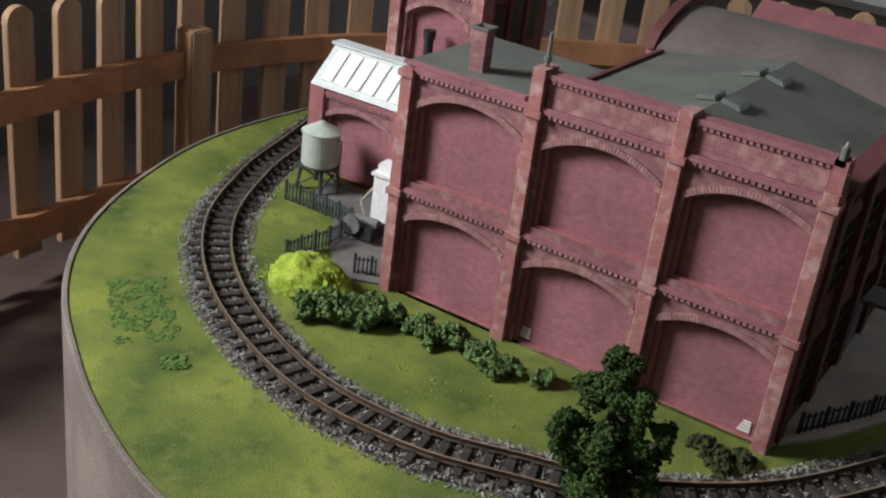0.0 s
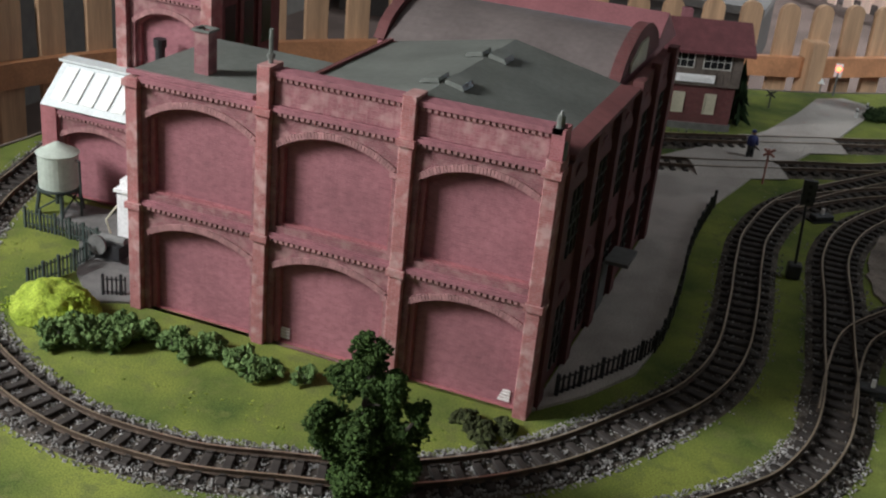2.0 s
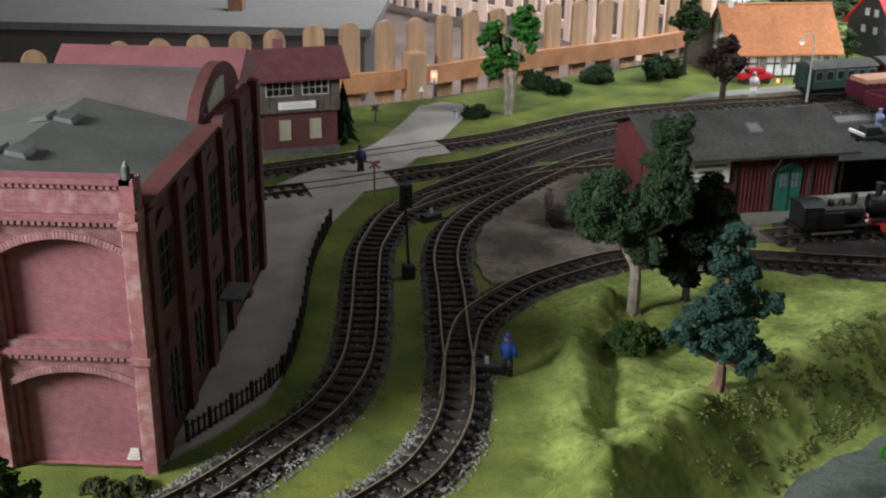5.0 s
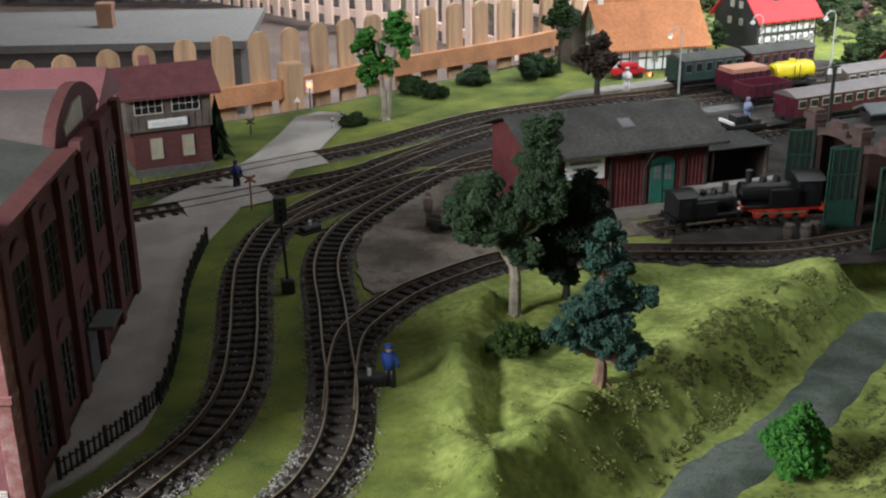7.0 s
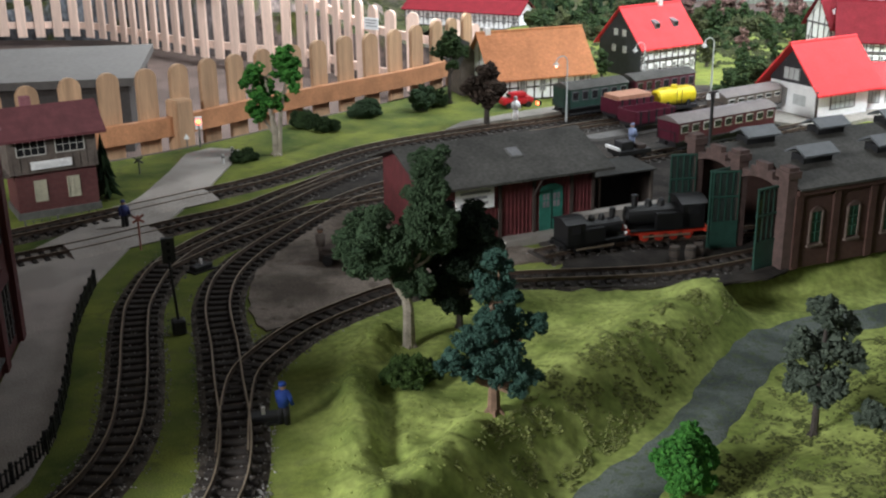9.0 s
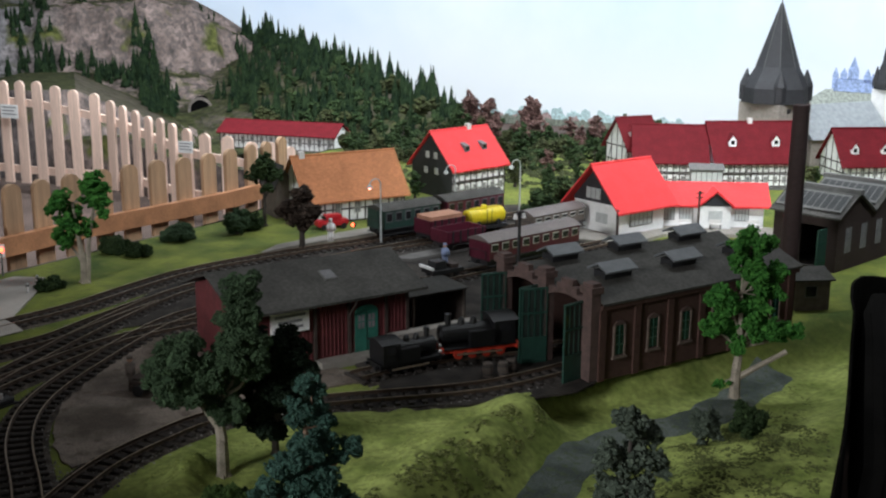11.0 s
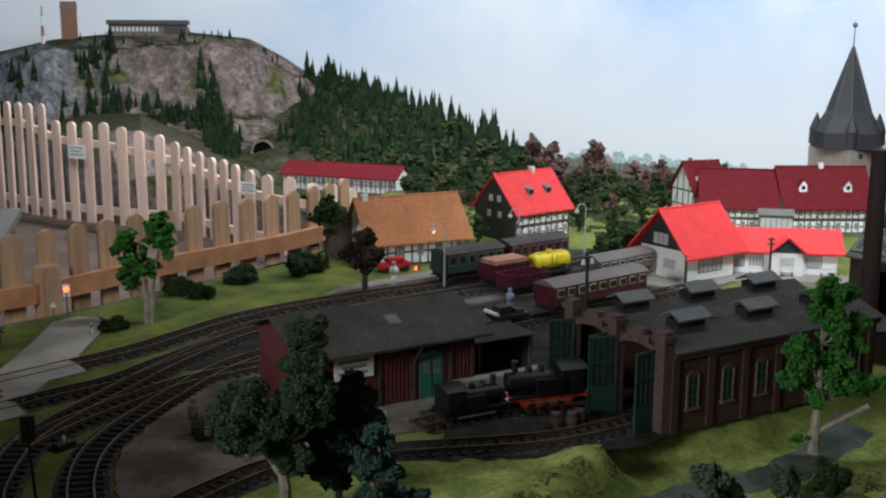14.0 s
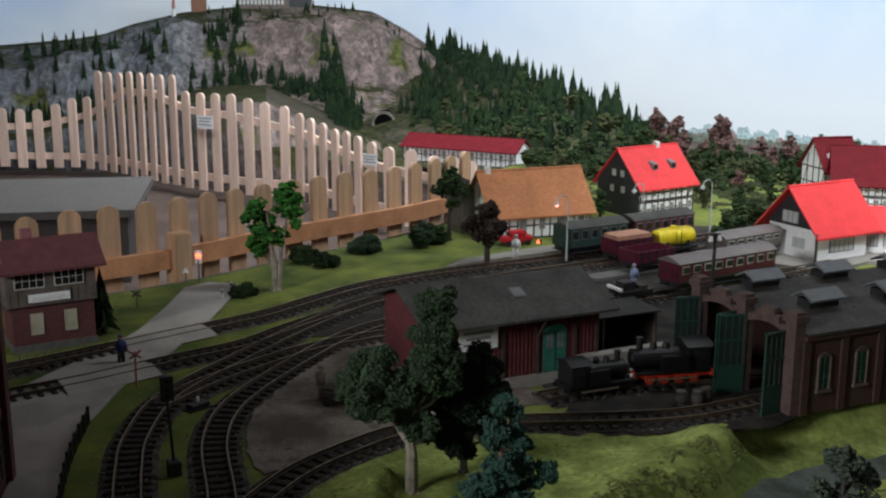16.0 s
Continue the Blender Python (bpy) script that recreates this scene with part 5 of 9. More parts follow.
    part("ridge_hall_roof", prisms(([(-0.43, 0.8, 0.345), (-0.43, 0.92, 0.412), (-0.43, 1.04, 0.345)], (0.38, 0, 0))), "pink_roof", t, "dull pinkish-red gable roof")
    part("ridge_hall_wall", boxes((-0.42, -0.07, 0.81, 1.03, 0.0, 0.3448)), "brick_fine", t)
    # tall block and glass-roofed annex to the west
    # block in the darker brick, for the shade on its east side
    part("tower_wall", boxes((-0.955, -0.779, 0.425, 0.66, 0, 0.47)), "brick_dark_shaded", t)
    for k in range(3):
        part("tower_window", boxes((-0.7785, -0.777, 0.455 + 0.066 * k, 0.49 + 0.066 * k, 0.29, 0.38)), "window_dark", t)
        part("tower_pilaster", boxes((-0.7788, -0.773, 0.435 + 0.066 * k, 0.447 + 0.066 * k, 0.0, 0.45)), "brick_dark_shaded", t)
    brick_bay(t, -0.955, 0.186, 0.39, 0.196, 0.335, 0.362, False, 0.176, 0.395)
    for x in (-0.958, -0.776):
        part("pier", boxes((x - 0.011, x + 0.011, 0.387, 0.4245, 0, 0.41)), "brick_worn", t)
    part("string_course", boxes((-0.969, -0.765, 0.39, 0.424, 0.411, 0.42)), "brick_fine", t)
    part("parapet", boxes((-0.967, -0.767, 0.396, 0.4245, 0.4205, 0.47)), "brick_fine", t)
    part("tower_roof", boxes((-0.972, -0.762, 0.388, 0.67, 0.4705, 0.478)), "roof_grey", t)
    ax = -1.06
    brick_bay(t, ax + 0.004, 0.0, 0.165, 0.0, 0.118, 0.142, True, 0.2, 0.3)
    for x in (ax + 0.004, -0.856):
        part("pier", boxes((x - 0.017, x + 0.017, 0.294, 0.33, 0, 0.178)), "brick_pier", t)
    part("annex_wall", boxes((ax - 0.01, -0.84, 0.331, 0.388, 0, 0.174)), "brick_fine", t)
    sk = part("glass_roof", prisms(([(ax - 0.012, 0.292, 0.179), (ax - 0.012, 0.364, 0.245), (ax - 0.012, 0.386, 0.245), (ax - 0.012, 0.386, 0.175), (ax - 0.012, 0.296, 0.175)], (0.216, 0, 0))), "frame_white", t, "white-framed glazed north-light roof")
    s = Vector((0, 0.072, 0.066)).normalized()
    for i in range(6):
        x0 = ax + 0.004 + i * 0.0335
        o = Vector((0, 0.292, 0.179)) + s * 0.014 + Vector((0, -0.001, 0.0011)) * 0.8
        e = s * 0.072
        part("pane", prisms(([(x0, *o.yz), (x0 + 0.0265, *o.yz), (x0 + 0.0265, *(o + e).yz), (x0, *(o + e).yz)], (0, -0.0011, 0.001))), "milk_glass", sk, "milky white glass pane")
    part("ridge_cap", boxes((ax - 0.018, -0.84, 0.358, 0.392, 0.2455, 0.25)), "frame_white", sk)
    # whitewash smears at the foot of the wall
    for x, w in ((-0.4, 0.02), (-0.043, 0.018)):
        for k in range(4):
            part("whitewash", boxes((x - w / 2 + 0.002 * k, x + w / 2, 0.0185, 0.0204, 0.006 + 0.005 * k, 0.009 + 0.005 * k)), "white_paint", t)
    return t


factory()
# ---- buildings ----
def bar_window(parent, x, z, w, h, y=0.0, panes=(2, 3), frame="frame_pale", glass="window_dark", m=None, proud=0.003, name="window"):
    """A window on a wall that looks to -y: casing, pane and glazing bars."""
    wd = part(name, boxes((x - w / 2, x + w / 2, y - 0.0012, y - 0.0002, z, z + h)), glass, parent)
    f = 0.0022
    part("window_frame", boxes((x - w / 2 - f, x - w / 2, y - proud, y, z - f, z + h + f), (x + w / 2, x + w / 2 + f, y - proud, y, z - f, z + h + f),
                               (x - w / 2, x + w / 2, y - proud, y, z - f, z), (x - w / 2, x + w / 2, y - proud, y, z + h, z + h + f)), frame, wd)
    for k in range(1, panes[0]):
        xx = x - w / 2 + w * k / panes[0]
        part("glazing_bar", boxes((xx - 0.0007, xx + 0.0007, y - 0.0022, y - 0.0013, z, z + h)), frame, wd)
    for k in range(1, panes[1]):
        zz = z + h * k / panes[1]
        part("glazing_bar", boxes((x - w / 2, x + w / 2, y - 0.002, y - 0.0013, zz - 0.0006, zz + 0.0006)), frame, wd)
    return wd


def gable_body(w, d, h, ridge):
    return prisms(([(0, 0, 0), (0, d, 0), (0, d, h), (0, d / 2, ridge), (0, 0, h)], (w, 0, 0)))


def roof_pair(t, w, d, h, ridge, mat, over=0.016, eave=0.02, thick=0.006, label=""):
    """Two roof slopes and a ridge cap."""
    s = (ridge - h) / (d / 2)
    for sgn in (-1, 1):
        y0 = d / 2 + sgn * (d / 2 + eave)
        z0 = h - s * eave
        out = [(-over, y0, z0 + 0.002), (-over, d / 2, ridge + 0.002), (-over, d / 2, ridge + 0.002 + thick), (-over, y0, z0 + 0.002 + thick)]
        part("roof_slope", prisms((out, (w + 2 * over, 0, 0))), mat, t, label)
    part("ridge_cap", tubes(((-over, d / 2, ridge + thick), (w + over, d / 2, ridge + thick), 0.005, 0.005, 8)), mat, t)


def beams(t, w, z0, z1, n, y=0.0, braces=(), mids=(0.5,), mat="beam"):
    """Half-timber framing on the face that looks to -y."""
    b = 0.0034
    for z in [z0 + b, z1 - b] + [z0 + (z1 - z0) * k for k in mids]:
        part("beam", boxes((0, w, y - 0.002, y + 0.001, z - b / 1.3, z + b / 1.3)), mat, t)
    for i in range(n + 1):
        x = b + (w - 2 * b) * i / n
        part("beam", boxes((x - b / 1.6, x + b / 1.6, y - 0.0024, y + 0.001, z0 + 2 * b, z1 - 2 * b)), mat, t)
    for i in braces:
        x0, x1 = b + (w - 2 * b) * i / n, b + (w - 2 * b) * (i + 1) / n
        part("brace", prisms(([(x0, y - 0.0018, z0 + b), (x0 + 0.004, y - 0.0018, z0 + b), (x1, y - 0.0018, z1 - b), (x1 - 0.004, y - 0.0018, z1 - b)], (0, 0.0025, 0))), mat, t)


def signal_box():
    t = thing("signal_box", "red brick signal box with grey upper storey and dark red roof", "signal box", pose(-0.147, 1.519, 0, 0, 0, 21.5))
    w, d = 0.2, 0.13
    part("plinth", boxes((-0.004, w + 0.004, -0.004, d + 0.004, 0, 0.018)), "frame_grey", t, "grey stone plinth")
    # lower storey takes the darker brick in place of shade
    part("ground_storey", boxes((0, w, 0, d, 0.018, 0.118)), "brick_dark_shaded", t, "red brick lower storey")
    part("upper_storey", boxes((-0.012, w + 0.006, -0.008, d + 0.006, 0.1185, 0.212)), "timber_grey", t, "weathered grey boarded upper storey")
    for k in range(12):
        x = -0.004 + k * 0.0182
        part("cover_strip", boxes((x - 0.0012, x + 0.0012, -0.0098, -0.008, 0.122, 0.16)), "timber_grey", t)
    for x in (0.045, 0.14):
        bar_window(t, x, 0.166, 0.068, 0.036, -0.008, (4, 2), "frame_pale")
    for x in (0.058, 0.14):
        bar_window(t, x, 0.045, 0.026, 0.05, 0.0, (2, 3), "cream", "cream")
    b = part("name_board", boxes((0.04, 0.14, -0.0125, -0.0085, 0.128, 0.148)), "paper", t, "white name board with an unreadable word")
    part("text_bar", boxes((0.05, 0.128, -0.0135, -0.0126, 0.134, 0.142)), "pale_print", b)
    out = [(-0.03, -0.03, 0.205), (-0.03, d / 2, 0.268), (-0.03, d + 0.03, 0.205), (-0.03, d + 0.03, 0.212), (-0.03, d / 2, 0.276), (-0.03, -0.03, 0.212)]
    part("roof", prisms((out, (w + 0.06, 0, 0))), "box_roof", t, "dark maroon gable roof")
    part("gable_fill", prisms(([(-0.011, 0.002, 0.212), (-0.011, d / 2, 0.264), (-0.011, d - 0.002, 0.212)], (w + 0.016, 0, 0))), "timber_grey", t)
    part("chimney", boxes((0.05, 0.075, 0.075, 0.1, 0.225, 0.295)), "brick_fine", t)
    part("balcony_rail", tubes(((-0.03, -0.005, 0.12), (-0.03, d, 0.12), 0.002), ((-0.03, -0.005, 0.145), (-0.03, d, 0.145), 0.0015), ((-0.03, 0, 0.1), (-0.03, 0, 0.145), 0.0015), ((-0.03, d, 0.1), (-0.03, d, 0.145), 0.0015)), "timber_grey", t)
    part("balcony_deck", boxes((-0.032, -0.012, -0.006, d, 0.115, 0.12)), "timber_grey", t)
    for k in range(9):
        part("stair_tread", boxes((-0.032, -0.006, d + 0.01 + 0.011 * k, d + 0.02 + 0.011 * k, 0.11 - 0.0125 * k, 0.114 - 0.0125 * k)), "timber_grey", t)


signal_box()


def goods_shed():
    t = thing("goods_shed", "red boarded goods shed with a wide grey roof and green doors", "goods shed", pose(0.904, 1.085, 0, 0, 0, 15.5))
    w, d, west = 0.352, 0.27, -0.08
    part("loading_platform", boxes((0.1, w + 0.19, -0.035, 0, 0, 0.018)), "concrete", t, "grey loading platform")
    part("plinth", boxes((west, w, 0.0004, d, 0, 0.018)), "brick_dark_shaded", t)
    part("wall", prisms(([(west, 0, 0.018), (west, d, 0.018), (west, d, 0.17), (west, d / 2, 0.218), (west, 0, 0.17)], (w - west, 0, 0))), "red_boards", t, "wine-red vertical boarding")
    for k in range(42):
        x = west + 0.006 + k * (w - west - 0.012) / 41
        part("cover_strip", boxes((x - 0.001, x + 0.001, -0.0018, 0.0004, 0.02, 0.168)), "red_boards", t)
    for x in (west + 0.003, 0.1, 0.19, 0.29, w - 0.003):
        part("post", boxes((x - 0.004, x + 0.004, -0.0045, 0.001, 0.018, 0.17)), "dark_beam", t)
    for x in (0.235,):
        dr = part("double_door", boxes((x - 0.031, x + 0.031, -0.0035, -0.002, 0.019, 0.115)), "green_door", t, "bluish-green panelled double door")
        part("fanlight", prisms(([(x - 0.031, -0.0035, 0.1155)] + [(x - 0.031 * math.cos(a), -0.0035, 0.1155 + 0.016 * math.sin(a)) for a in (math.pi * k / 8 for k in range(1, 8))] + [(x + 0.031, -0.0035, 0.1155)], (0, 0.0015, 0))), "green_door", dr)
        for s in (-1, 1):
            for c in (-0.005, 0.005):
                for q in range(2):
                    part("door_pane", boxes((x + s * 0.014 + c - 0.0035, x + s * 0.014 + c + 0.0035, -0.0042, -0.0036, 0.075 + q * 0.018, 0.09 + q * 0.018)), "pane_dim", dr)
        part("meeting_rail", boxes((x - 0.001, x + 0.001, -0.0048, -0.0036, 0.019, 0.115)), "green_dark", dr)
    roof_over = 0.03
    for sgn in (-1, 1):
        y0 = d / 2 + sgn * (d / 2 + 0.045)
        part("roof_slope", prisms(([(west - roof_over, y0, 0.158), (west - roof_over, d / 2, 0.2205), (west - roof_over, d / 2, 0.2265), (west - roof_over, y0, 0.164)], (w - west + 2 * roof_over, 0, 0))), "roof_felt", t, "wide overhanging dark grey felt roof slope")
    sk = part("skylight", prisms(([(0.15, 0.04, 0.1905), (0.183, 0.04, 0.1905), (0.183, 0.078, 0.2037), (0.15, 0.078, 0.2037)], (0, -0.002, 0.005))), "frame_grey", t)
    part("pane", prisms(([(0.153, 0.0415, 0.1965), (0.18, 0.0415, 0.1965), (0.18, 0.0745, 0.208), (0.153, 0.0745, 0.208)], (0, -0.0005, 0.0012))), "pane_dim", sk)
    s = part("sign_board", boxes((-0.014, 0.082, -0.0095, -0.005, 0.098, 0.149)), "paper", t, "white sign board with unreadable lines")
    for k, (a, b) in enumerate(((-0.004, 0.072), (0.004, 0.064), (-0.004, 0.066))):
        part("text_bar", boxes((a, b, -0.0105, -0.0096, 0.135 - 0.0135 * k, 0.141 - 0.0135 * k)), "grey_print", s)
    part("brace", tubes(((0.19, -0.004, 0.11), (0.19, -0.04, 0.156), 0.003, 0.003, 6)), "dark_beam", t)
    part("gable_door", boxes((west - 0.004, west, 0.1, 0.15, 0.018, 0.12)), "red_boards", t)
    # lean-to shelter at the east end, with a raised ramp before it
    part("shelter_roof", prisms(([(w + 0.001, 0.03, 0.116), (w + 0.001, 0.15, 0.121), (w + 0.001, 0.15, 0.125), (w + 0.001, 0.03, 0.12)], (0.2, 0, 0))), "roof_felt", t, "dark felt shelter roof")
    for x in (w + 0.04, w + 0.19):
        part("shelter_post", boxes((x - 0.003, x + 0.003, 0.034, 0.04, 0.0, 0.116)), "timber_grey", t)
    # added panels: the black back stands for shade, the end keeps light out
    part("shelter_back", boxes((w + 0.001, w + 0.2, 0.134, 0.14, 0, 0.12)), "black", t, "black back panel standing for the shelter's deep shade")
    part("shelter_end", boxes((w + 0.194, w + 0.2, 0.042, 0.1335, 0, 0.116)), "dark_beam", t)
    part("ramp", boxes((0.29, w + 0.19, -0.03, 0.0, 0.0185, 0.05)), "concrete", t, "pale raised loading ramp")


goods_shed()


def engine_shed():
    t = thing("engine_shed", "brown brick two-road engine shed with open green doors", "engine shed", pose(1.574, 0.828, 0, 0, 0, 15))
    L, D, H, R = 0.66, 0.36, 0.178, 0.215
    part("long_wall", boxes((0.014, L, 0, 0.014, 0, H)), "brick_brown", t, "dark brown brick side wall")
    part("long_wall", boxes((0.014, L, D - 0.014, D, 0, H)), "brick_brown", t)
    part("end_wall", boxes((L - 0.014, L, 0.0145, D - 0.0145, 0, H)), "brick_brown", t)
    for i in range(7):
        x = 0.02 + (L - 0.04) * i / 6
        part("pilaster", boxes((x - 0.009, x + 0.009, -0.005, 0.0, 0, H - 0.012)), "brick_brown", t)
        if i < 6:
            xm = x + (L - 0.04) / 12
            wd = part("window", boxes((xm - 0.014, xm + 0.014, -0.0015, -0.0003, 0.055, 0.125)), "window_green", t, "tall arched window with a green pane")
            arch = arch_points(xm - 0.018, xm + 0.018, 0.125, 0.136, 8)
            part("window_arch", prisms(([(a, -0.0035, b) for a, b in arch] + [(xm + 0.014, -0.0035, 0.125), (xm - 0.014, -0.0035, 0.125)], (0, 0.003, 0))), "brick_weathered", wd)
            part("window_jamb", boxes((xm - 0.018, xm - 0.014, -0.004, 0.0, 0.05, 0.125), (xm + 0.014, xm + 0.018, -0.004, 0.0, 0.05, 0.125)), "stone_trim", wd)
            part("sill", boxes((xm - 0.021, xm + 0.021, -0.007, 0.0, 0.046, 0.0515)), "stone_trim", wd)
            for k in range(1, 3):
                part("glazing_bar", boxes((xm - 0.014, xm + 0.014, -0.0028, -0.0016, 0.055 + 0.0233 * k - 0.0008, 0.055 + 0.0233 * k + 0.0008)), "green_dark", wd)
            part("glazing_bar", boxes((xm - 0.0008, xm + 0.0008, -0.003, -0.0016, 0.055, 0.125)), "green_dark", wd)
    part("cornice", boxes((0.014, L + 0.004, -0.008, 0.0, H - 0.011, H)), "brick_brown", t)
    # front: three piers and stepped gables over two openings
    for y in (0.016, D / 2, D - 0.016):
        bm = boxes((-0.012, 0.0138, y - 0.016, y + 0.016, 0, 0.206))
        part("front_pier", bm, "brick_weathered", t, "weathered pinkish brick pier")
        part("pier_cap", boxes((-0.017, 0.018, y - 0.021, y + 0.021, 0.2065, 0.222), (-0.012, 0.014, y - 0.016, y + 0.016, 0.222, 0.23)), "brick_weathered", t)
    for y0, y1 in ((0.032, D / 2 - 0.016), (D / 2 + 0.016, D - 0.032)):
        ym = (y0 + y1) / 2
        arch = arch_points(y0, y1, 0.17, 0.184, 10)
        top = [(y1, 0.19), (y1 - 0.03, 0.19), (y1 - 0.03, 0.206), (ym + 0.02, 0.206), (ym + 0.02, 0.22), (ym - 0.02, 0.22), (ym - 0.02, 0.206), (y0 + 0.03, 0.206), (y0 + 0.03, 0.19), (y0, 0.19)]
        part("stepped_gable", prisms(([(-0.004, a, b) for a, b in arch + top], (0.014, 0, 0))), "brick_weathered", t, "stepped brick gable over the doorway")
        for y, s, ang in ((y0, 1, 8), (y1, -1, -14)):
            m = pose(-0.006, y, 0.004, 0, 0, 0) @ pose(0, 0, 0, 0, 0, ang)
            bm = bmesh.new()
            box(bm, -0.064, 0, -0.002, 0.002, 0, 0.062)
            for k in range(5):
                x = -0.064 + k * 0.0154
                box(bm, x, x + 0.0026, -0.002, 0.002, 0.062, 0.182)
            dr = part("door_leaf", bm, "green_door_dark", t, "open dark green glazed door leaf")
            dr.matrix_basis = m
            for k in range(4):
                x = -0.0612 + k * 0.0154
                part("door_pane", boxes((x, x + 0.0124, -0.0006, 0.0006, 0.0625, 0.178)), "door_glass", dr, "grimy greenish glass pane")
            for z in (0.004, 0.06, 0.12, 0.178):
                part("door_rail", boxes((-0.064, 0, -0.0034, 0.0034, z, z + 0.004)), "green_door_dark", dr)
    # two low gabled roofs with ridge lanterns
    for y0, y1 in ((-0.012, D / 2), (D / 2, D + 0.012)):
        ym = (y0 + y1) / 2
        for a, b in ((y0, ym), (y1, ym)):
            za = H + 0.001
            part("roof_slope", prisms(([(0.0142, a, za), (0.0142, b, R), (0.0142, b, R + 0.005), (0.0142, a, za + 0.005)], (L - 0.004, 0, 0))), "roof_felt", t, "dark grey felt roof slope")
        for x in (0.12, 0.33, 0.54):
            ln_ = part("roof_lantern", boxes((x - 0.04, x + 0.04, ym - 0.02, ym + 0.02, R - 0.008, R + 0.016)), "black", t, "raised smoke vent with a grey cap")
            part("lantern_cap", prisms(([(x - 0.048, ym - 0.034, R + 0.0145), (x - 0.048, ym, R + 0.031), (x - 0.048, ym + 0.034, R + 0.0145), (x - 0.048, ym + 0.034, R + 0.019), (x - 0.048, ym, R + 0.036), (x - 0.048, ym - 0.034, R + 0.019)], (0.096, 0, 0))), "roof_slate", ln_)
    part("floor_slab", boxes((-0.1, L - 0.015, 0.0145, D - 0.0145, 0.0, 0.004)), "cinder", t)


engine_shed()


def works_building():
    t = thing("works_building", "sooty brick workshop with glazed twin roofs and an open green door", "workshop", pose(2.615, 1.69, 0, 0, 0, -65))
    w, d, h = 0.22, 0.44, 0.172
    part("front_wall", boxes((0, 0.085, 0, 0.014, 0, h), (0.185, w, 0, 0.014, 0, h), (0.085, 0.185, 0, 0.014, 0.14, h)), "sooty_brick", t, "sooty brick front wall")
    part("side_wall", prisms(([(w - 0.014, 0.0142, 0), (w - 0.014, d, 0), (w - 0.014, d, h), (w - 0.014, 0.33, 0.235), (w - 0.014, 0.22, h), (w - 0.014, 0.11, 0.235), (w - 0.014, 0.0142, h)], (0.014, 0, 0))), "sooty_brick", t, "double-gabled brick side wall")
    part("back_wall", boxes((0, w - 0.0145, d - 0.014, d, 0, h)), "sooty_brick", t)
    part("west_wall", boxes((0, 0.014, 0.0145, d - 0.0145, 0, h)), "sooty_brick", t)
    part("workshop_floor", boxes((0.0145, w - 0.0145, 0.0145, d - 0.0145, 0, 0.004)), "cinder", t)
    for y0, ym, y1 in ((-0.012, 0.11, 0.2195), (0.2205, 0.33, d + 0.012)):
        for a in (y0, y1):
            za = h - 0.004
            part("roof_slope", prisms(([(-0.012, a, za), (-0.012, ym, 0.236), (-0.012, ym, 0.242), (-0.012, a, za + 0.006)], (w + 0.024, 0, 0))), "roof_felt", t, "dark felt roof slope")
        part("ridge_beam", boxes((-0.014, w + 0.014, ym - 0.012, ym + 0.012, 0.236, 0.25)), "frame_grey", t, "grey ridge ventilator")
        s = Vector((0, ym - y0, 0.074)).normalized()
        up = Vector((0, -s.z, s.y))
        o = Vector((0, y0, h + 0.002)) + s * 0.022
        band = part("glazed_band", prisms(([tuple(Vector((x, 0, 0)) + o + s * k + up * 0.003) for x, k in ((0.0, 0), (w, 0), (w, 0.085), (0.0, 0.085))], tuple(up * 0.003))), "frame_grey", t, "grey-framed strip of roof glazing")
        for k in range(9):
            x = 0.006 + k * 0.0236
            part("roof_pane", prisms(([tuple(Vector((q, 0, 0)) + o + s * v + up * 0.0062) for q, v in ((x, 0.01), (x + 0.0195, 0.01), (x + 0.0195, 0.075), (x, 0.075))], tuple(up * 0.001))), "pane_roof", band, "dusty grey roof pane")
    for x in (0.085, 0.185):
        lf = part("door_leaf", boxes((x - 0.002, x + 0.002, -0.056, -0.001, 0.002, 0.138)), "green_door_dark", t, "dark green open door leaf")
        for z in (0.03, 0.09):
            part("door_rail", boxes((x - 0.0032, x + 0.0032, -0.056, -0.001, z, z + 0.005)), "green_dark", lf)
    for y in (0.07, 0.17, 0.27, 0.37):
        wd = part("side_window", boxes((w, w + 0.0015, y - 0.018, y + 0.018, 0.055, 0.135)), "pane_dim", t, "tall dusty side window")
        part("glazing_bar", boxes((w + 0.0016, w + 0.003, y - 0.001, y + 0.001, 0.055, 0.135)), "frame_grey", wd)
        for z in (0.08, 0.107):
            part("glazing_bar", boxes((w + 0.0016, w + 0.0028, y - 0.018, y + 0.018, z, z + 0.0015)), "frame_grey", wd)
    part("loading_step", boxes((0.07, 0.2, -0.07, -0.058, 0, 0.008)), "concrete_dark", t)
    c = thing("factory_chimney", "tall dark red-brown round brick chimney of the workshop", "chimney", pose(2.43, 1.335, 0))
    part("shaft", tubes(((0, 0, 0.03), (0, 0, 0.53), 0.027, 0.022, 20)), "chimney_brick", c)
    part("foot", boxes((-0.034, 0.034, -0.034, 0.034, 0, 0.06)), "chimney_brick", c)
    part("collar", tubes(((0, 0, 0.525), (0, 0, 0.545), 0.0235, 0.0235, 20)), "chimney_brick", c)
    h = thing("tool_hut", "small grey-brown tool hut with a felt roof", "hut", pose(2.345, 1.178, 0, 0, 0, -10))
    part("wall", prisms(([(0, 0, 0), (0, 0.13, 0), (0, 0.13, 0.085), (0, 0.065, 0.104), (0, 0, 0.085)], (0.1, 0, 0))), "timber_grey", h)
    for sgn in (-1, 1):
        y0 = 0.065 + sgn * 0.075
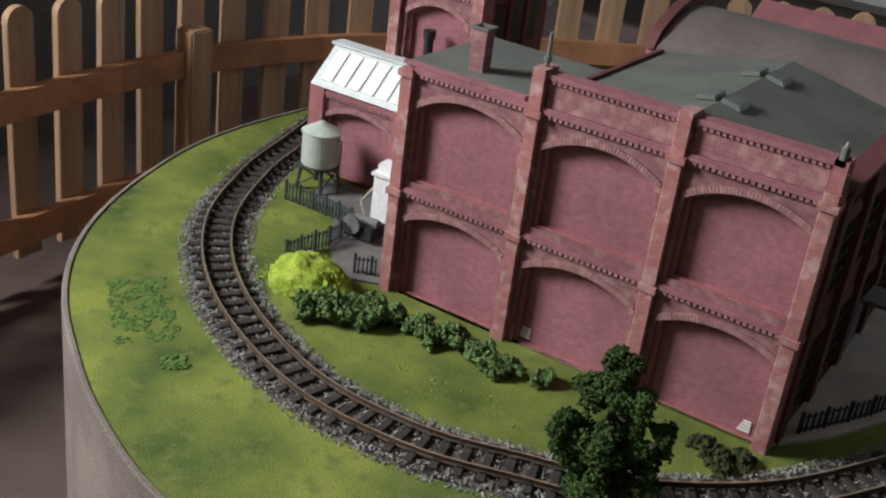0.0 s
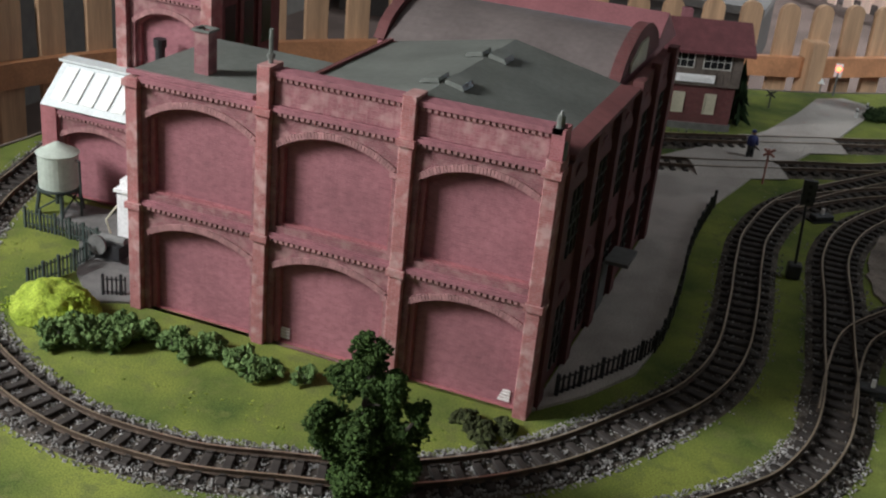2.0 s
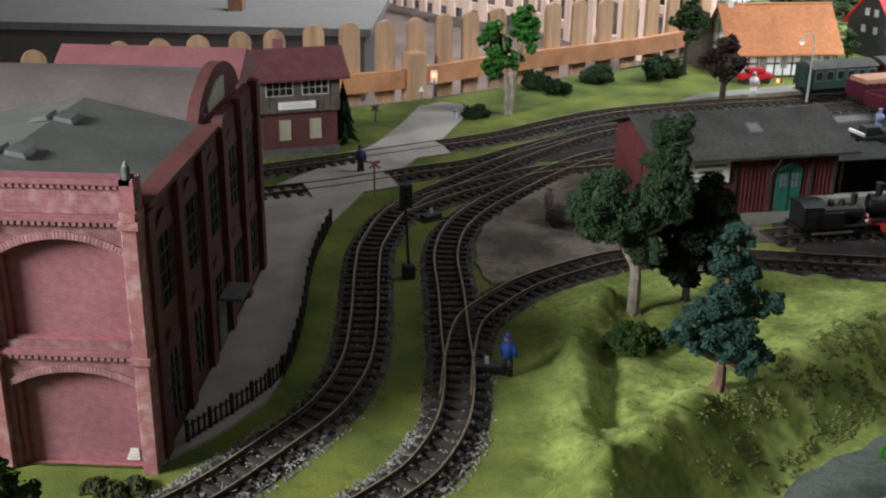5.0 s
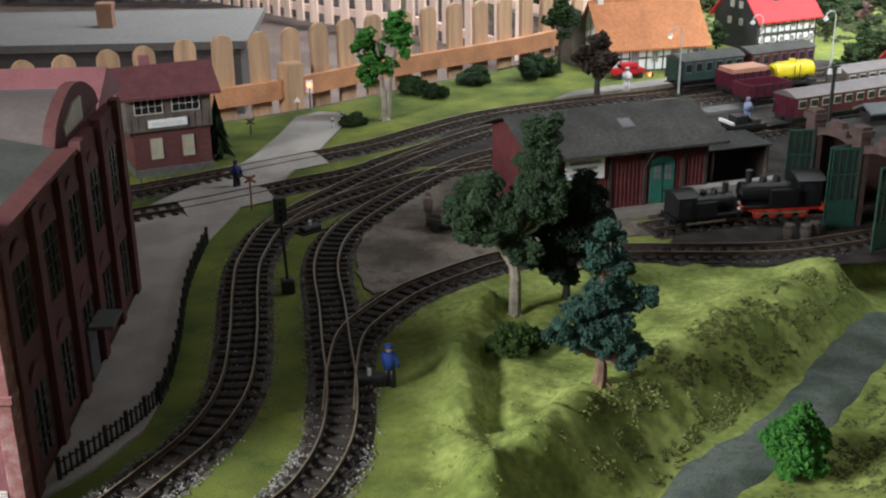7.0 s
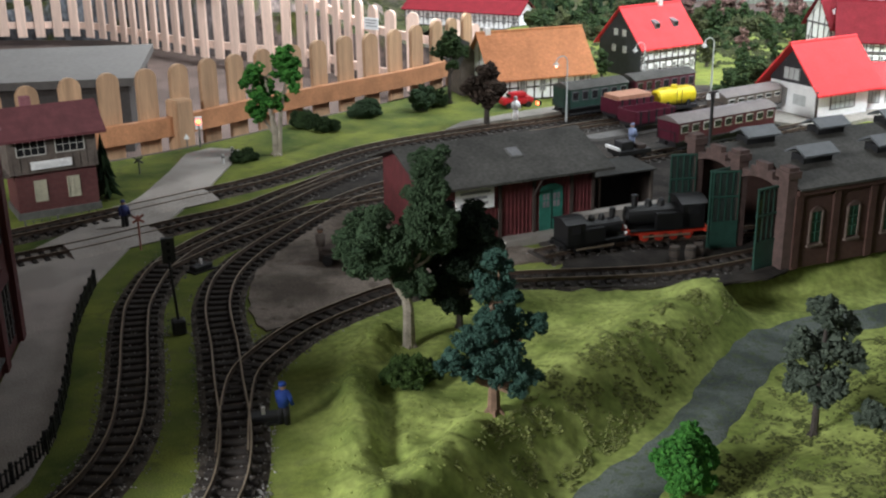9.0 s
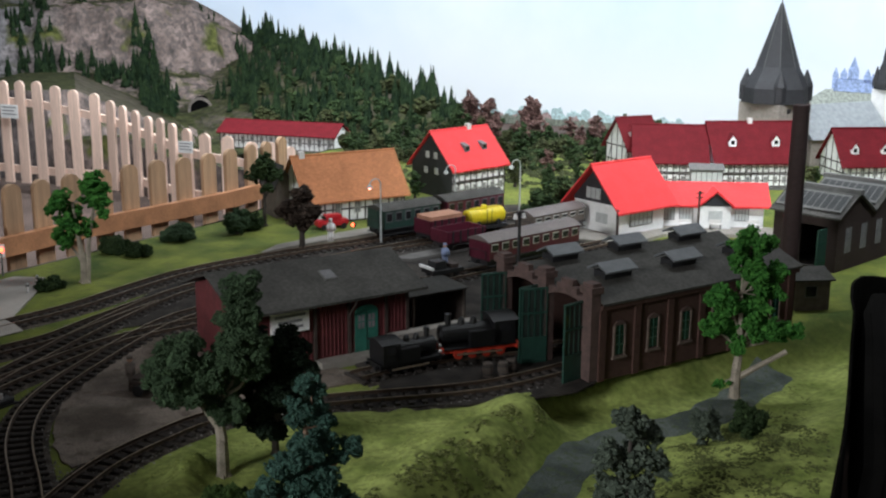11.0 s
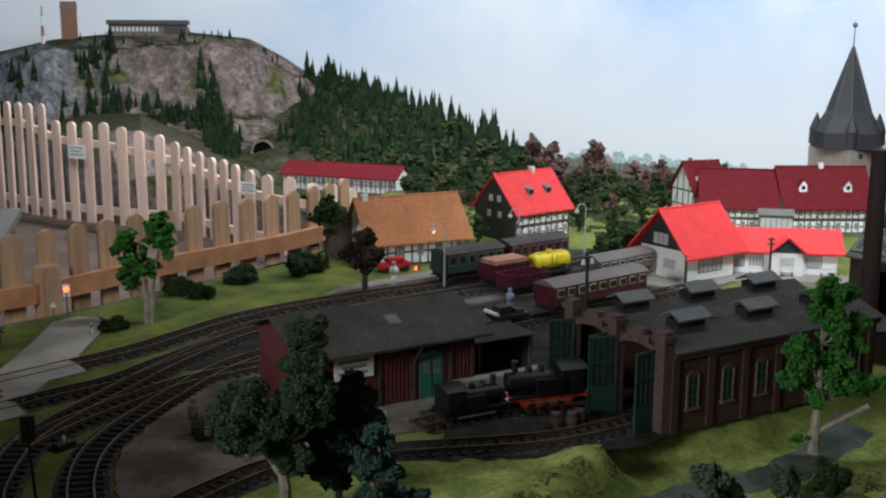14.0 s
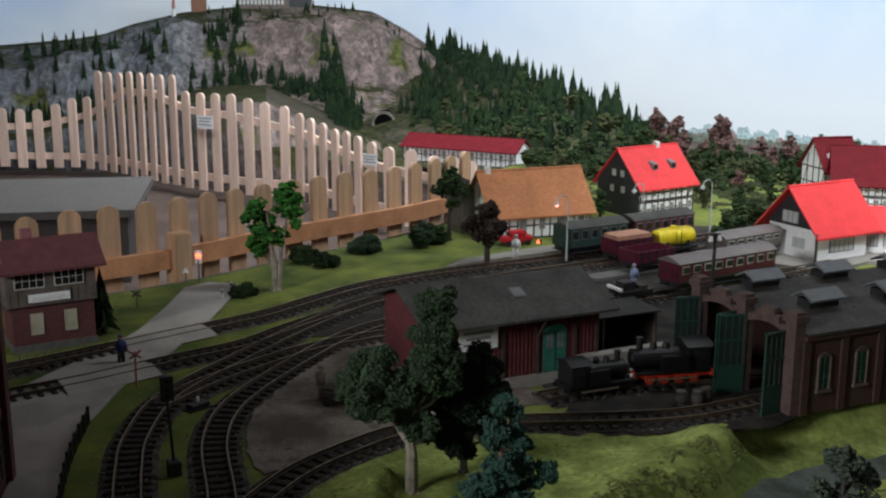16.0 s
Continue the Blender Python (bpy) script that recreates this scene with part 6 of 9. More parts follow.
        part("roof_slope", prisms(([(-0.01, y0, 0.084), (-0.01, 0.065, 0.1045), (-0.01, 0.065, 0.109), (-0.01, y0, 0.0885)], (0.12, 0, 0))), "roof_felt", h)
    wd = part("window", boxes((0.03, 0.06, -0.0015, -0.0002, 0.04, 0.068)), "window_dark", h)
    part("window_frame", boxes((0.027, 0.063, -0.0012, -0.0001, 0.037, 0.071)), "frame_grey", wd)
    part("end_door", boxes((0.1, 0.102, 0.04, 0.085, 0.0, 0.075)), "dark_beam", h)


works_building()


def timber_house(name, label, m, w, d, h, ridge, roof, storeys=1, bays=8, win=4, left="white", left_label="", dormers=(), chimney=(), braces=(0,), roof_label="", base=0.0):
    t = thing(name, label, "house", m)
    part("wall", gable_body(w, d, h, ridge), "white", t, "white plastered walls")
    roof_pair(t, w, d, h, ridge, roof, label=roof_label)
    if base:
        part("plinth", boxes((-0.002, w + 0.002, -0.002, d + 0.002, 0, base)), "frame_grey", t)
    sh = (h - base) / storeys
    for s in range(storeys):
        z0 = base + s * sh
        beams(t, w, z0, z0 + sh, bays, 0.0, braces)
        for k in range(win):
            x = w * (k + 0.5) / win
            bar_window(t, x, z0 + sh * 0.34, w / bays * 0.62, sh * 0.42, -0.0012, (2, 2), "frame_pale", "pane_dim")
    before = list(t.children)
    if left == "timber":
        beams(t, d, base, h, 4, 0.0, (0, 3))
        for k in (1, 2, 3):
            x = d * k / 4
            zt = h + (ridge - h) * (1 - abs(x - d / 2) / (d / 2))
            part("beam", boxes((x - 0.0016, x + 0.0016, -0.0024, 0.001, h, zt - 0.006)), "beam", t)
    elif left:
        part("gable_cladding", prisms(([(0.0, -0.0025, base), (d, -0.0025, base), (d, -0.0025, h), (d / 2, -0.0025, ridge), (0, -0.0025, h)], (0, 0.002, 0))), left, t, left_label)
        for x, z in ((d * 0.36, h * 0.72), (d * 0.62, h * 0.72), (d * 0.4, h * 1.22), (d * 0.6, h * 1.22)):
            bar_window(t, x, z, 0.016, 0.022, -0.0026, (2, 2), "frame_pale", "pane_pale")
    # the parts of the west end are built facing -y and turned to face -x
    for o in list(t.children):
        if o not in before:
            o.matrix_basis = pose(0, d, 0, 0, 0, -90) @ o.matrix_basis
    s = (ridge - h) / (d / 2)
    for x, k in dormers:
        y = k * d / 2
        z = h + s * y + 0.008
        if roof == "red_tile":
            dm = part("dormer", prisms(([(x - 0.013, y - 0.012, z - 0.012), (x - 0.013, y - 0.012, z + 0.012), (x - 0.013, y + 0.045, z + 0.03), (x - 0.013, y + 0.045, z)], (0.026, 0, 0))), "roof_slate", t, "grey shed dormer")
            part("dormer_window", boxes((x - 0.01, x + 0.01, y - 0.0135, y - 0.0121, z - 0.006, z + 0.009)), "window_dark", dm)
            continue
        dm = part("dormer", prisms(([(x - 0.016, y - 0.014, z - 0.012), (x + 0.016, y - 0.014, z - 0.012), (x + 0.016, y - 0.014, z + 0.014), (x, y - 0.014, z + 0.036), (x - 0.016, y - 0.014, z + 0.014)], (0, 0.05, 0))), "white", t, "white gabled dormer")
        for q in (-1, 1):
            part("dormer_roof", prisms(([(x, y - 0.019, z + 0.037), (x + q * 0.021, y - 0.019, z + 0.008), (x + q * 0.021, y - 0.019, z + 0.012), (x, y - 0.019, z + 0.041)], (0, 0.075, 0))), roof, dm)
        part("dormer_window", boxes((x - 0.008, x + 0.008, y - 0.0155, y - 0.0141, z - 0.004, z + 0.014)), "window_dark", dm)
    for x, k in chimney:
        part("chimney", boxes((x - 0.01, x + 0.01, d / 2 + k - 0.01, d / 2 + k + 0.01, ridge - 0.02, ridge + 0.022)), "white_paint", t)
    return t


timber_house("half_timbered_house", "long half-timbered house with a faded orange tile roof by the fence", pose(1.285, 2.625, 0, 0, 0, 11.5), 0.4, 0.24, 0.098, 0.232, "orange_tile", 1, 12, 5, "timber", "", (), ((0.03, 0.0),), (0, 11), "faded orange tiled roof slope")
t = thing("lean_to", "brown boarded gable shed against the timbered house", "lean-to", pose(1.2, 2.78, 0, 0, 0, 11.5))
part("wall", prisms(([(0, 0, 0.0), (0.06, 0, 0.0), (0.06, 0, 0.15), (0.03, 0, 0.19), (0, 0, 0.12)], (0, 0.14, 0))), "timber_grey", t)
part("roof", prisms(([(-0.01, -0.01, 0.11), (0.03, -0.01, 0.195), (0.03, -0.01, 0.2), (-0.01, -0.01, 0.116)], (0, 0.16, 0))), "roof_felt", t)
timber_house("half_timbered_house", "two-storey half-timbered house with bright red roof and dark slate gable", pose(1.95, 2.95, 0, 0, 0, 24), 0.3, 0.25, 0.13, 0.262, "red_tile", 2, 9, 6, "slate", "dark slate-hung gable", ((0.12, 0.42), (0.22, 0.42)), ((0.2, 0.0),), (0, 8), "bright red tiled roof slope")
timber_house("timbered_town_house", "long half-timbered town house with dark red roof", pose(2.795, 2.985, 0, 0, 0, -25), 0.3, 0.26, 0.125, 0.255, "dark_tile", 2, 11, 8, "orange_plaster", "orange plastered gable", (), (), (0, 10), "dark red tiled roof slope", 0.012)
timber_house("timbered_town_house", "half-timbered town house with dormers in its dark red roof", pose(3.1, 2.83, 0, 0, 0, -14), 0.36, 0.28, 0.13, 0.272, "dark_tile", 2, 14, 9, "white", "white plastered gable", ((0.08, 0.4), (0.27, 0.4)), ((0.18, 0.0),), (0, 5, 13), "dark red tiled roof slope", 0.012)
timber_house("timbered_town_house", "narrow half-timbered town house with a steep red roof", pose(2.88, 3.22, -0.01, 0, 0, 5), 0.165, 0.19, 0.15, 0.268, "dark_tile", 2, 7, 4, "timber", "", ((0.04, 0.4), (0.082, 0.4), (0.124, 0.4)), (), (0, 6), "dark red tiled roof slope", 0.01)
timber_house("timbered_town_house", "half-timbered town house with a cross gable behind the workshop", pose(3.74, 2.82, -0.01, 0, 0, -12), 0.36, 0.24, 0.1, 0.235, "dark_tile", 1, 12, 6, "timber", "", ((0.06, 0.3), (0.2, 0.3)), (), (0, 6), "dark red tiled roof slope", 0.01)
t = thing("veranda", "grey glazed veranda between the town houses", "veranda", pose(3.035, 2.82, 0, 0, 0, -25))
part("base", boxes((-0.06, 0.075, -0.05, 0.0, 0.0, 0.1)), "frame_grey", t)
for k in range(6):
    part("pane", boxes((-0.056 + k * 0.0217, -0.0375 + k * 0.0217, -0.052, -0.0504, 0.05, 0.092)), "pane_pale", t)
part("roof", prisms(([(-0.066, -0.06, 0.1005), (0.08, -0.06, 0.1005), (0.08, 0.0, 0.118), (-0.066, 0.0, 0.118)], (0, 0, 0.004))), "frame_grey", t)


def station():
    t = thing("station_building", "white station building with bright red roofs and a dark slate gable", "station", pose(2.275, 2.1, 0.012, 0, 0, 20) @ Matrix.Scale(1.1, 4))
    w, d, h, r = 0.21, 0.2, 0.104, 0.212
    part("wall", gable_body(w, d, h, r), "white", t, "white plastered hall walls")
    roof_pair(t, w, d, h, r, "red_tile", 0.035, 0.03, label="bright red roof slope")
    part("gable_cladding", prisms(([(-0.0025, 0.0, h - 0.01), (-0.0025, d, h - 0.01), (-0.0025, d, h), (-0.0025, d / 2, r), (-0.0025, 0, h)], (0.002, 0, 0))), "slate", t, "dark slate gable")
    part("gable_window", boxes((-0.0045, -0.0027, d * 0.4, d * 0.72, h, h + 0.035)), "pane_pale", t)
    for k in range(4):
        part("gable_bar", boxes((-0.0058, -0.0046, d * 0.4 + k * 0.021, d * 0.4 + k * 0.021 + 0.0014, h, h + 0.035)), "frame_grey", t)
    bar_window(t, 0.1, 0.026, 0.1, 0.038, -0.0005, (5, 2), "frame_grey", "pane_pale")
    part("porch_post", boxes((-0.034, -0.028, -0.025, -0.019, 0, h - 0.012)), "dark_beam", t)
    part("west_window", boxes((-0.003, -0.0005, 0.05, 0.1, 0.03, 0.062)), "pane_pale", t)
    # low wing
    wm = pose(w + 0.001, 0.05, 0, 0, 0, -43)
    wing = part("wing", prisms(([(0, 0, 0), (0, 0.14, 0), (0, 0.14, 0.08), (0, 0.07, 0.13), (0, 0, 0.08)], (0.36, 0, 0))), "white", t, "long low white wing")
    wing.matrix_basis = wm
    for sgn in (-1, 1):
        y0 = 0.07 + sgn * 0.09
        part("wing_roof", prisms(([(-0.06, y0, 0.066), (-0.06, 0.07, 0.131), (-0.06, 0.07, 0.137), (-0.06, y0, 0.072)], (0.44, 0, 0))), "red_tile", wing, "bright red roof slope")
    for x in (0.05, 0.11, 0.19, 0.29):
        w2 = part("window", boxes((x - 0.02, x + 0.02, -0.002, -0.0004, 0.022, 0.06)), "pane_pale", wing)
        for q in (-0.01, 0.0, 0.01):
            part("glazing_bar", boxes((x + q - 0.0008, x + q + 0.0008, -0.0032, -0.0021, 0.022, 0.06)), "frame_grey", w2)
        part("window_frame", boxes((x - 0.0225, x + 0.0225, -0.0012, -0.0003, 0.0195, 0.0625)), "frame_grey", w2)
    g = part("cross_gable", prisms(([(0.15, -0.03, 0), (0.25, -0.03, 0), (0.25, -0.03, 0.074), (0.2, -0.03, 0.118), (0.15, -0.03, 0.074)], (0, 0.09, 0))), "white", wing, "white gabled bay")
    part("cross_gable_slate", prisms(([(0.15, -0.0325, 0.074), (0.25, -0.0325, 0.074), (0.2, -0.0325, 0.118)], (0, 0.002, 0))), "slate", wing)
    part("bay_window", boxes((0.178, 0.222, -0.0322, -0.0304, 0.022, 0.058)), "pane_pale", wing)
    for s in (-1, 1):
        part("cross_roof", prisms(([(0.2, -0.045, 0.12), (0.2 + s * 0.062, -0.045, 0.068), (0.2 + s * 0.062, -0.045, 0.074), (0.2, -0.045, 0.126)], (0, 0.12, 0))), "red_tile", wing)
    p = thing("station_platform", "pale paved platform in front of the station", "platform", pose(2.275, 2.1, 0, 0, 0, 20))
    bm = bmesh.new()
    prism(bm, [(-0.16, 0.1, 0), (-0.05, -0.1, 0), (0.16, -0.07, 0), (0.5, -0.35, 0), (0.56, -0.28, 0), (0.4, 0.2, 0), (-0.05, 0.22, 0)], (0, 0, 0.012))
    part("paving", bm, "concrete", p)
    for x, y in ((0.28, -0.06), (0.36, -0.13), (0.46, -0.22)):
        b = thing("bench", "white platform bench with slatted seat", "bench", pose(2.275, 2.1, 0.012, 0, 0, 20) @ pose(x, y, 0, 0, 0, -38), "platform benches")
        part("seat", boxes((-0.022, 0.022, -0.006, 0.006, 0.016, 0.02)), "white_paint", b)
        part("backrest", boxes((-0.022, 0.022, 0.006, 0.008, 0.022, 0.034)), "white_paint", b)
        for s in (-0.018, 0.018):
            part("leg", boxes((s - 0.0015, s + 0.0015, -0.005, 0.007, 0, 0.016)), "frame_grey", b)


station()


def tower(x, y, base, label, stone, half, z_wall, z_band, z_spire, z_top, name):
    t = thing(name, label, "church tower", pose(x, y, base, 0, 0, 18))
    part("shaft", boxes((-half, half, -half, half, 0, z_wall)), stone, t, "stone shaft")
    for s in (-1, 1):
        part("belfry_opening", boxes((s * half * 0.4 - half * 0.1, s * half * 0.4 + half * 0.1, -half - 0.002, -half, z_wall * 0.86, z_wall * 0.93)), "black", t)
    r = half * 1.36
    bm = bmesh.new()
    tube(bm, (0, 0, z_wall), (0, 0, z_band), r, r * 0.98, 8)
    part("slate_band", bm, "slate", t, "dark slate-hung band")
    bm = bmesh.new()
    tube(bm, (0, 0, z_band), (0, 0, z_band + (z_spire - z_band) * 0.25), r * 0.985, r * 0.62, 8)
    tube(bm, (0, 0, z_band + (z_spire - z_band) * 0.25), (0, 0, z_spire), r * 0.62, 0.004, 8)
    part("spire", bm, "slate", t, "steep dark slate spire")
    for k in range(8):
        a = math.pi / 4 * k
        c, s = math.cos(a), math.sin(a)
        part("hip_strip", tubes(((c * r * 0.63, s * r * 0.63, z_band + (z_spire - z_band) * 0.25), (c * 0.005, s * 0.005, z_spire), 0.0022, 0.0015, 5)), "frame_grey", t)
    for k in range(4):
        a = math.pi / 4 + math.pi / 2 * k
        bm = bmesh.new()
        tube(bm, (math.cos(a) * r * 0.88, math.sin(a) * r * 0.88, z_wall + 0.01), (math.cos(a) * r * 0.88, math.sin(a) * r * 0.88, z_band + 0.01), half * 0.24, half * 0.24, 6)
        tube(bm, (math.cos(a) * r * 0.88, math.sin(a) * r * 0.88, z_band + 0.01), (math.cos(a) * r * 0.86, math.sin(a) * r * 0.86, z_band + 0.085), half * 0.27, 0.003, 6)
        part("corner_turret", bm, "slate", t)
    part("finial_rod", tubes(((0, 0, z_spire - 0.01), (0, 0, z_top), 0.003, 0.0015, 6)), "frame_grey", t)
    bm = bmesh.new()
    bmesh.ops.create_icosphere(bm, subdivisions=2, radius=0.012, matrix=Matrix.Translation((0, 0, z_top - 0.02)))
    part("finial_ball", bm, "frame_grey", t)


tower(3.69, 3.3, 0.0, "square stone church tower with a tall dark slate spire", "stone_wall", 0.118, 0.315, 0.385, 0.775, 0.89, "church_tower")
tower(4.47, 3.42, 0.0, "white church tower with a dark pointed slate spire", "white", 0.075, 0.345, 0.372, 0.86, 0.93, "church_tower")


# ---- painted distance on the backdrop ----
def painting():
    t = thing("backdrop_painting", "bluish castle on misty grey hills painted on the sky wall", "painting", pose(6.83, 6.75, 0.0, 0, 0, -56))
    crag = [(-0.62, -0.5), (-0.5, -0.2), (-0.34, -0.1), (-0.25, -0.04), (0.0, -0.03), (0.2, -0.05), (0.34, -0.12), (0.5, -0.22), (0.62, -0.5)]
    part("painted_crag", prisms(([(x, 0.02, z) for x, z in crag], (0, 0.01, 0))), "paint_hill", t, "misty grey-green painted crag")
    for x, w, z0, z1, tip in ((0.0, 0.36, -0.05, 0.06, 0), (-0.02, 0.09, 0.05, 0.13, 0.12), (0.1, 0.06, 0.03, 0.09, 0.06), (-0.17, 0.05, -0.03, 0.09, 0.06), (0.19, 0.08, -0.06, 0.03, 0), (0.21, 0.045, -0.02, 0.06, 0.06), (-0.1, 0.06, 0.05, 0.1, 0.05), (0.145, 0.03, 0.03, 0.07, 0.05)):
        out = [(x - w / 2, 0.014, z0), (x + w / 2, 0.014, z0), (x + w / 2, 0.014, z1)] + ([(x, 0.014, z1 + tip)] if tip else []) + [(x - w / 2, 0.014, z1)]
        part("castle_wing", prisms((out, (0, 0.004, 0))), "paint_castle", t, "bluish painted castle wing")
    t = thing("backdrop_painting", "misty teal, pinkish and olive trees painted on the sky wall", "painting", pose(5.4, 8.6, 0.0, 0, 0, -42))
    rnd = random.Random(4)
    for k in range(64):
        x = -1.3 + 2.5 * k / 63 + rnd.uniform(-0.03, 0.03)
        deep = k % 4
        top = -0.36 - 0.1 * (x + 1.3) / 2.5 + rnd.uniform(-0.03, 0.05) - 0.035 * deep
        w = rnd.uniform(0.045, 0.085)
        # a ragged round head over a narrow foot
        out = []
        for q in range(17):
            a = -0.3 * math.pi + 1.6 * math.pi * q / 16
            r = w * rnd.uniform(0.82, 1.15)
            out.append((x + r * math.cos(a), -0.004 * deep, top - w * 1.3 + r * 1.3 * math.sin(a)))
        out += [(x - w * 0.35, -0.004 * deep, FLOOR_Z + 0.01), (x + w * 0.35, -0.004 * deep, FLOOR_Z + 0.01)]
        part("painted_tree", prisms((out, (0, 0.003, 0))), ("paint_mist", "paint_mist", "paint_rust", "paint_olive")[deep], t)
    part("painted_ground", prisms(([(-1.4, -0.016, FLOOR_Z + 0.005), (1.3, -0.016, FLOOR_Z + 0.005), (1.3, -0.016, -0.5), (-1.4, -0.016, -0.47)], (0, 0.002, 0))), "paint_olive", t)


painting()


def church_nave():
    """Long hall with a slate saddle roof between the towers."""
    t = thing("church_nave", "church hall with a long pale slate roof behind the houses", "church", pose(3.86, 3.38, 0, 0, 0, 8))
    part("wall", boxes((0, 0.5, -0.13, 0.13, 0, 0.14)), "stone_wall", t)
    part("roof", prisms(([(-0.01, -0.15, 0.13), (-0.01, 0, 0.285), (-0.01, 0.15, 0.13)], (0.52, 0, 0))), "roof_nave", t, "pale grey slate roof")


church_nave()


# ---- rolling stock ----
def wheels(t, xs, z=0.012, r=0.012):
    for x in xs:
        for s in (-1, 1):
            bm = bmesh.new()
            tube(bm, (x, s * 0.019, z), (x, s * 0.0245, z), r, r, 14)
            part("wheel", bm, "black", t)


def vault(w, h0, rise, n=8):
    return [(-w + 2 * w * k / n, h0 + rise * math.sin(math.pi * k / n)) for k in range(n + 1)]


def coach(label, m, length, body, roof, windows, width=0.05, h=0.112, base=0.032):
    t = thing("passenger_coach", label, "coach", m @ Matrix.Translation((0, 0, 0.0165)), "model train coaches")
    L = length / 2
    part("underframe", boxes((-L, L, -width * 0.8, width * 0.8, 0.016, base)), "black", t)
    part("body", boxes((-L, L, -width, width, base, h - 0.014)), body, t)
    part("roof", prisms(([(-L - 0.006, y, z) for y, z in vault(width + 0.003, h - 0.0135, 0.016)], (2 * L + 0.012, 0, 0))), roof, t, "curved grey roof")
    wheels(t, (-L * 0.78, -L * 0.6, L * 0.6, L * 0.78))
    n = windows
    for s in (-1, 1):
        for k in range(n):
            x = -L + (k + 0.5) * 2 * L / n
            wd = part("window", boxes((x - L / n * 0.55, x + L / n * 0.55, s * (width + 0.001) - 0.001, s * (width + 0.001) + 0.001, base + 0.03, h - 0.024)), "window_dark", t)
            part("window_frame", boxes((x - L / n * 0.62, x + L / n * 0.62, s * (width + 0.0006) - 0.0006, s * (width + 0.0006) + 0.0006, base + 0.027, h - 0.021)), "frame_pale" if roof == "roof_warm" else "pane_dim", wd)
        part("step_board", boxes((-L, L, s * width - 0.004, s * width + 0.004, 0.014, 0.017)), "black", t)
        part("sole_bar", boxes((-L, L, s * (width + 0.0012) - 0.0012, s * (width + 0.0012) + 0.0012, base, base + 0.005)), "black", t)
    for s in (-1, 1):
        part("end_door", boxes((s * (L + 0.001) - 0.001, s * (L + 0.001) + 0.001, -0.014, 0.014, base + 0.004, h - 0.02)), body, t)
        part("platform_rail", tubes(((s * (L + 0.008), -width * 0.8, base), (s * (L + 0.008), -width * 0.8, base + 0.03), 0.0014), ((s * (L + 0.008), width * 0.8, base), (s * (L + 0.008), width * 0.8, base + 0.03), 0.0014), ((s * (L + 0.008), -width * 0.8, base + 0.03), (s * (L + 0.008), width * 0.8, base + 0.03), 0.0014)), "black", t)
        part("buffer", tubes(((s * L, 0, 0.026), (s * (L + 0.016), 0, 0.026), 0.004, 0.006, 8)), "black", t)
    return t


def on(x, y, rz):
    return pose(x, y, 0, 0, 0, rz)


coach("dark green passenger coach with grey roof at the platform", on(1.57, 2.344, 21), 0.24, "green_coach", "roof_felt", 6)
coach("dark red passenger coach coupled behind the green coach", on(1.84, 2.452, 22), 0.27, "red_coach", "roof_felt", 7)
coach("dark red passenger coach with pale window band and grey roof", on(1.835, 1.877, 23), 0.4, "red_coach", "roof_warm", 9, 0.046, 0.104)
coach("grey old passenger coach on a siding by the station", on(2.06, 2.2, 24), 0.26, "timber_grey", "roof_warm", 6, 0.045, 0.095)


def wagon(label, m, length, mat, height, load=None, name="goods_wagon"):
    t = thing(name, label, "goods wagon", m @ Matrix.Translation((0, 0, 0.0165)), "model goods wagons")
    L, W = length / 2, 0.045
    part("underframe", boxes((-L, L, -0.035, 0.035, 0.016, 0.026)), "black", t)
    part("floor", boxes((-L, L, -W, W, 0.0261, 0.03)), mat, t)
    for s in (-1, 1):
        part("side_board", boxes((-L, L, s * W - 0.002, s * W + 0.002, 0.0301, height)), mat, t)
        part("end_board", boxes((s * L - 0.002, s * L + 0.002, -W + 0.0025, W - 0.0025, 0.0301, height)), mat, t)
        for k in range(5):
            x = -L + 2 * L * (k + 0.5) / 5
            part("stanchion", boxes((x - 0.0022, x + 0.0022, s * (W + 0.004) - 0.002, s * (W + 0.004) + 0.002, 0.026, height + 0.002)), "black", t)
    wheels(t, (-L * 0.7, L * 0.7))
    if load:
        part("cargo", boxes((-L + 0.006, L - 0.006, -W + 0.006, W - 0.006, 0.0305, load[1])), load[0], t, "stacked load")
    return t


wagon("dark red high-sided goods wagon with a pale crate load", on(1.666, 2.235, 21), 0.15, "red_coach", 0.074, ("crate", 0.086))
wagon("dark red open goods wagon, half hidden behind a coach", on(1.686, 2.099, 22), 0.16, "red_coach", 0.066)


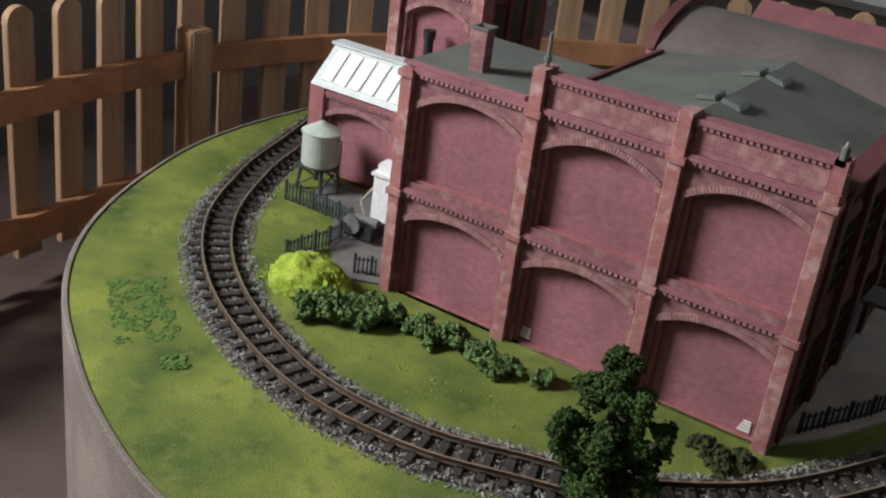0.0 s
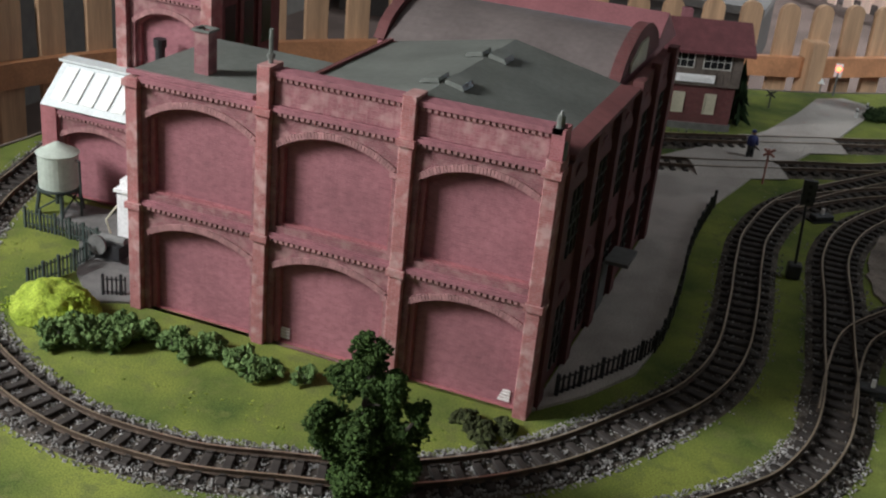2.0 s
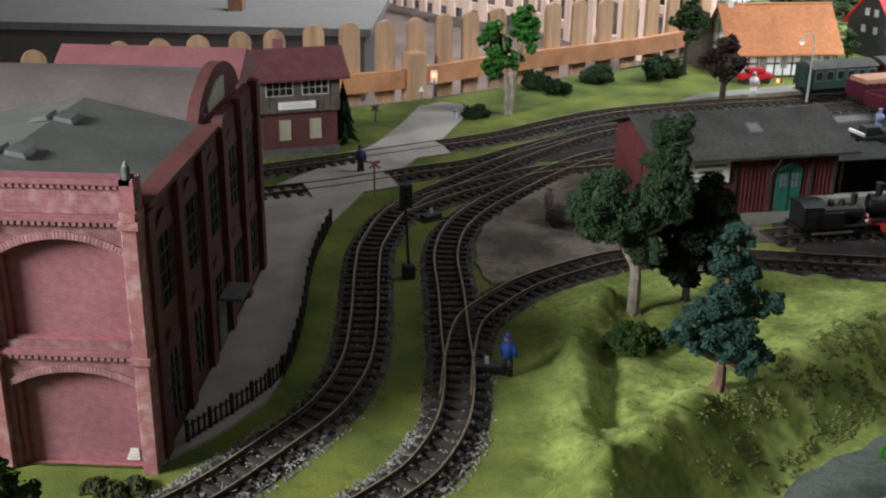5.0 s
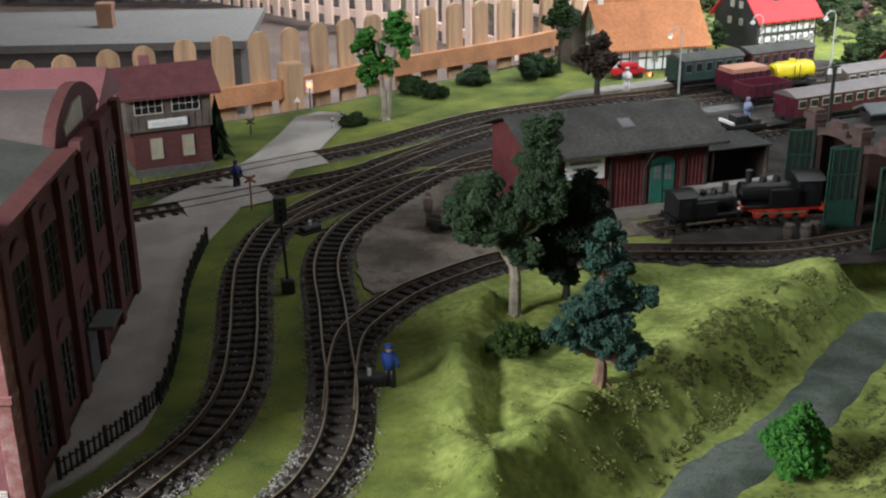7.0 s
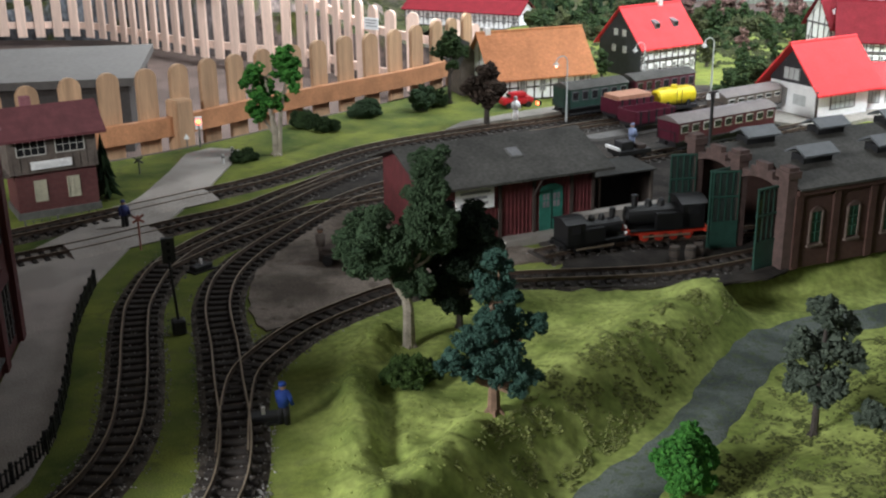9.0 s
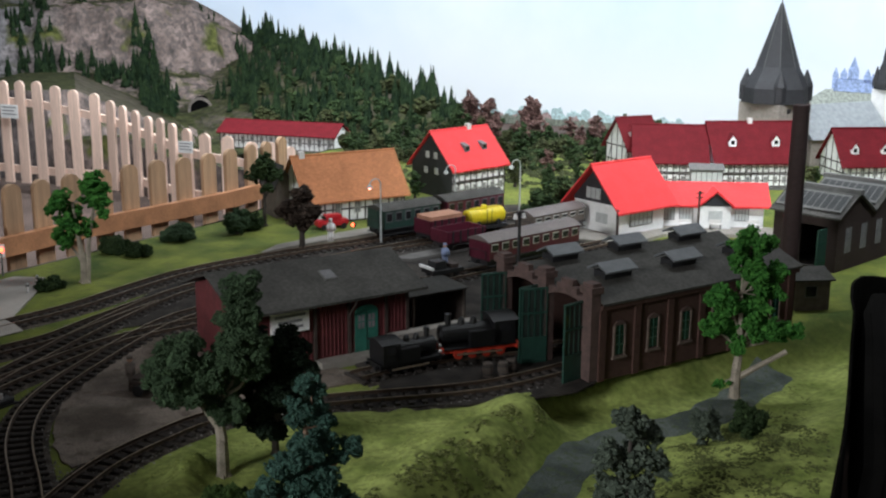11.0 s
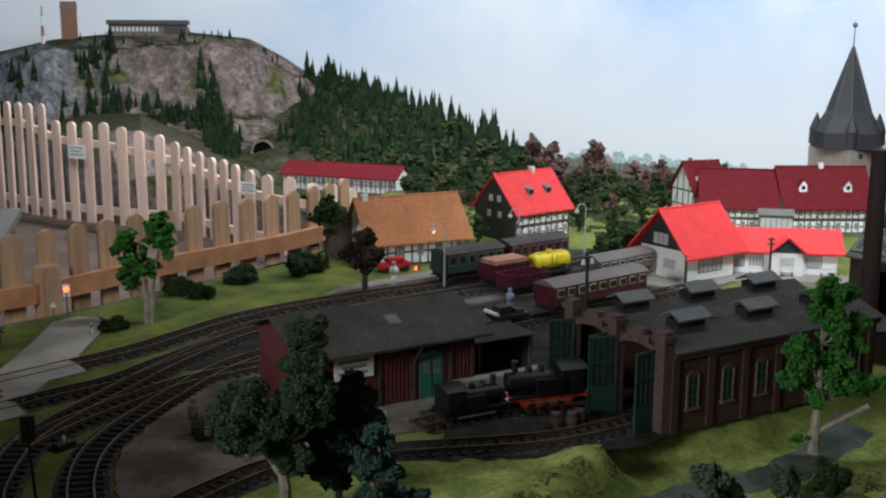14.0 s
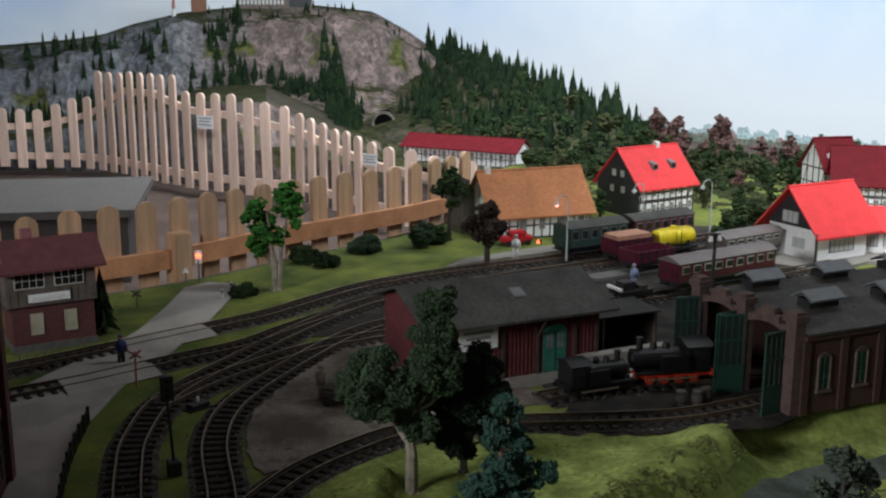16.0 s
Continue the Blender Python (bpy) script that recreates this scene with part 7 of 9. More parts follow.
def tank_wagon():
    t = thing("tank_wagon", "yellow tank wagon with a ladder and dome", "tank wagon", on(1.85, 2.302, 19) @ Matrix.Scale(0.88, 4) @ Matrix.Translation((0, 0, 0.0165)), "model goods wagons")
    part("underframe", boxes((-0.095, 0.095, -0.035, 0.035, 0.016, 0.028)), "black", t)
    wheels(t, (-0.065, 0.065))
    part("tank", tubes(((-0.085, 0, 0.062), (0.085, 0, 0.062), 0.033, 0.033, 20), ((-0.085, 0, 0.062), (-0.092, 0, 0.062), 0.033, 0.022, 20), ((0.085, 0, 0.062), (0.092, 0, 0.062), 0.033, 0.022, 20)), "yellow", t, "glossy yellow tank barrel")
    part("dome", tubes(((0, 0, 0.092), (0, 0, 0.106), 0.013, 0.012, 14)), "yellow", t)
    for x in (-0.05, 0.05):
        part("saddle", boxes((x - 0.006, x + 0.006, -0.034, 0.034, 0.028, 0.05)), "black", t)
    for s in (-1, 1):
        part("ladder", tubes(((s * 0.012, -0.036, 0.02), (s * 0.012, -0.036, 0.094), 0.0013)), "black", t)
    part("catwalk", boxes((-0.07, 0.07, -0.008, 0.008, 0.0965, 0.0985)), "yellow", t)


tank_wagon()


def locomotive(label, m, frame_mat):
    t = thing("steam_locomotive", label, "locomotive", m @ Matrix.Translation((0, 0, 0.0165)), "model steam locomotives")
    part("frame", boxes((-0.105, 0.105, -0.034, 0.034, 0.018, 0.03)), frame_mat, t, "red running frame" if frame_mat == "loco_red" else "")
    for s in (-1, 1):
        part("buffer_beam", boxes((s * 0.107 - 0.003, s * 0.107 + 0.003, -0.045, 0.045, 0.018, 0.036)), frame_mat, t)
        for y in (-0.03, 0.03):
            part("buffer", tubes(((s * 0.108, y, 0.027), (s * 0.124, y, 0.027), 0.004, 0.0065, 10)), "black", t)
        part("side_tank", boxes((-0.03, 0.06, s * 0.036 - 0.009, s * 0.036 + 0.009, 0.0305, 0.075)), "loco_black", t)
        for x in (-0.06, -0.02, 0.02, 0.06):
            bm = bmesh.new()
            tube(bm, (x, s * 0.03, 0.014), (x, s * 0.036, 0.014), 0.014, 0.014, 16)
            part("driving_wheel", bm, frame_mat, t)
        part("connecting_rod", boxes((-0.065, 0.065, s * 0.038 - 0.0015, s * 0.038 + 0.0015, 0.011, 0.016)), "rail", t)
    part("running_board", boxes((-0.104, 0.104, -0.044, 0.044, 0.0301, 0.0335)), "loco_black", t)
    part("boiler", tubes(((-0.1, 0, 0.062), (0.04, 0, 0.062), 0.026, 0.026, 18)), "loco_black", t, "black round boiler")
    part("smokebox_door", tubes(((-0.1005, 0, 0.062), (-0.105, 0, 0.062), 0.022, 0.014, 16)), "loco_black", t)
    part("funnel", tubes(((-0.078, 0, 0.085), (-0.078, 0, 0.118), 0.008, 0.01, 12)), "loco_black", t)
    for x in (-0.04, -0.005):
        part("dome", tubes(((x, 0, 0.084), (x, 0, 0.1), 0.011, 0.009, 12), ((x, 0, 0.1), (x, 0, 0.105), 0.009, 0.004, 12)), "loco_black", t)
    part("cab", boxes((0.04, 0.1, -0.045, 0.045, 0.034, 0.098)), "loco_black", t)
    part("cab_roof", prisms(([(0.032, y, z) for y, z in vault(0.05, 0.0985, 0.012)], (0.076, 0, 0))), "loco_black", t)
    for s in (-1, 1):
        part("cab_window", boxes((0.055, 0.085, s * 0.0456 - 0.0006, s * 0.0456 + 0.0006, 0.068, 0.09)), "window_dark", t)
        part("lamp", tubes(((-0.108, s * 0.03, 0.042), (-0.114, s * 0.03, 0.042), 0.005, 0.005, 10)), "white_paint", t)
    return t


locomotive("black steam locomotive with bright red frame outside the engine shed", on(1.375, 1.062, 2) @ Matrix.Scale(0.88, 4), "loco_red")
locomotive("small sooty black steam locomotive beside the loading platform", on(1.19, 1.02, 194) @ Matrix.Scale(0.74, 4), "loco_black")


def railcar():
    t = thing("inspection_railcar", "small black open railcar with a white headlamp bar", "railcar", on(1.52, 1.755, 18) @ Matrix.Translation((0, 0, 0.0165)))
    part("chassis", boxes((-0.055, 0.055, -0.032, 0.032, 0.014, 0.026)), "black", t)
    part("engine_cover", boxes((-0.04, 0.0, -0.02, 0.02, 0.0265, 0.05)), "black", t)
    part("bench", boxes((0.015, 0.04, -0.026, 0.026, 0.0265, 0.038)), "dark_beam", t)
    part("headlamp_bar", boxes((-0.062, -0.055, -0.034, 0.034, 0.03, 0.038)), "paper", t, "white bar across the front")
    wheels(t, (-0.035, 0.035), 0.01, 0.01)


railcar()


# ---- figures ----
def figurine(label, x, y, z, rz, top, legs, skin="figure_skin", h=0.078):
    bm = bmesh.new()
    k = h / 0.078
    groups = []

    def add(i, fn):
        n = len(bm.faces)
        fn()
        bm.faces.ensure_lookup_table()
        for f in bm.faces[n:]:
            f.material_index = i

    def ball(r, c, sc=(1, 1, 1)):
        bmesh.ops.create_icosphere(bm, subdivisions=2, radius=r, matrix=Matrix.Translation(c) @ Matrix.Diagonal((*sc, 1)))

    for s in (-1, 1):
        add(1, lambda: tube(bm, (s * 0.006, 0, 0.0), (s * 0.0045, 0, 0.036), 0.0052, 0.006, 8))
        add(0, lambda: tube(bm, (s * 0.011, 0, 0.058), (s * 0.014, -0.006, 0.036), 0.0042, 0.0034, 8))
    add(0, lambda: tube(bm, (0, 0, 0.034), (0, 0, 0.06), 0.0095, 0.0118, 10))
    add(0, lambda: ball(0.0112, (0, 0, 0.059), (1, 0.8, 0.5)))
    add(2, lambda: ball(0.0068, (0, 0, 0.07)))
    add(0, lambda: tube(bm, (0, 0, 0.0725), (0, 0, 0.078), 0.0075, 0.006, 10))
    bmesh.ops.scale(bm, vec=(k, k, k), verts=bm.verts)
    ob = part("figurine", bm, top, None, smooth=True)
    ob.data.materials.append(M[legs])
    ob.data.materials.append(M[skin])
    ob.matrix_basis = pose(x, y, z, 0, 0, rz)
    return tagged(ob, label, "figurine", "model figures")


figurine("painted model figure in bright blue jacket and black trousers", 0.485, 0.318, 0.003, 150, "blue_cloth", "black", h=0.074)
figurine("painted model figure in dark blue standing on the road", 0.122, 1.405, 0.005, 30, "navy_cloth", "black", h=0.068)
figurine("all-white model figure standing on the station platform", 1.3, 2.3, 0.015, 10, "paper", "paper", "paper")
figurine("grey weathered model figure beside the log pile", 0.585, 1.075, 0.004, 80, "timber_grey", "timber_grey")
figurine("painted model figure in pale blue overalls on the railcar", 1.53, 1.765, 0.043, 20, "pale_blue", "pale_blue", h=0.07)


# ---- lamps, signs and signals ----
def platform_lamp(x, y, h, rz, lit=False, label="tall grey platform lamp with a curved arm"):
    t = thing("platform_lamp", label, "lamp", pose(x, y, 0.012, 0, 0, rz), "platform lamps")
    part("pole", tubes(((0, 0, 0), (0, 0, h * 0.45), 0.004, 0.003, 8), ((0, 0, h * 0.45), (0, 0, h), 0.0028, 0.002, 8)), "pale_metal", t)
    pts = [(0.022 * math.cos(a) - 0.022, 0, h + 0.02 * math.sin(a)) for a in (math.pi * k / 8 for k in range(9))]
    bm = bmesh.new()
    for a, b in zip(pts, pts[1:]):
        tube(bm, a, b, 0.0018, 0.0018, 6)
    part("arm", bm, "pale_metal", t)
    part("shade", tubes(((-0.044, 0, h + 0.002), (-0.044, 0, h - 0.008), 0.004, 0.011, 12)), "pale_metal", t)
    part("bulb", tubes(((-0.044, 0, h - 0.0082), (-0.044, 0, h - 0.014), 0.006, 0.003, 10)), "lamp_glow" if lit else "paper", t)


platform_lamp(1.46, 2.245, 0.2, 20, True, "lit platform lamp with a curved arm beside the coach")
platform_lamp(1.83, 2.56, 0.18, 20)
platform_lamp(2.06, 2.49, 0.2, 20)


def light_signal():
    t = thing("light_signal", "black dwarf light signal on a thin post", "signal", pose(0.294, 0.725, 0.0, 0, 0, 10))
    bm = boxes((-0.013, 0.013, -0.012, 0.012, 0, 0.03))
    bmesh.ops.bevel(bm, geom=bm.edges[:], offset=0.003, segments=1, affect="EDGES")
    part("relay_case", bm, "black", t)
    part("post", tubes(((0, 0, 0.03), (-0.006, 0, 0.15), 0.0028, 0.0025, 8)), "black", t)
    part("signal_head", boxes((-0.018, 0.006, -0.006, 0.006, 0.148, 0.195)), "black", t)
    for k in range(3):
        part("lens", tubes(((-0.006, -0.0062, 0.157 + 0.014 * k), (-0.006, -0.0085, 0.157 + 0.014 * k), 0.0035, 0.0035, 8)), "window_dark", t)


light_signal()


def crossing_sign(x, y, rz, h, red=True):
    t = thing("crossing_sign", "level-crossing cross on a post" if red else "dark weathered level-crossing cross on a post", "road sign", pose(x, y, 0.003, 0, 0, rz), "level-crossing signs")
    part("post", tubes(((0, 0, 0), (0, 0, h), 0.0022, 0.0022, 6)), "cross_red" if red else "frame_grey", t)
    for s in (-1, 1):
        bm = bmesh.new()
        box(bm, -0.015, 0.015, -0.0012, 0.0012, -0.0024, 0.0024, pose(0, -0.003 - 0.0026 * (s > 0), h - 0.008, 0, 34 * s, 0))
        part("cross_arm", bm, "cross_red" if red else "frame_grey", t, "red and white arm" if red else "")


crossing_sign(0.176, 1.224, 15, 0.085)
crossing_sign(0.11, 1.9, 0, 0.05, False)
for x, y in ((0.345, 1.96), (0.37, 2.04), (0.03, 1.6)):
    t = thing("marker_post", "short white road marker post", "marker post", pose(x, y, 0.003), "road marker posts")
    part("post", tubes(((0, 0, 0), (0, 0, 0.03), 0.0045, 0.0035, 8)), "paper", t)
    part("band", tubes(((0, 0, 0.02), (0, 0, 0.024), 0.0046, 0.0046, 8)), "black", t)


def warning_lamp(x, y, rz, z):
    t = thing("warning_lamp", "red warning lamp over a small white triangle", "signal lamp", pose(x, y, 0.0, 0, 0, rz))
    part("post", tubes(((0, 0, 0), (0, 0, z), 0.003, 0.003, 8)), "frame_grey", t)
    part("backplate", boxes((-0.011, 0.011, -0.002, 0.002, z - 0.02, z + 0.02)), "paper", t)
    part("red_lens", tubes(((0, -0.002, z + 0.004), (0, -0.006, z + 0.004), 0.008, 0.006, 12)), "red_glow", t)
    part("triangle", prisms(([(-0.05, -0.004, 0.03), (-0.03, -0.004, 0.03), (-0.04, -0.004, 0.048)], (0, 0.002, 0))), "paper", t)
    part("triangle_post", tubes(((-0.04, 0, 0), (-0.04, 0, 0.03), 0.002)), "frame_grey", t)


warning_lamp(0.268, 2.19, 5, 0.078)
t = thing("tail_lamp", "red glowing tail lamp at the end of the coach", "lamp", pose(1.372, 2.262, 0.075, 0, 0, 21))
part("case", boxes((-0.004, 0.004, -0.006, 0.006, -0.006, 0.006)), "black", t)
part("red_lens", tubes(((-0.004, 0, 0), (-0.008, 0, 0), 0.006, 0.005, 10)), "red_glow", t)
t = thing("parked_car", "small red model car parked by the timbered house", "car", pose(1.36, 2.56, 0.0, 0, 0, 12))
bm = boxes((-0.06, 0.06, -0.024, 0.024, 0.012, 0.034), (-0.03, 0.035, -0.021, 0.021, 0.034, 0.052))
bmesh.ops.bevel(bm, geom=bm.edges[:], offset=0.005, segments=2, affect="EDGES")
part("body", bm, "car_red", t)
for x in (-0.038, 0.038):
    for s in (-1, 1):
        part("wheel", tubes(((x, s * 0.02, 0.011), (x, s * 0.026, 0.011), 0.011, 0.011, 12)), "black", t)
part("windscreen", boxes((-0.0315, -0.03, -0.018, 0.018, 0.037, 0.048)), "window_dark", t)
t = thing("signal_mast", "thin timber telegraph pole beside the station", "pole", pose(2.49, 1.94, 0.0))
part("pole", tubes(((0, 0, 0), (0, 0, 0.19), 0.0045, 0.0035, 8)), "dark_beam", t)
for z in (0.165, 0.18):
    part("cross_arm", boxes((-0.014, 0.014, -0.002, 0.002, z, z + 0.004)), "dark_beam", t)
t = thing("yard_lamp", "black yard lamp post with two white lamps over the shed", "lamp", pose(1.66, 1.5, 0.0, 0, 0, 20))
part("pole", tubes(((0, 0, 0), (0, 0, 0.25), 0.006, 0.004, 8)), "black", t)
for s in (-1, 1):
    part("lamp_head", tubes(((s * 0.015, 0, 0.235), (s * 0.015, 0, 0.25), 0.007, 0.004, 10)), "paper", t)
part("cross_arm", boxes((-0.018, 0.018, -0.002, 0.002, 0.25, 0.254)), "black", t)


def platform(name, label, pts, z, mat="concrete"):
    t = thing(name, label, "platform")
    part("paving", prisms(([(x, y, 0.0) for x, y in pts], (0, 0, z))), mat, t)


platform("island_platform", "pale paved island platform beside the green coach", [(1.05, 2.215), (1.2, 2.285), (1.4, 2.36), (1.75, 2.5), (1.72, 2.57), (1.36, 2.43), (1.12, 2.31)], 0.014)
platform("island_platform", "low paved walkway between the sidings", [(1.42, 2.03), (1.5, 2.0), (1.75, 2.1), (2.0, 2.22), (1.98, 2.25), (1.7, 2.15)], 0.011, "concrete_dark")


# ---- yard things ----
t = thing("log_cart", "dark wooden hand cart loaded with logs", "cart", pose(0.64, 1.04, 0.004, 0, 0, -25))
part("bed", boxes((-0.05, 0.05, -0.025, 0.025, 0.016, 0.022)), "dark_beam", t)
for k in range(5):
    part("log", tubes(((-0.055, -0.018 + 0.009 * k, 0.027), (0.055, -0.018 + 0.009 * k, 0.027), 0.0048, 0.0048, 8)), "dark_beam", t)
for k in range(4):
    part("log", tubes(((-0.05, -0.0135 + 0.009 * k, 0.035), (0.052, -0.0135 + 0.009 * k, 0.035), 0.0048, 0.0048, 8)), "dark_beam", t)
for x in (-0.035, 0.035):
    for s in (-1, 1):
        part("wheel", tubes(((x, s * 0.026, 0.012), (x, s * 0.03, 0.012), 0.012, 0.012, 14)), "black", t)
for x, y in ((1.36, 0.93), (1.395, 0.925), (1.42, 0.94)):
    t = thing("barrel", "small weathered grey barrel near the shed doors", "barrel", pose(x, y, 0.003), "yard barrels")
    part("barrel_body", tubes(((0, 0, 0), (0, 0, 0.016), 0.011, 0.0135, 12), ((0, 0, 0.016), (0, 0, 0.032), 0.0135, 0.011, 12)), "timber_grey", t)
    for z in (0.006, 0.025):
        part("hoop", tubes(((0, 0, z), (0, 0, z + 0.002), 0.0132, 0.0134, 12)), "black", t)


def water_tower(x, y):
    t = thing("water_tower", "pale grey-green water tank on dark trestle legs", "water tower", pose(x, y, 0.0))
    for a in (45, 135, 225, 315):
        c, s = math.cos(radians(a)), math.sin(radians(a))
        part("leg", tubes(((c * 0.042, s * 0.042, 0), (c * 0.034, s * 0.034, 0.05), 0.004, 0.004, 6)), "dark_green_grey", t)
    for a in (0, 90, 180, 270):
        c, s = math.cos(radians(a + 45)), math.sin(radians(a + 45))
        c2, s2 = math.cos(radians(a + 135)), math.sin(radians(a + 135))
        part("brace", tubes(((c * 0.04, s * 0.04, 0.008), (c2 * 0.036, s2 * 0.036, 0.044), 0.0018, 0.0018, 5)), "dark_green_grey", t)
    part("deck", tubes(((0, 0, 0.0495), (0, 0, 0.0535), 0.04, 0.04, 20)), "dark_green_grey", t)
    part("tank", tubes(((0, 0, 0.0536), (0, 0, 0.118), 0.0355, 0.036, 28)), "tank_paint", t, "pale round tank", )
    part("lid", tubes(((0, 0, 0.1181), (0, 0, 0.138), 0.039, 0.003, 28)), "tank_paint", t, "conical lid")
    part("pipe", tubes(((0.048, 0, 0.0), (0.048, 0, 0.11), 0.0022, 0.0022, 6), ((0.048, 0, 0.11), (0.04, 0, 0.11), 0.0022, 0.0022, 6)), "dark_green_grey", t)


water_tower(-0.99, 0.235)
t = thing("white_kiosk", "narrow white kiosk tower with a stepped cap", "kiosk", pose(-0.8, 0.2, 0.0, 0, 0, 5))
part("shaft", boxes((-0.022, 0.022, -0.02, 0.02, 0, 0.098)), "paper", t)
part("cornice", boxes((-0.026, 0.026, -0.024, 0.024, 0.0985, 0.104)), "paper", t)
part("cap", boxes((-0.018, 0.018, -0.016, 0.016, 0.1045, 0.12)), "paper", t)
part("hose", tubes(((-0.03, -0.02, 0.0), (-0.045, -0.02, 0.04), 0.0018), ((-0.045, -0.02, 0.04), (-0.022, -0.01, 0.075), 0.0018)), "cream", t)
t = thing("machine", "small dark machine standing by the white kiosk", "machine", pose(-0.79, 0.12, 0.004))
part("body", boxes((-0.03, 0.03, -0.02, 0.02, 0.006, 0.03)), "black", t)
part("flywheel", tubes(((-0.01, -0.022, 0.03), (-0.01, -0.027, 0.03), 0.018, 0.018, 16)), "frame_grey", t)
part("cylinder", tubes(((-0.02, 0, 0.034), (0.03, 0, 0.034), 0.008, 0.008, 10)), "frame_grey", t)
t = sheet("paved_yard", [(-0.86, 0.29), (-1.0, 0.28), (-0.97, 0.19), (-0.88, 0.15), (-0.8, 0.04), (-0.72, -0.03), (-0.665, 0.0), (-0.665, 0.3)], 0.004, "concrete_dark", "grey paved yard in front of the annex", "yard")


def small_fence(name, label, pts, h, gap, mat, r=0.0015, picket_w=0.0016):
    t = thing(name, label, "fence")
    line = spline(pts, gap)
    for z in (h * 0.25, h * 0.85):
        bm = bmesh.new()
        for a, b in zip(line, line[1:]):
            tube(bm, (a.x, a.y, relief(a.x, a.y) + z), (b.x, b.y, relief(b.x, b.y) + z), r, r, 5, False)
        part("rail", bm, mat, t)
    for i, p in enumerate(line):
        k = i % 4 == 0
        w = picket_w * (1.8 if k else 1)
        z = relief(p.x, p.y)
        part("post" if k else "picket", boxes((p.x - w, p.x + w, p.y - w, p.y + w, z - 0.003, z + h * (1.12 if k else 1.0))), mat, t)


small_fence("road_fence", "black model picket fence curving along the road", [(0.02, 0.075), (0.085, 0.195), (0.118, 0.28), (0.124, 0.36), (0.117, 0.52), (0.1, 0.7), (0.095, 0.85), (0.1, 1.03)], 0.035, 0.012, "black")
small_fence("garden_fence", "dark green lattice fence round the factory garden", [(-0.826, -0.045), (-0.82, 0.005), (-0.812, 0.053), (-0.822, 0.138)], 0.036, 0.008, "dark_green_grey", 0.0014, 0.0012)
small_fence("garden_fence", "dark green lattice fence below the water tower", [(-0.995, 0.147), (-0.942, 0.149), (-0.885, 0.147), (-0.821, 0.139)], 0.036, 0.008, "dark_green_grey", 0.0014, 0.0012)
small_fence("garden_fence", "dark iron fence at the factory gate", [(-0.716, -0.001), (-0.7, 0.007), (-0.68, 0.017)], 0.036, 0.007, "black", 0.0012, 0.001)
small_fence("line_fence", "low wire fence beside the back track", [(-0.12, 1.44), (-0.02, 1.49), (0.05, 1.53)], 0.022, 0.02, "frame_grey", 0.0008, 0.001)

# ---- on the hill ----
t = thing("summit_hotel", "long dark summit building with lit pale windows", "hotel", pose(0.27, 9.8, hill_z(0.6, 9.85) - 0.02, 0, 0, 0))
part("wall", boxes((0, 0.72, 0, 0.2, 0, 0.11)), "timber_grey", t)
part("roof", prisms(([(-0.02, -0.03, 0.11), (0.74, -0.03, 0.11), (0.74, 0.22, 0.13), (-0.02, 0.22, 0.13)], (0, 0, 0.02))), "roof_felt", t)
for k in range(12):
    part("window", boxes((0.03 + k * 0.036, 0.052 + k * 0.036, -0.004, -0.001, 0.045, 0.085)), "pane_pale", t)
part("dark_bay", boxes((0.5, 0.7, -0.006, -0.001, 0.02, 0.1)), "black", t)
t = thing("summit_tower", "square brown tower block on the summit", "tower", pose(-0.08, 9.9, hill_z(-0.08, 9.9) - 0.03))
part("shaft", boxes((-0.07, 0.07, -0.07, 0.07, 0, 0.36)), "brown_card", t)
part("band", boxes((-0.075, 0.075, -0.075, 0.075, 0.3, 0.33)), "frame_grey", t)
t = thing("radio_mast", "thin red and white lattice radio mast", "mast", pose(-0.31, 9.8, hill_z(-0.31, 9.8) - 0.02))
for k in range(4):
    part("mast_section", tubes(((0, 0, 0.09 * k), (0, 0, 0.09 * (k + 1)), 0.02 - 0.004 * k, 0.016 - 0.004 * k, 4)), "cross_red" if k % 2 else "paper", t)
t = thing("tunnel_portal", "dark round tunnel mouth in the hillside", "tunnel portal", pose(1.48, 8.05, -0.18, 0, 0, -8))
# the tube is capped; its black face is the painted inner shade
bm = bmesh.new()
tube(bm, (0, -0.02, 0), (0, 0.35, 0), 0.078, 0.078, 20)
part("bore", bm, "bore_shade", t, "closed tube coloured black for the tunnel's dark inside")
for k in range(18):
    a, b = 2 * math.pi * k / 18, 2 * math.pi * (k + 0.9) / 18
    part("stone", prisms(([(r * math.cos(q), -0.024, r * math.sin(q)) for r, q in ((0.079, a), (0.1, a), (0.1, b), (0.079, b))], (0, 0.03, 0))), "rock", t)
timber_house("long_timbered_house", "long white half-timbered building with dark red roof below the hill", pose(1.36, 5.8, -0.165, 0, 0, -36), 0.78, 0.22, 0.1, 0.16, "dark_tile", 1, 24, 12, "timber", "", (), (), (0, 23), "dark red roof slope")
# ---- trees, shrubs and grass ----
GOLD = (1 + 5 ** 0.5) / 2
ICO = np.array([(-1, GOLD, 0), (1, GOLD, 0), (-1, -GOLD, 0), (1, -GOLD, 0), (0, -1, GOLD), (0, 1, GOLD), (0, -1, -GOLD), (0, 1, -GOLD), (GOLD, 0, -1), (GOLD, 0, 1), (-GOLD, 0, -1), (-GOLD, 0, 1)]) / 1.9
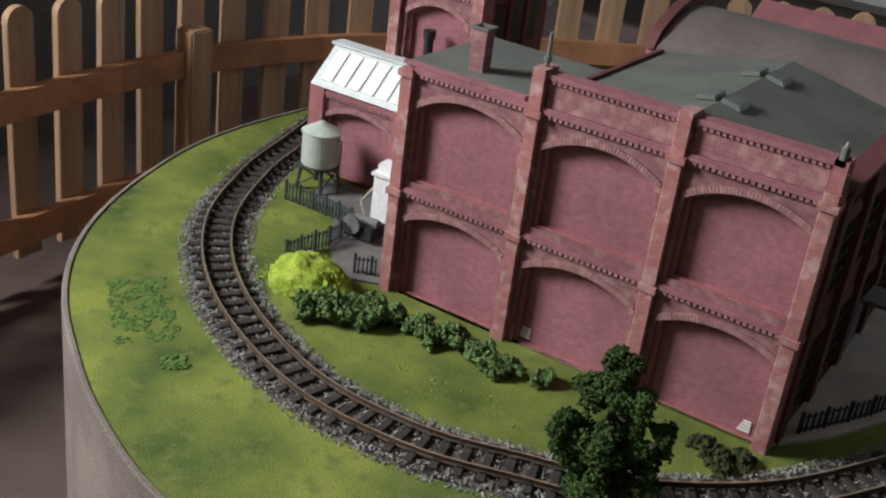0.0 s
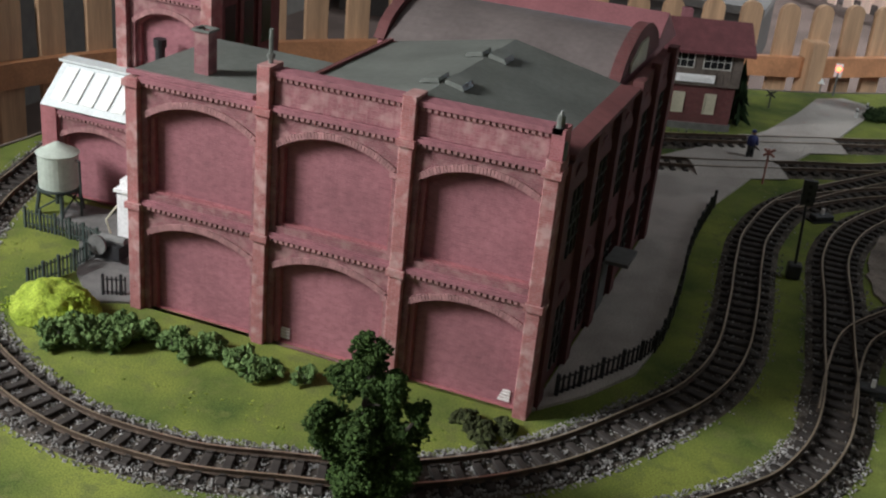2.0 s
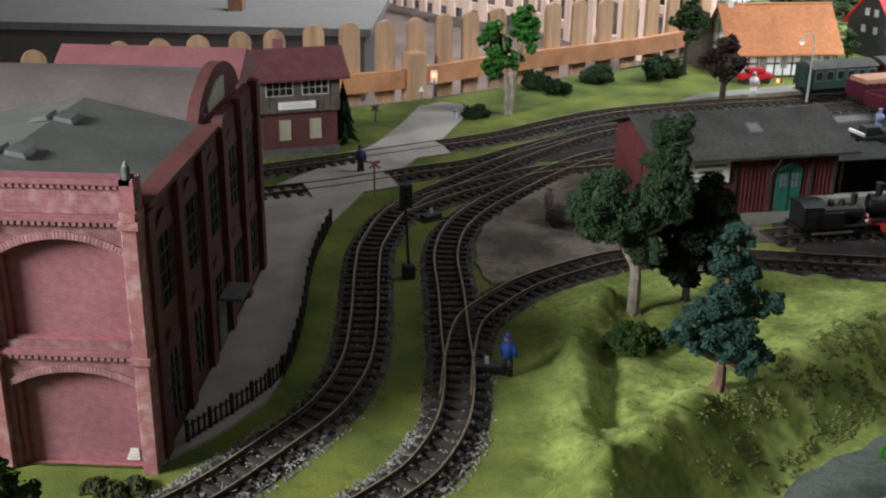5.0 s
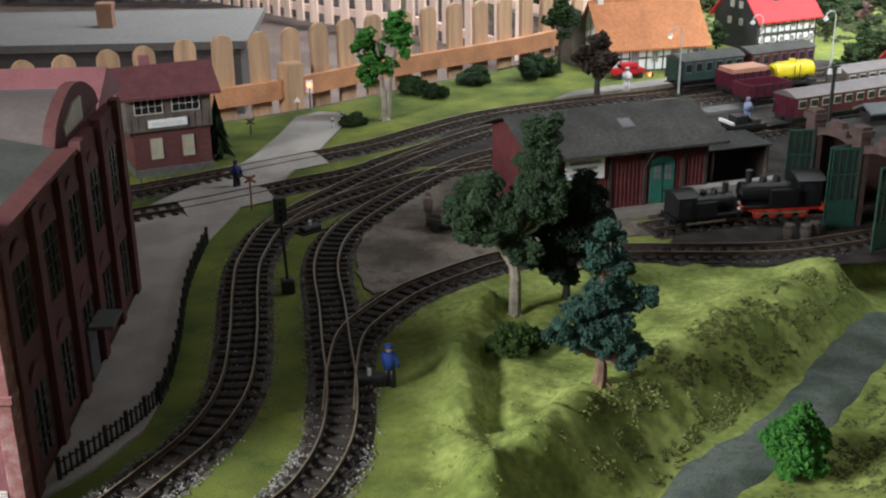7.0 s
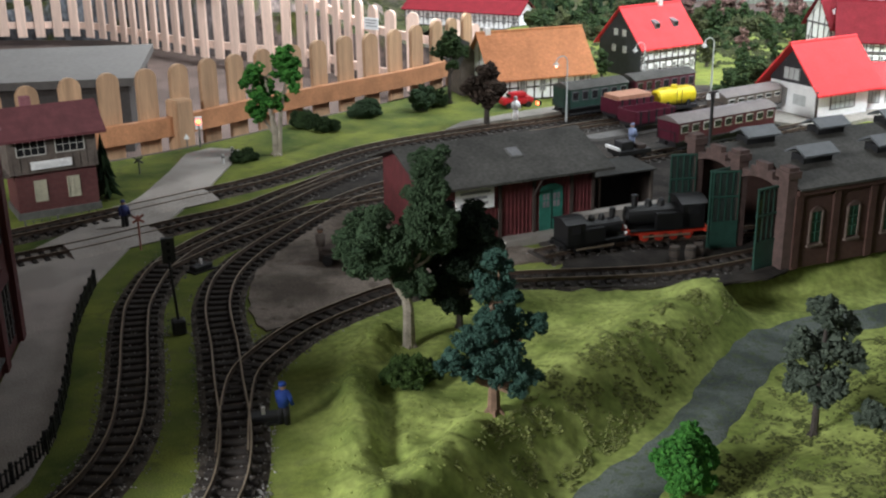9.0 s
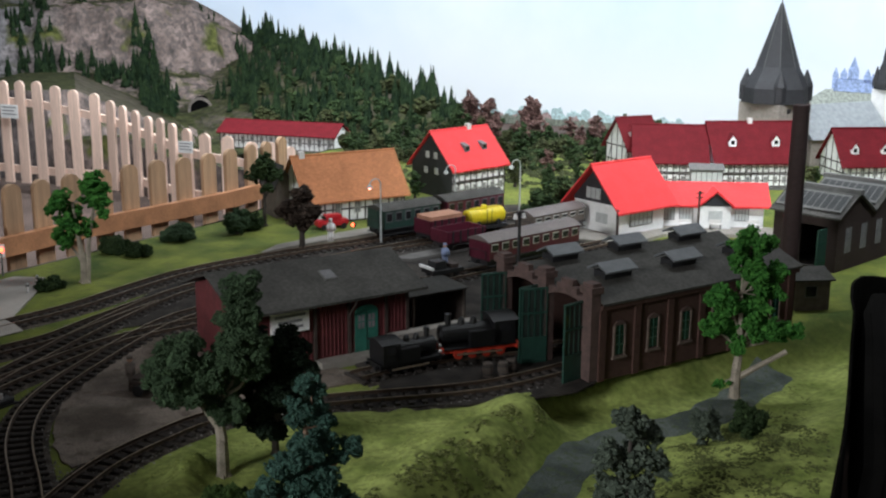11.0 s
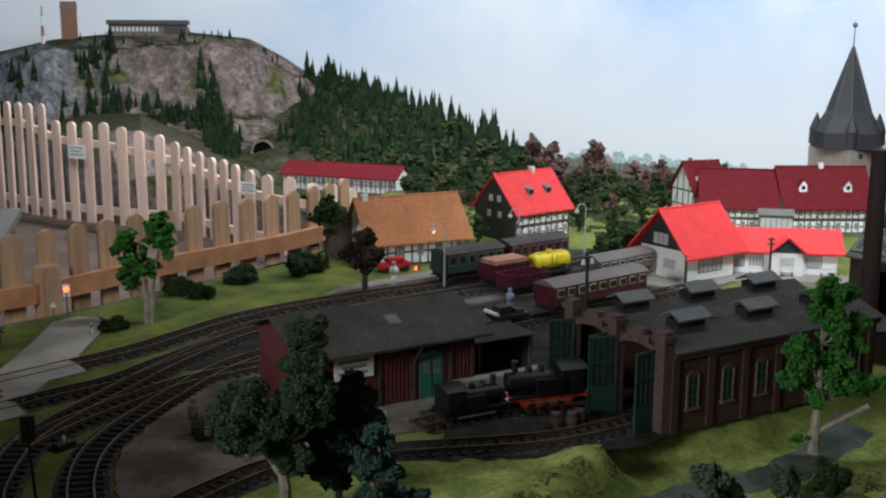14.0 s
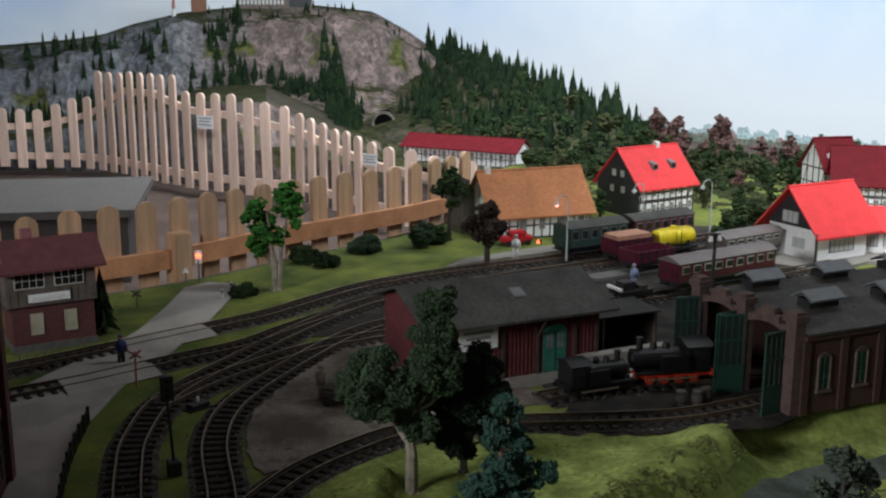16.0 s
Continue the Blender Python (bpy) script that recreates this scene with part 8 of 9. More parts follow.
ICO_FACES = np.array([(0, 11, 5), (0, 5, 1), (0, 1, 7), (0, 7, 10), (0, 10, 11), (1, 5, 9), (5, 11, 4), (11, 10, 2), (10, 7, 6), (7, 1, 8), (3, 9, 4), (3, 4, 2), (3, 2, 6), (3, 6, 8), (3, 8, 9), (4, 9, 5), (2, 4, 11), (6, 2, 10), (8, 6, 7), (9, 8, 1)])
OCT = np.array([(1, 0, 0), (-1, 0, 0), (0, 1, 0), (0, -1, 0), (0, 0, 1), (0, 0, -1)], float)
OCT_FACES = np.array([(0, 2, 4), (2, 1, 4), (1, 3, 4), (3, 0, 4), (2, 0, 5), (1, 2, 5), (3, 1, 5), (0, 3, 5)])
rng = np.random.default_rng(11)


def clump_mesh(name, centres, radii, mat, squash=1.0, fine=True):
    """Many small ragged clumps of foam leaves in one mesh."""
    base, faces = (ICO, ICO_FACES) if fine else (OCT, OCT_FACES)
    c, r = np.asarray(centres, float), np.asarray(radii, float)
    n, k = len(c), len(base)
    a = rng.uniform(0, 6.283, n)
    rot = np.zeros((n, 3, 3))
    rot[:, 0, 0], rot[:, 0, 1], rot[:, 1, 0], rot[:, 1, 1], rot[:, 2, 2] = np.cos(a), -np.sin(a), np.sin(a), np.cos(a), 1
    shape = base[None] * rng.uniform(0.55, 1.35, (n, k, 1)) * np.array((1, 1, squash))
    v = np.einsum("nij,nkj->nki", rot, shape) * r[:, None, None] + c[:, None, :]
    f = faces[None] + (np.arange(n) * k)[:, None, None]
    me = bpy.data.meshes.new(name)
    me.from_pydata(v.reshape(-1, 3).tolist(), [], f.reshape(-1, 3).tolist())
    me.materials.append(M[mat])
    return me


def shell(blobs, size, cover=1.0):
    """Clump centres over lumpy blobs (x, y, z, radius, height ratio), each a cluster of smaller lumps."""
    cs, rs = [], []
    for x, y, z, rad, tall in blobs:
        lumps = 13 if rad > size * 4 else 5
        for _ in range(lumps):
            d = rng.normal(size=3)
            d /= np.linalg.norm(d)
            lr = rad * rng.uniform(0.26, 0.5)
            c = np.array((x, y, z)) + d * rad * rng.uniform(0.3, 0.9) * np.array((1, 1, tall))
            n = max(5, int(cover * 6.0 * (lr / size) ** 2))
            e = rng.normal(size=(n, 3))
            e /= np.linalg.norm(e, axis=1)[:, None]
            cs.append(c + e * (rng.uniform(0.72, 1.06, n) * lr)[:, None] * np.array((1, 1, 0.9)))
            rs.append(rng.uniform(0.4, 1.0, n) ** 1.5 * size * 1.45)
            cs.append(c[None])
            rs.append(np.array((lr * 0.86,)))
    return np.concatenate(cs), np.concatenate(rs)


def stem(bm, pts, n=7):
    """A crooked tapering trunk or limb through (x, y, z, radius)."""
    for a, b in zip(pts, pts[1:]):
        tube(bm, a[:3], b[:3], a[3], b[3], n)


def tree(name, label, x, y, z, trunk, blobs, leaf, bark, size=0.008, cover=1.0, category="tree", group="", limbs=(), squash=0.8):
    """trunk: (x, y, z, radius) from the foot; blobs of the crown: (x, y, z, radius, height ratio)."""
    t = thing(name, label, category, pose(x, y, z), group)
    bm = bmesh.new()
    stem(bm, trunk)
    for k in range(5):
        a = k * 1.257 + x
        r = trunk[0][3]
        tube(bm, (r * 0.5 * math.cos(a), r * 0.5 * math.sin(a), 0.012), (r * 1.9 * math.cos(a), r * 1.9 * math.sin(a), -0.006), r * 0.4, r * 0.2, 5)
    for b in blobs:
        q = min(trunk[1:], key=lambda p: abs(p[2] - (b[2] - 0.05)))
        mid = ((q[0] + b[0]) / 2 + 0.006, (q[1] + b[1]) / 2, (q[2] + b[2]) / 2 - 0.008)
        stem(bm, [(*q[:3], q[3] * 0.6), (*mid, q[3] * 0.45), (*b[:3], q[3] * 0.2)], 5)
    for limb in limbs:
        stem(bm, limb, 6)
    part("trunk", bm, bark, t)
    cs, rs = shell(blobs, size, cover)
    # solid cores under the leaf clumps
    cs = np.concatenate((cs, [b[:3] for b in blobs]))
    rs = np.concatenate((rs, [b[3] * 0.55 for b in blobs]))
    crown = new("crown", clump_mesh("crown", cs, rs, leaf, squash, False))
    crown.parent = t
    tagged(crown)
    return t


def shrub(x, y, z, r, h, leaf, label, size=0.0042, name="shrub", category="shrub", group="", lumps=4):
    t = thing(name, label, category, pose(x, y, z), group)
    bl = [(0, 0, h * 0.5, r * 0.8, h / 2.1 / r)]
    for k in range(lumps):
        a = k * 6.283 / lumps + x * 40
        bl.append((r * 0.55 * math.cos(a), r * 0.55 * math.sin(a), h * (0.32 + 0.12 * (k % 2)), r * 0.52, h / 2.0 / r))
    cs, rs = shell(bl, size, 1.1)
    cs[:, 2] = np.maximum(cs[:, 2], size * 0.3)
    o = new("foliage", clump_mesh("foliage", cs, rs, leaf, 0.85, False))
    o.parent = t
    tagged(o)
    bm = bmesh.new()
    for k in range(5):
        a = k * 1.257
        tube(bm, (0.003 * math.cos(a), 0.003 * math.sin(a), -0.004), (r * 0.5 * math.cos(a), r * 0.5 * math.sin(a), h * 0.6), 0.0025, 0.001, 5)
    part("stems", bm, "bark_dark", t)
    return t


# the dark tree before the factory
tree("tree", "dense dark green model tree in front of the factory", -0.128, -0.274, 0, [(0, 0, 0, 0.009), (0.003, 0, 0.06, 0.007), (-0.004, 0.003, 0.13, 0.005), (0, 0, 0.18, 0.003)],
     [(0.004, 0, 0.2, 0.026, 0.9), (-0.022, 0.01, 0.16, 0.034, 0.9), (0.028, -0.012, 0.17, 0.03, 0.85), (-0.046, -0.018, 0.105, 0.03, 0.95), (0.036, 0.016, 0.095, 0.034, 1.0), (0.0, -0.03, 0.1, 0.036, 1.0), (0.004, 0.03, 0.11, 0.036, 1.0),
      (-0.036, 0.01, 0.055, 0.034, 0.9), (0.03, -0.015, 0.05, 0.036, 0.8), (0.066, 0.0, 0.14, 0.02, 0.8), (-0.058, 0.0, 0.075, 0.02, 0.8), (0.062, -0.01, 0.07, 0.02, 0.9), (-0.01, -0.01, 0.03, 0.036, 0.6)], "leaf_near", "bark_dark", 0.0029, 0.9)
# trees of the grassy hill
tree("tree", "tall leaning model tree with pale trunk and dark green crown", 0.721, 0.58, relief(0.721, 0.58) - 0.004,
     [(0, 0, 0, 0.0125), (0.0, 0, 0.075, 0.0105), (-0.004, 0.002, 0.105, 0.009), (-0.006, 0, 0.15, 0.007), (0.012, 0, 0.22, 0.005), (0.03, 0, 0.28, 0.003)],
     [(-0.078, 0.0, 0.226, 0.050, 0.95), (-0.108, 0.01, 0.208, 0.034, 1.0), (-0.09, -0.01, 0.178, 0.032, 0.9), (-0.062, -0.02, 0.184, 0.036, 0.9), (-0.05, 0.01, 0.262, 0.031, 1.0), (-0.036, 0.0, 0.215, 0.031, 0.9), (0.042, 0.01, 0.356, 0.036, 1.1), (0.052, -0.01, 0.315, 0.032, 0.9), (0.028, 0.015, 0.298, 0.034, 0.9),
      (0.05, -0.005, 0.258, 0.039, 0.9), (0.018, 0.0, 0.25, 0.030, 0.9), (0.062, -0.01, 0.214, 0.031, 0.9), (0.006, 0.0, 0.14, 0.040, 0.9), (-0.02, 0.0, 0.168, 0.027, 0.8), (0.028, 0.01, 0.19, 0.032, 0.9), (-0.012, -0.004, 0.2, 0.034, 1.0), (0.008, -0.006, 0.222, 0.034, 1.0), (0.034, -0.008, 0.228, 0.036, 1.0), (-0.042, -0.012, 0.2, 0.039, 0.9), (0.036, -0.01, 0.28, 0.034, 1.0), (-0.03, -0.01, 0.185, 0.030, 0.9)], "leaf_mid", "bark_pale", 0.0029, 0.9, limbs=([(-0.002, 0, 0.095, 0.008), (-0.04, 0.0, 0.16, 0.006), (-0.085, 0, 0.22, 0.003)],))
tree("tree", "nearly black model tree standing behind the leaning tree", 0.826, 0.64, relief(0.826, 0.64) - 0.004, [(0, 0, 0, 0.008), (0, 0, 0.06, 0.006), (0.004, 0, 0.14, 0.004)],
     [(-0.012, 0, 0.215, 0.042, 0.9), (0.03, 0.01, 0.2, 0.05, 0.9), (0.058, 0.0, 0.15, 0.046, 0.95), (-0.036, 0.01, 0.16, 0.052, 0.9), (0.005, -0.01, 0.12, 0.046, 0.9), (-0.05, 0.0, 0.1, 0.04, 0.9), (0.045, -0.01, 0.085, 0.034, 0.8), (-0.01, 0.0, 0.06, 0.042, 0.8)], "leaf_black", "bark_dark", 0.0036, 0.9)
tree("tree", "blue-green model tree with a stout brown trunk on the hill", 0.812, 0.238, relief(0.812, 0.238) - 0.006,
     [(0, 0, 0, 0.0115), (0, 0, 0.05, 0.0085), (0.002, 0, 0.11, 0.007), (-0.004, 0, 0.19, 0.004)],
     [(0.006, 0, 0.252, 0.022, 1.1), (-0.014, 0, 0.215, 0.027, 1.1), (0.02, 0.0, 0.205, 0.026, 1.0), (-0.008, 0.0, 0.165, 0.034, 1.0), (0.028, 0.01, 0.155, 0.026, 1.0), (0.068, 0.01, 0.148, 0.021, 0.9), (0.048, 0.0, 0.135, 0.018, 0.8), (-0.034, 0.0, 0.125, 0.03, 0.95), (0.008, 0.02, 0.115, 0.032, 0.9), (-0.07, -0.01, 0.105, 0.024, 0.8),
      (-0.05, -0.01, 0.08, 0.02, 0.8), (0.045, -0.015, 0.075, 0.026, 0.85), (0.03, -0.02, 0.05, 0.02, 0.8), (0.06, 0.0, 0.06, 0.018, 0.8), (0.004, -0.018, 0.088, 0.03, 0.9), (-0.022, -0.012, 0.1, 0.028, 0.9), (0.02, -0.014, 0.112, 0.028, 0.9), (-0.018, 0.01, 0.07, 0.02, 0.8)], "leaf_teal", "bark_brown", 0.0029, 0.9)
tree("tree", "slim grey-green model tree beside the gravel path", 1.343, 0.214, relief(1.343, 0.214) - 0.004, [(0, 0, 0, 0.007), (0, 0, 0.08, 0.005), (0.002, 0, 0.2, 0.003)],
     [(0, 0, 0.225, 0.034, 1.2), (0.02, 0.01, 0.175, 0.04, 1.1), (-0.03, 0, 0.16, 0.036, 1.2), (0.045, -0.01, 0.15, 0.03, 0.9), (-0.015, 0.01, 0.1, 0.038, 1.1), (0.02, -0.01, 0.09, 0.034, 1.0), (0.05, 0.01, 0.19, 0.02, 1)], "leaf_grey", "bark_dark", 0.0046, 0.85)
tree("tree", "bright green model tree with forked pale trunk by the shed", 1.91, 0.778, relief(1.91, 0.778) - 0.003,
     [(0, 0, 0, 0.014), (0.0, 0, 0.07, 0.011), (0.006, 0, 0.13, 0.008), (0.0, 0, 0.26, 0.004)],
     [(0.018, 0, 0.388, 0.032, 0.9), (0.05, 0.005, 0.362, 0.034, 0.85), (-0.014, 0.0, 0.362, 0.03, 0.9), (0.012, 0, 0.325, 0.036, 0.85), (0.03, 0, 0.285, 0.036, 0.9), (-0.06, 0.0, 0.258, 0.036, 0.75), (-0.025, 0.0, 0.232, 0.042, 0.8), (0.095, 0.01, 0.29, 0.034, 0.8), (0.075, 0.0, 0.255, 0.036, 0.8), (0.03, 0.0, 0.225, 0.044, 0.85), (-0.012, 0.01, 0.18, 0.04, 0.9), (0.05, -0.01, 0.18, 0.042, 0.85), (-0.07, 0, 0.19, 0.03, 0.8), (0.12, -0.02, 0.165, 0.032, 0.7), (0.085, -0.01, 0.165, 0.03, 0.7), (0.0, 0, 0.135, 0.028, 0.8), (-0.035, 0, 0.05, 0.018, 1)],
     "leaf_bright", "bark_pale", 0.0048, 0.9, limbs=([(0.002, 0, 0.055, 0.008), (0.05, -0.022, 0.09, 0.0065), (0.1, -0.045, 0.125, 0.006)],))
# trees along the fence
tree("tree", "bright green model tree with twin pale trunks by the road", 0.502, 2.044, 0, [(0, 0, 0, 0.012), (0, 0, 0.06, 0.01), (-0.01, 0, 0.14, 0.007), (-0.02, 0, 0.24, 0.004)],
     [(-0.055, 0, 0.25, 0.045, 1.1), (-0.03, 0, 0.19, 0.045, 0.9), (0.045, 0.0, 0.3, 0.042, 1.1), (0.06, 0, 0.235, 0.04, 1.0), (0.03, 0.01, 0.27, 0.04, 1.1), (-0.05, 0.01, 0.14, 0.035, 0.9), (0.02, 0, 0.17, 0.03, 1)], "leaf_bright", "bark_pale", 0.0085, 0.85,
     limbs=([(0.008, 0, 0.0, 0.009), (0.018, 0, 0.12, 0.007), (0.045, 0, 0.26, 0.003)],))
tree("tree", "slim dark green model tree beside the orange-roofed house", 1.135, 2.66, 0, [(0, 0, 0, 0.008), (0.0, 0, 0.1, 0.006), (0.01, 0, 0.2, 0.003)],
     [(0.01, 0, 0.23, 0.04, 0.9), (-0.02, 0, 0.19, 0.04, 0.9), (0.03, 0.01, 0.18, 0.038, 0.9), (0.0, 0, 0.14, 0.03, 0.8)], "leaf_dark", "bark_dark", 0.0085, 1.0)
tree("tree", "round dark brown model tree with grey trunk beside the platform", 1.192, 2.247, 0, [(0, 0, 0, 0.011), (0, 0, 0.06, 0.009), (0, 0, 0.15, 0.005)],
     [(0, 0, 0.175, 0.045, 0.9), (-0.035, 0, 0.14, 0.045, 0.9), (0.035, 0.01, 0.14, 0.045, 0.9), (0.0, -0.02, 0.115, 0.045, 0.9)], "leaf_brown", "bark_dark", 0.0085, 1.1)
tree("tree", "drooping dark green model tree by the station building", 2.2, 2.45, 0, [(0, 0, 0, 0.01), (0, 0, 0.07, 0.008), (0, 0, 0.12, 0.004)],
     [(0, 0, 0.115, 0.05, 0.8), (-0.075, 0, 0.085, 0.05, 0.8), (0.075, -0.02, 0.085, 0.05, 0.8), (-0.03, 0, 0.05, 0.06, 0.75), (0.05, 0, 0.05, 0.055, 0.75), (-0.115, 0, 0.045, 0.035, 1)], "leaf_dark", "bark_dark", 0.0085, 1.0)


def fir_data(x, y, z, h, w, verts, faces, tiers=6, n=9):
    """Ragged drooping tiers of one fir, narrowing to a spire."""
    for k in range(tiers):
        f = k / tiers
        z0, z1 = z + h * (0.06 + 0.8 * f), z + h * (0.06 + 0.8 * f + 0.34 * (1 - 0.35 * f))
        r = w * (1 - f) ** 0.85 * random.uniform(0.85, 1.15) + 0.004
        b = len(verts)
        a0 = random.uniform(0, 6.28)
        for i in range(n):
            s = r * (random.uniform(0.85, 1.15) if i % 2 else random.uniform(0.4, 0.62))
            a = a0 + 6.283 * i / n
            verts.append((x + s * math.cos(a), y + s * math.sin(a), z0 - (0.03 * h if i % 2 else -0.04 * h)))
        verts.append((x, y, min(z1, z + h)))
        faces += [(b + i, b + (i + 1) % n, b + n) for i in range(n)]


def fir_tree(label, x, y, z, h, w, mat="fir"):
    t = thing("fir_tree", label, "fir tree", pose(x, y, z), "firs")
    verts, faces = [], []
    fir_data(0, 0, 0, h, w, verts, faces, 9, 13)
    me = bpy.data.meshes.new("crown")
    me.from_pydata(verts, [], faces)
    me.materials.append(M[mat])
    o = new("crown", me)
    o.parent = t
    tagged(o)
    part("trunk", tubes(((0, 0, -0.004), (0, 0, h * 0.7), 0.006, 0.002, 6)), "bark_dark", t)
    return t


fir_tree("dark green model fir beside the signal box", 0.044, 1.68, 0, 0.18, 0.042)
for x, y, h in ((1.56, 5.42, 0.14), (1.62, 5.3, 0.12), (1.87, 5.2, 0.17), (1.93, 5.26, 0.15), (2.3, 5.0, 0.12)):
    fir_tree("small dark model fir before the long timbered house", x, y, hill_z(x, y) - 0.01, h, 0.05)

# trees behind the houses
KINDS = (("rust-red autumn model tree behind the town", "leaf_rust"), ("dark green model tree behind the town", "leaf_dark"), ("olive green model tree behind the town", "leaf_olive"))
for kind, x, y, h in ((0, 2.5, 4.3, 0.3), (0, 2.58, 4.22, 0.28), (1, 2.42, 4.25, 0.25), (0, 2.86, 4.3, 0.26), (0, 3.1, 4.0, 0.2), (1, 3.02, 3.7, 0.17), (1, 3.3, 4.1, 0.18), (2, 2.5, 3.75, 0.17), (2, 2.46, 4.05, 0.2), (0, 2.72, 4.12, 0.21), (1, 2.66, 3.95, 0.17), (0, 2.9, 4.2, 0.15), (1, 2.85, 4.05, 0.15), (0, 3.05, 4.25, 0.16),
                      (1, 2.78, 3.62, 0.13), (0, 2.98, 3.95, 0.15), (1, 2.88, 3.56, 0.14), (0, 3.2, 4.2, 0.14), (1, 3.15, 3.8, 0.12), (2, 2.32, 3.5, 0.1), (1, 2.3, 4.2, 0.2), (2, 2.2, 4.05, 0.17), (1, 2.1, 4.2, 0.19), (1, 1.97, 3.95, 0.13), (2, 1.82, 3.8, 0.12),
                      (1, 2.36, 3.3, 0.13), (1, 2.45, 3.12, 0.1), (2, 2.3, 3.14, 0.12), (0, 2.52, 3.3, 0.14), (1, 2.38, 3.0, 0.07), (1, 2.6, 3.15, 0.12), (2, 2.26, 3.32, 0.1), (1, 1.8, 2.98, 0.13), (1, 1.75, 3.03, 0.1), (2, 3.42, 2.62, 0.13), (1, 3.5, 2.7, 0.1)):
    w = h * 0.22
    tree("tree", KINDS[kind][0], x, y, 0 if y < 4.4 else hill_z(x, y), [(0, 0, 0, 0.007), (0, 0, h * 0.35, 0.005), (0, 0, h * 0.8, 0.002)],
         [(0, 0, h * 0.82, w * 0.75, 1.1), (-w * 0.5, 0, h * 0.6, w * 0.8, 1.1), (w * 0.5, w * 0.2, h * 0.56, w * 0.8, 1.1), (0, -w * 0.4, h * 0.4, w * 0.85, 1.0), (w * 0.2, 0, h * 0.26, w * 0.7, 0.8)], KINDS[kind][1], "bark_dark", 0.0095, 0.8, group="trees behind the town")

# shrubs
for x, y, r, h, leaf, label in ((0.602, 2.4, 0.05, 0.06, "leaf_dark", "low dark green shrub along the fence"), (0.674, 2.33, 0.045, 0.05, "leaf_dark", "low dark green shrub along the fence"), (0.813, 2.53, 0.06, 0.06, "leaf_mid", "low mid-green shrub along the fence"),
                                (1.02, 2.56, 0.05, 0.12, "leaf_mid", "tall green shrub beside the orange-roofed house"), (1.08, 2.62, 0.045, 0.085, "leaf_dark", "dark green shrub beside the orange-roofed house"), (0.697, 0.43, 0.046, 0.062, "leaf_near", "dark grey-green shrub under the leaning tree"),
                                (0.735, 0.44, 0.03, 0.045, "leaf_dark", "dark grey-green shrub under the leaning tree"), (0.409, 1.996, 0.04, 0.045, "leaf_dark", "round dark shrub beside the road"),
                                (1.7, 0.555, 0.035, 0.11, "leaf_grey", "upright grey-green shrub on the path's bank"), (1.774, 0.517, 0.04, 0.1, "leaf_dark", "dark green shrub on the path's bank"),
                                (1.08, 0.102, 0.05, 0.135, "leaf_bright", "bright emerald bush beside the gravel path"), (1.42, 0.17, 0.03, 0.05, "leaf_grey", "small grey shrub beside the path")):
    shrub(x, y, relief(x, y) - 0.003, r, h, leaf, label, lumps=8 if h > 0.13 else 5)
for x, y, s in ((-0.67, -0.153, 1.25), (-0.646, -0.127, 1.2), (-0.605, -0.11, 1.25), (-0.58, -0.084, 1.0), (-0.529, -0.081, 0.95), (-0.472, -0.071, 1.0), (-0.415, -0.081, 0.95), (-0.364, -0.085, 0.9), (-0.315, -0.069, 0.75), (-0.5, -0.095, 0.8), (-0.39, -0.1, 0.8)):
    shrub(x, y, -0.002, 0.03 * s, 0.042 * s, "leaf_hedge", "low dark green hedge shrub before the brick wall", 0.0045, "hedge_shrub", "shrub", "hedge before the factory", 3)
t = thing("moss_mound", "bright lime-yellow moss mound beside the track", "moss mound", pose(-0.745, -0.085, -0.004))
bm = bmesh.new()
bmesh.ops.create_icosphere(bm, subdivisions=5, radius=1.0)
for v in bm.verts:
    k = 1 + 0.16 * noise.noise(v.co * 2.2) + 0.07 * noise.noise(v.co * 7) + 0.04 * noise.noise(v.co * 19)
    v.co = Vector((v.co.x * 0.072, v.co.y * 0.055, v.co.z * 0.056)) * k
part("moss", bm, "moss", t, smooth=True)
bl = [(0.0, 0.0, 0.0, 0.055, 0.8)]
cs, rs = shell(bl, 0.0028, 0.5)
cs = cs[cs[:, 2] > 0.004] * np.array((1.25, 1.0, 1.1))
o = new("moss_cover", clump_mesh("moss_cover", cs, rs[:len(cs)], "leaf_lime", 0.8, False))
o.parent = t
tagged(o, kind="stuff")
for x, y in ((-0.05, -0.06), (-0.015, -0.05), (-0.035, -0.085), (-0.075, -0.05)):
    shrub(x, y, -0.002, 0.022, 0.018, "leaf_olive", "low dry brown-green scrub at the factory corner", 0.0038, "scrub", "scrub", "scrub", 3)


def inside(x, y, poly):
    c = False
    for (ax, ay), (bx, by) in zip(poly, poly[1:] + poly[:1]):
        if (ay > y) != (by > y) and x < (bx - ax) * (y - ay) / (by - ay) + ax:
            c = not c
    return c


def scatter(name, label, category, poly, n, size, mat, flat=0.7, lift=0.3, ok=None, fine=True):
    xs, ys = [p[0] for p in poly], [p[1] for p in poly]
    cs, rs = [], []
    for _ in range(n * 6):
        x, y = random.uniform(min(xs), max(xs)), random.uniform(min(ys), max(ys))
        if len(cs) < n and inside(x, y, poly) and (ok is None or ok(x, y)):
            r = size * random.uniform(0.45, 1.3)
            cs.append((x, y, relief(x, y) + r * lift))
            rs.append(r)
    tagged(new(name, clump_mesh(name, cs, rs, mat, flat, fine)), label, category, kind="stuff")


random.seed(5)
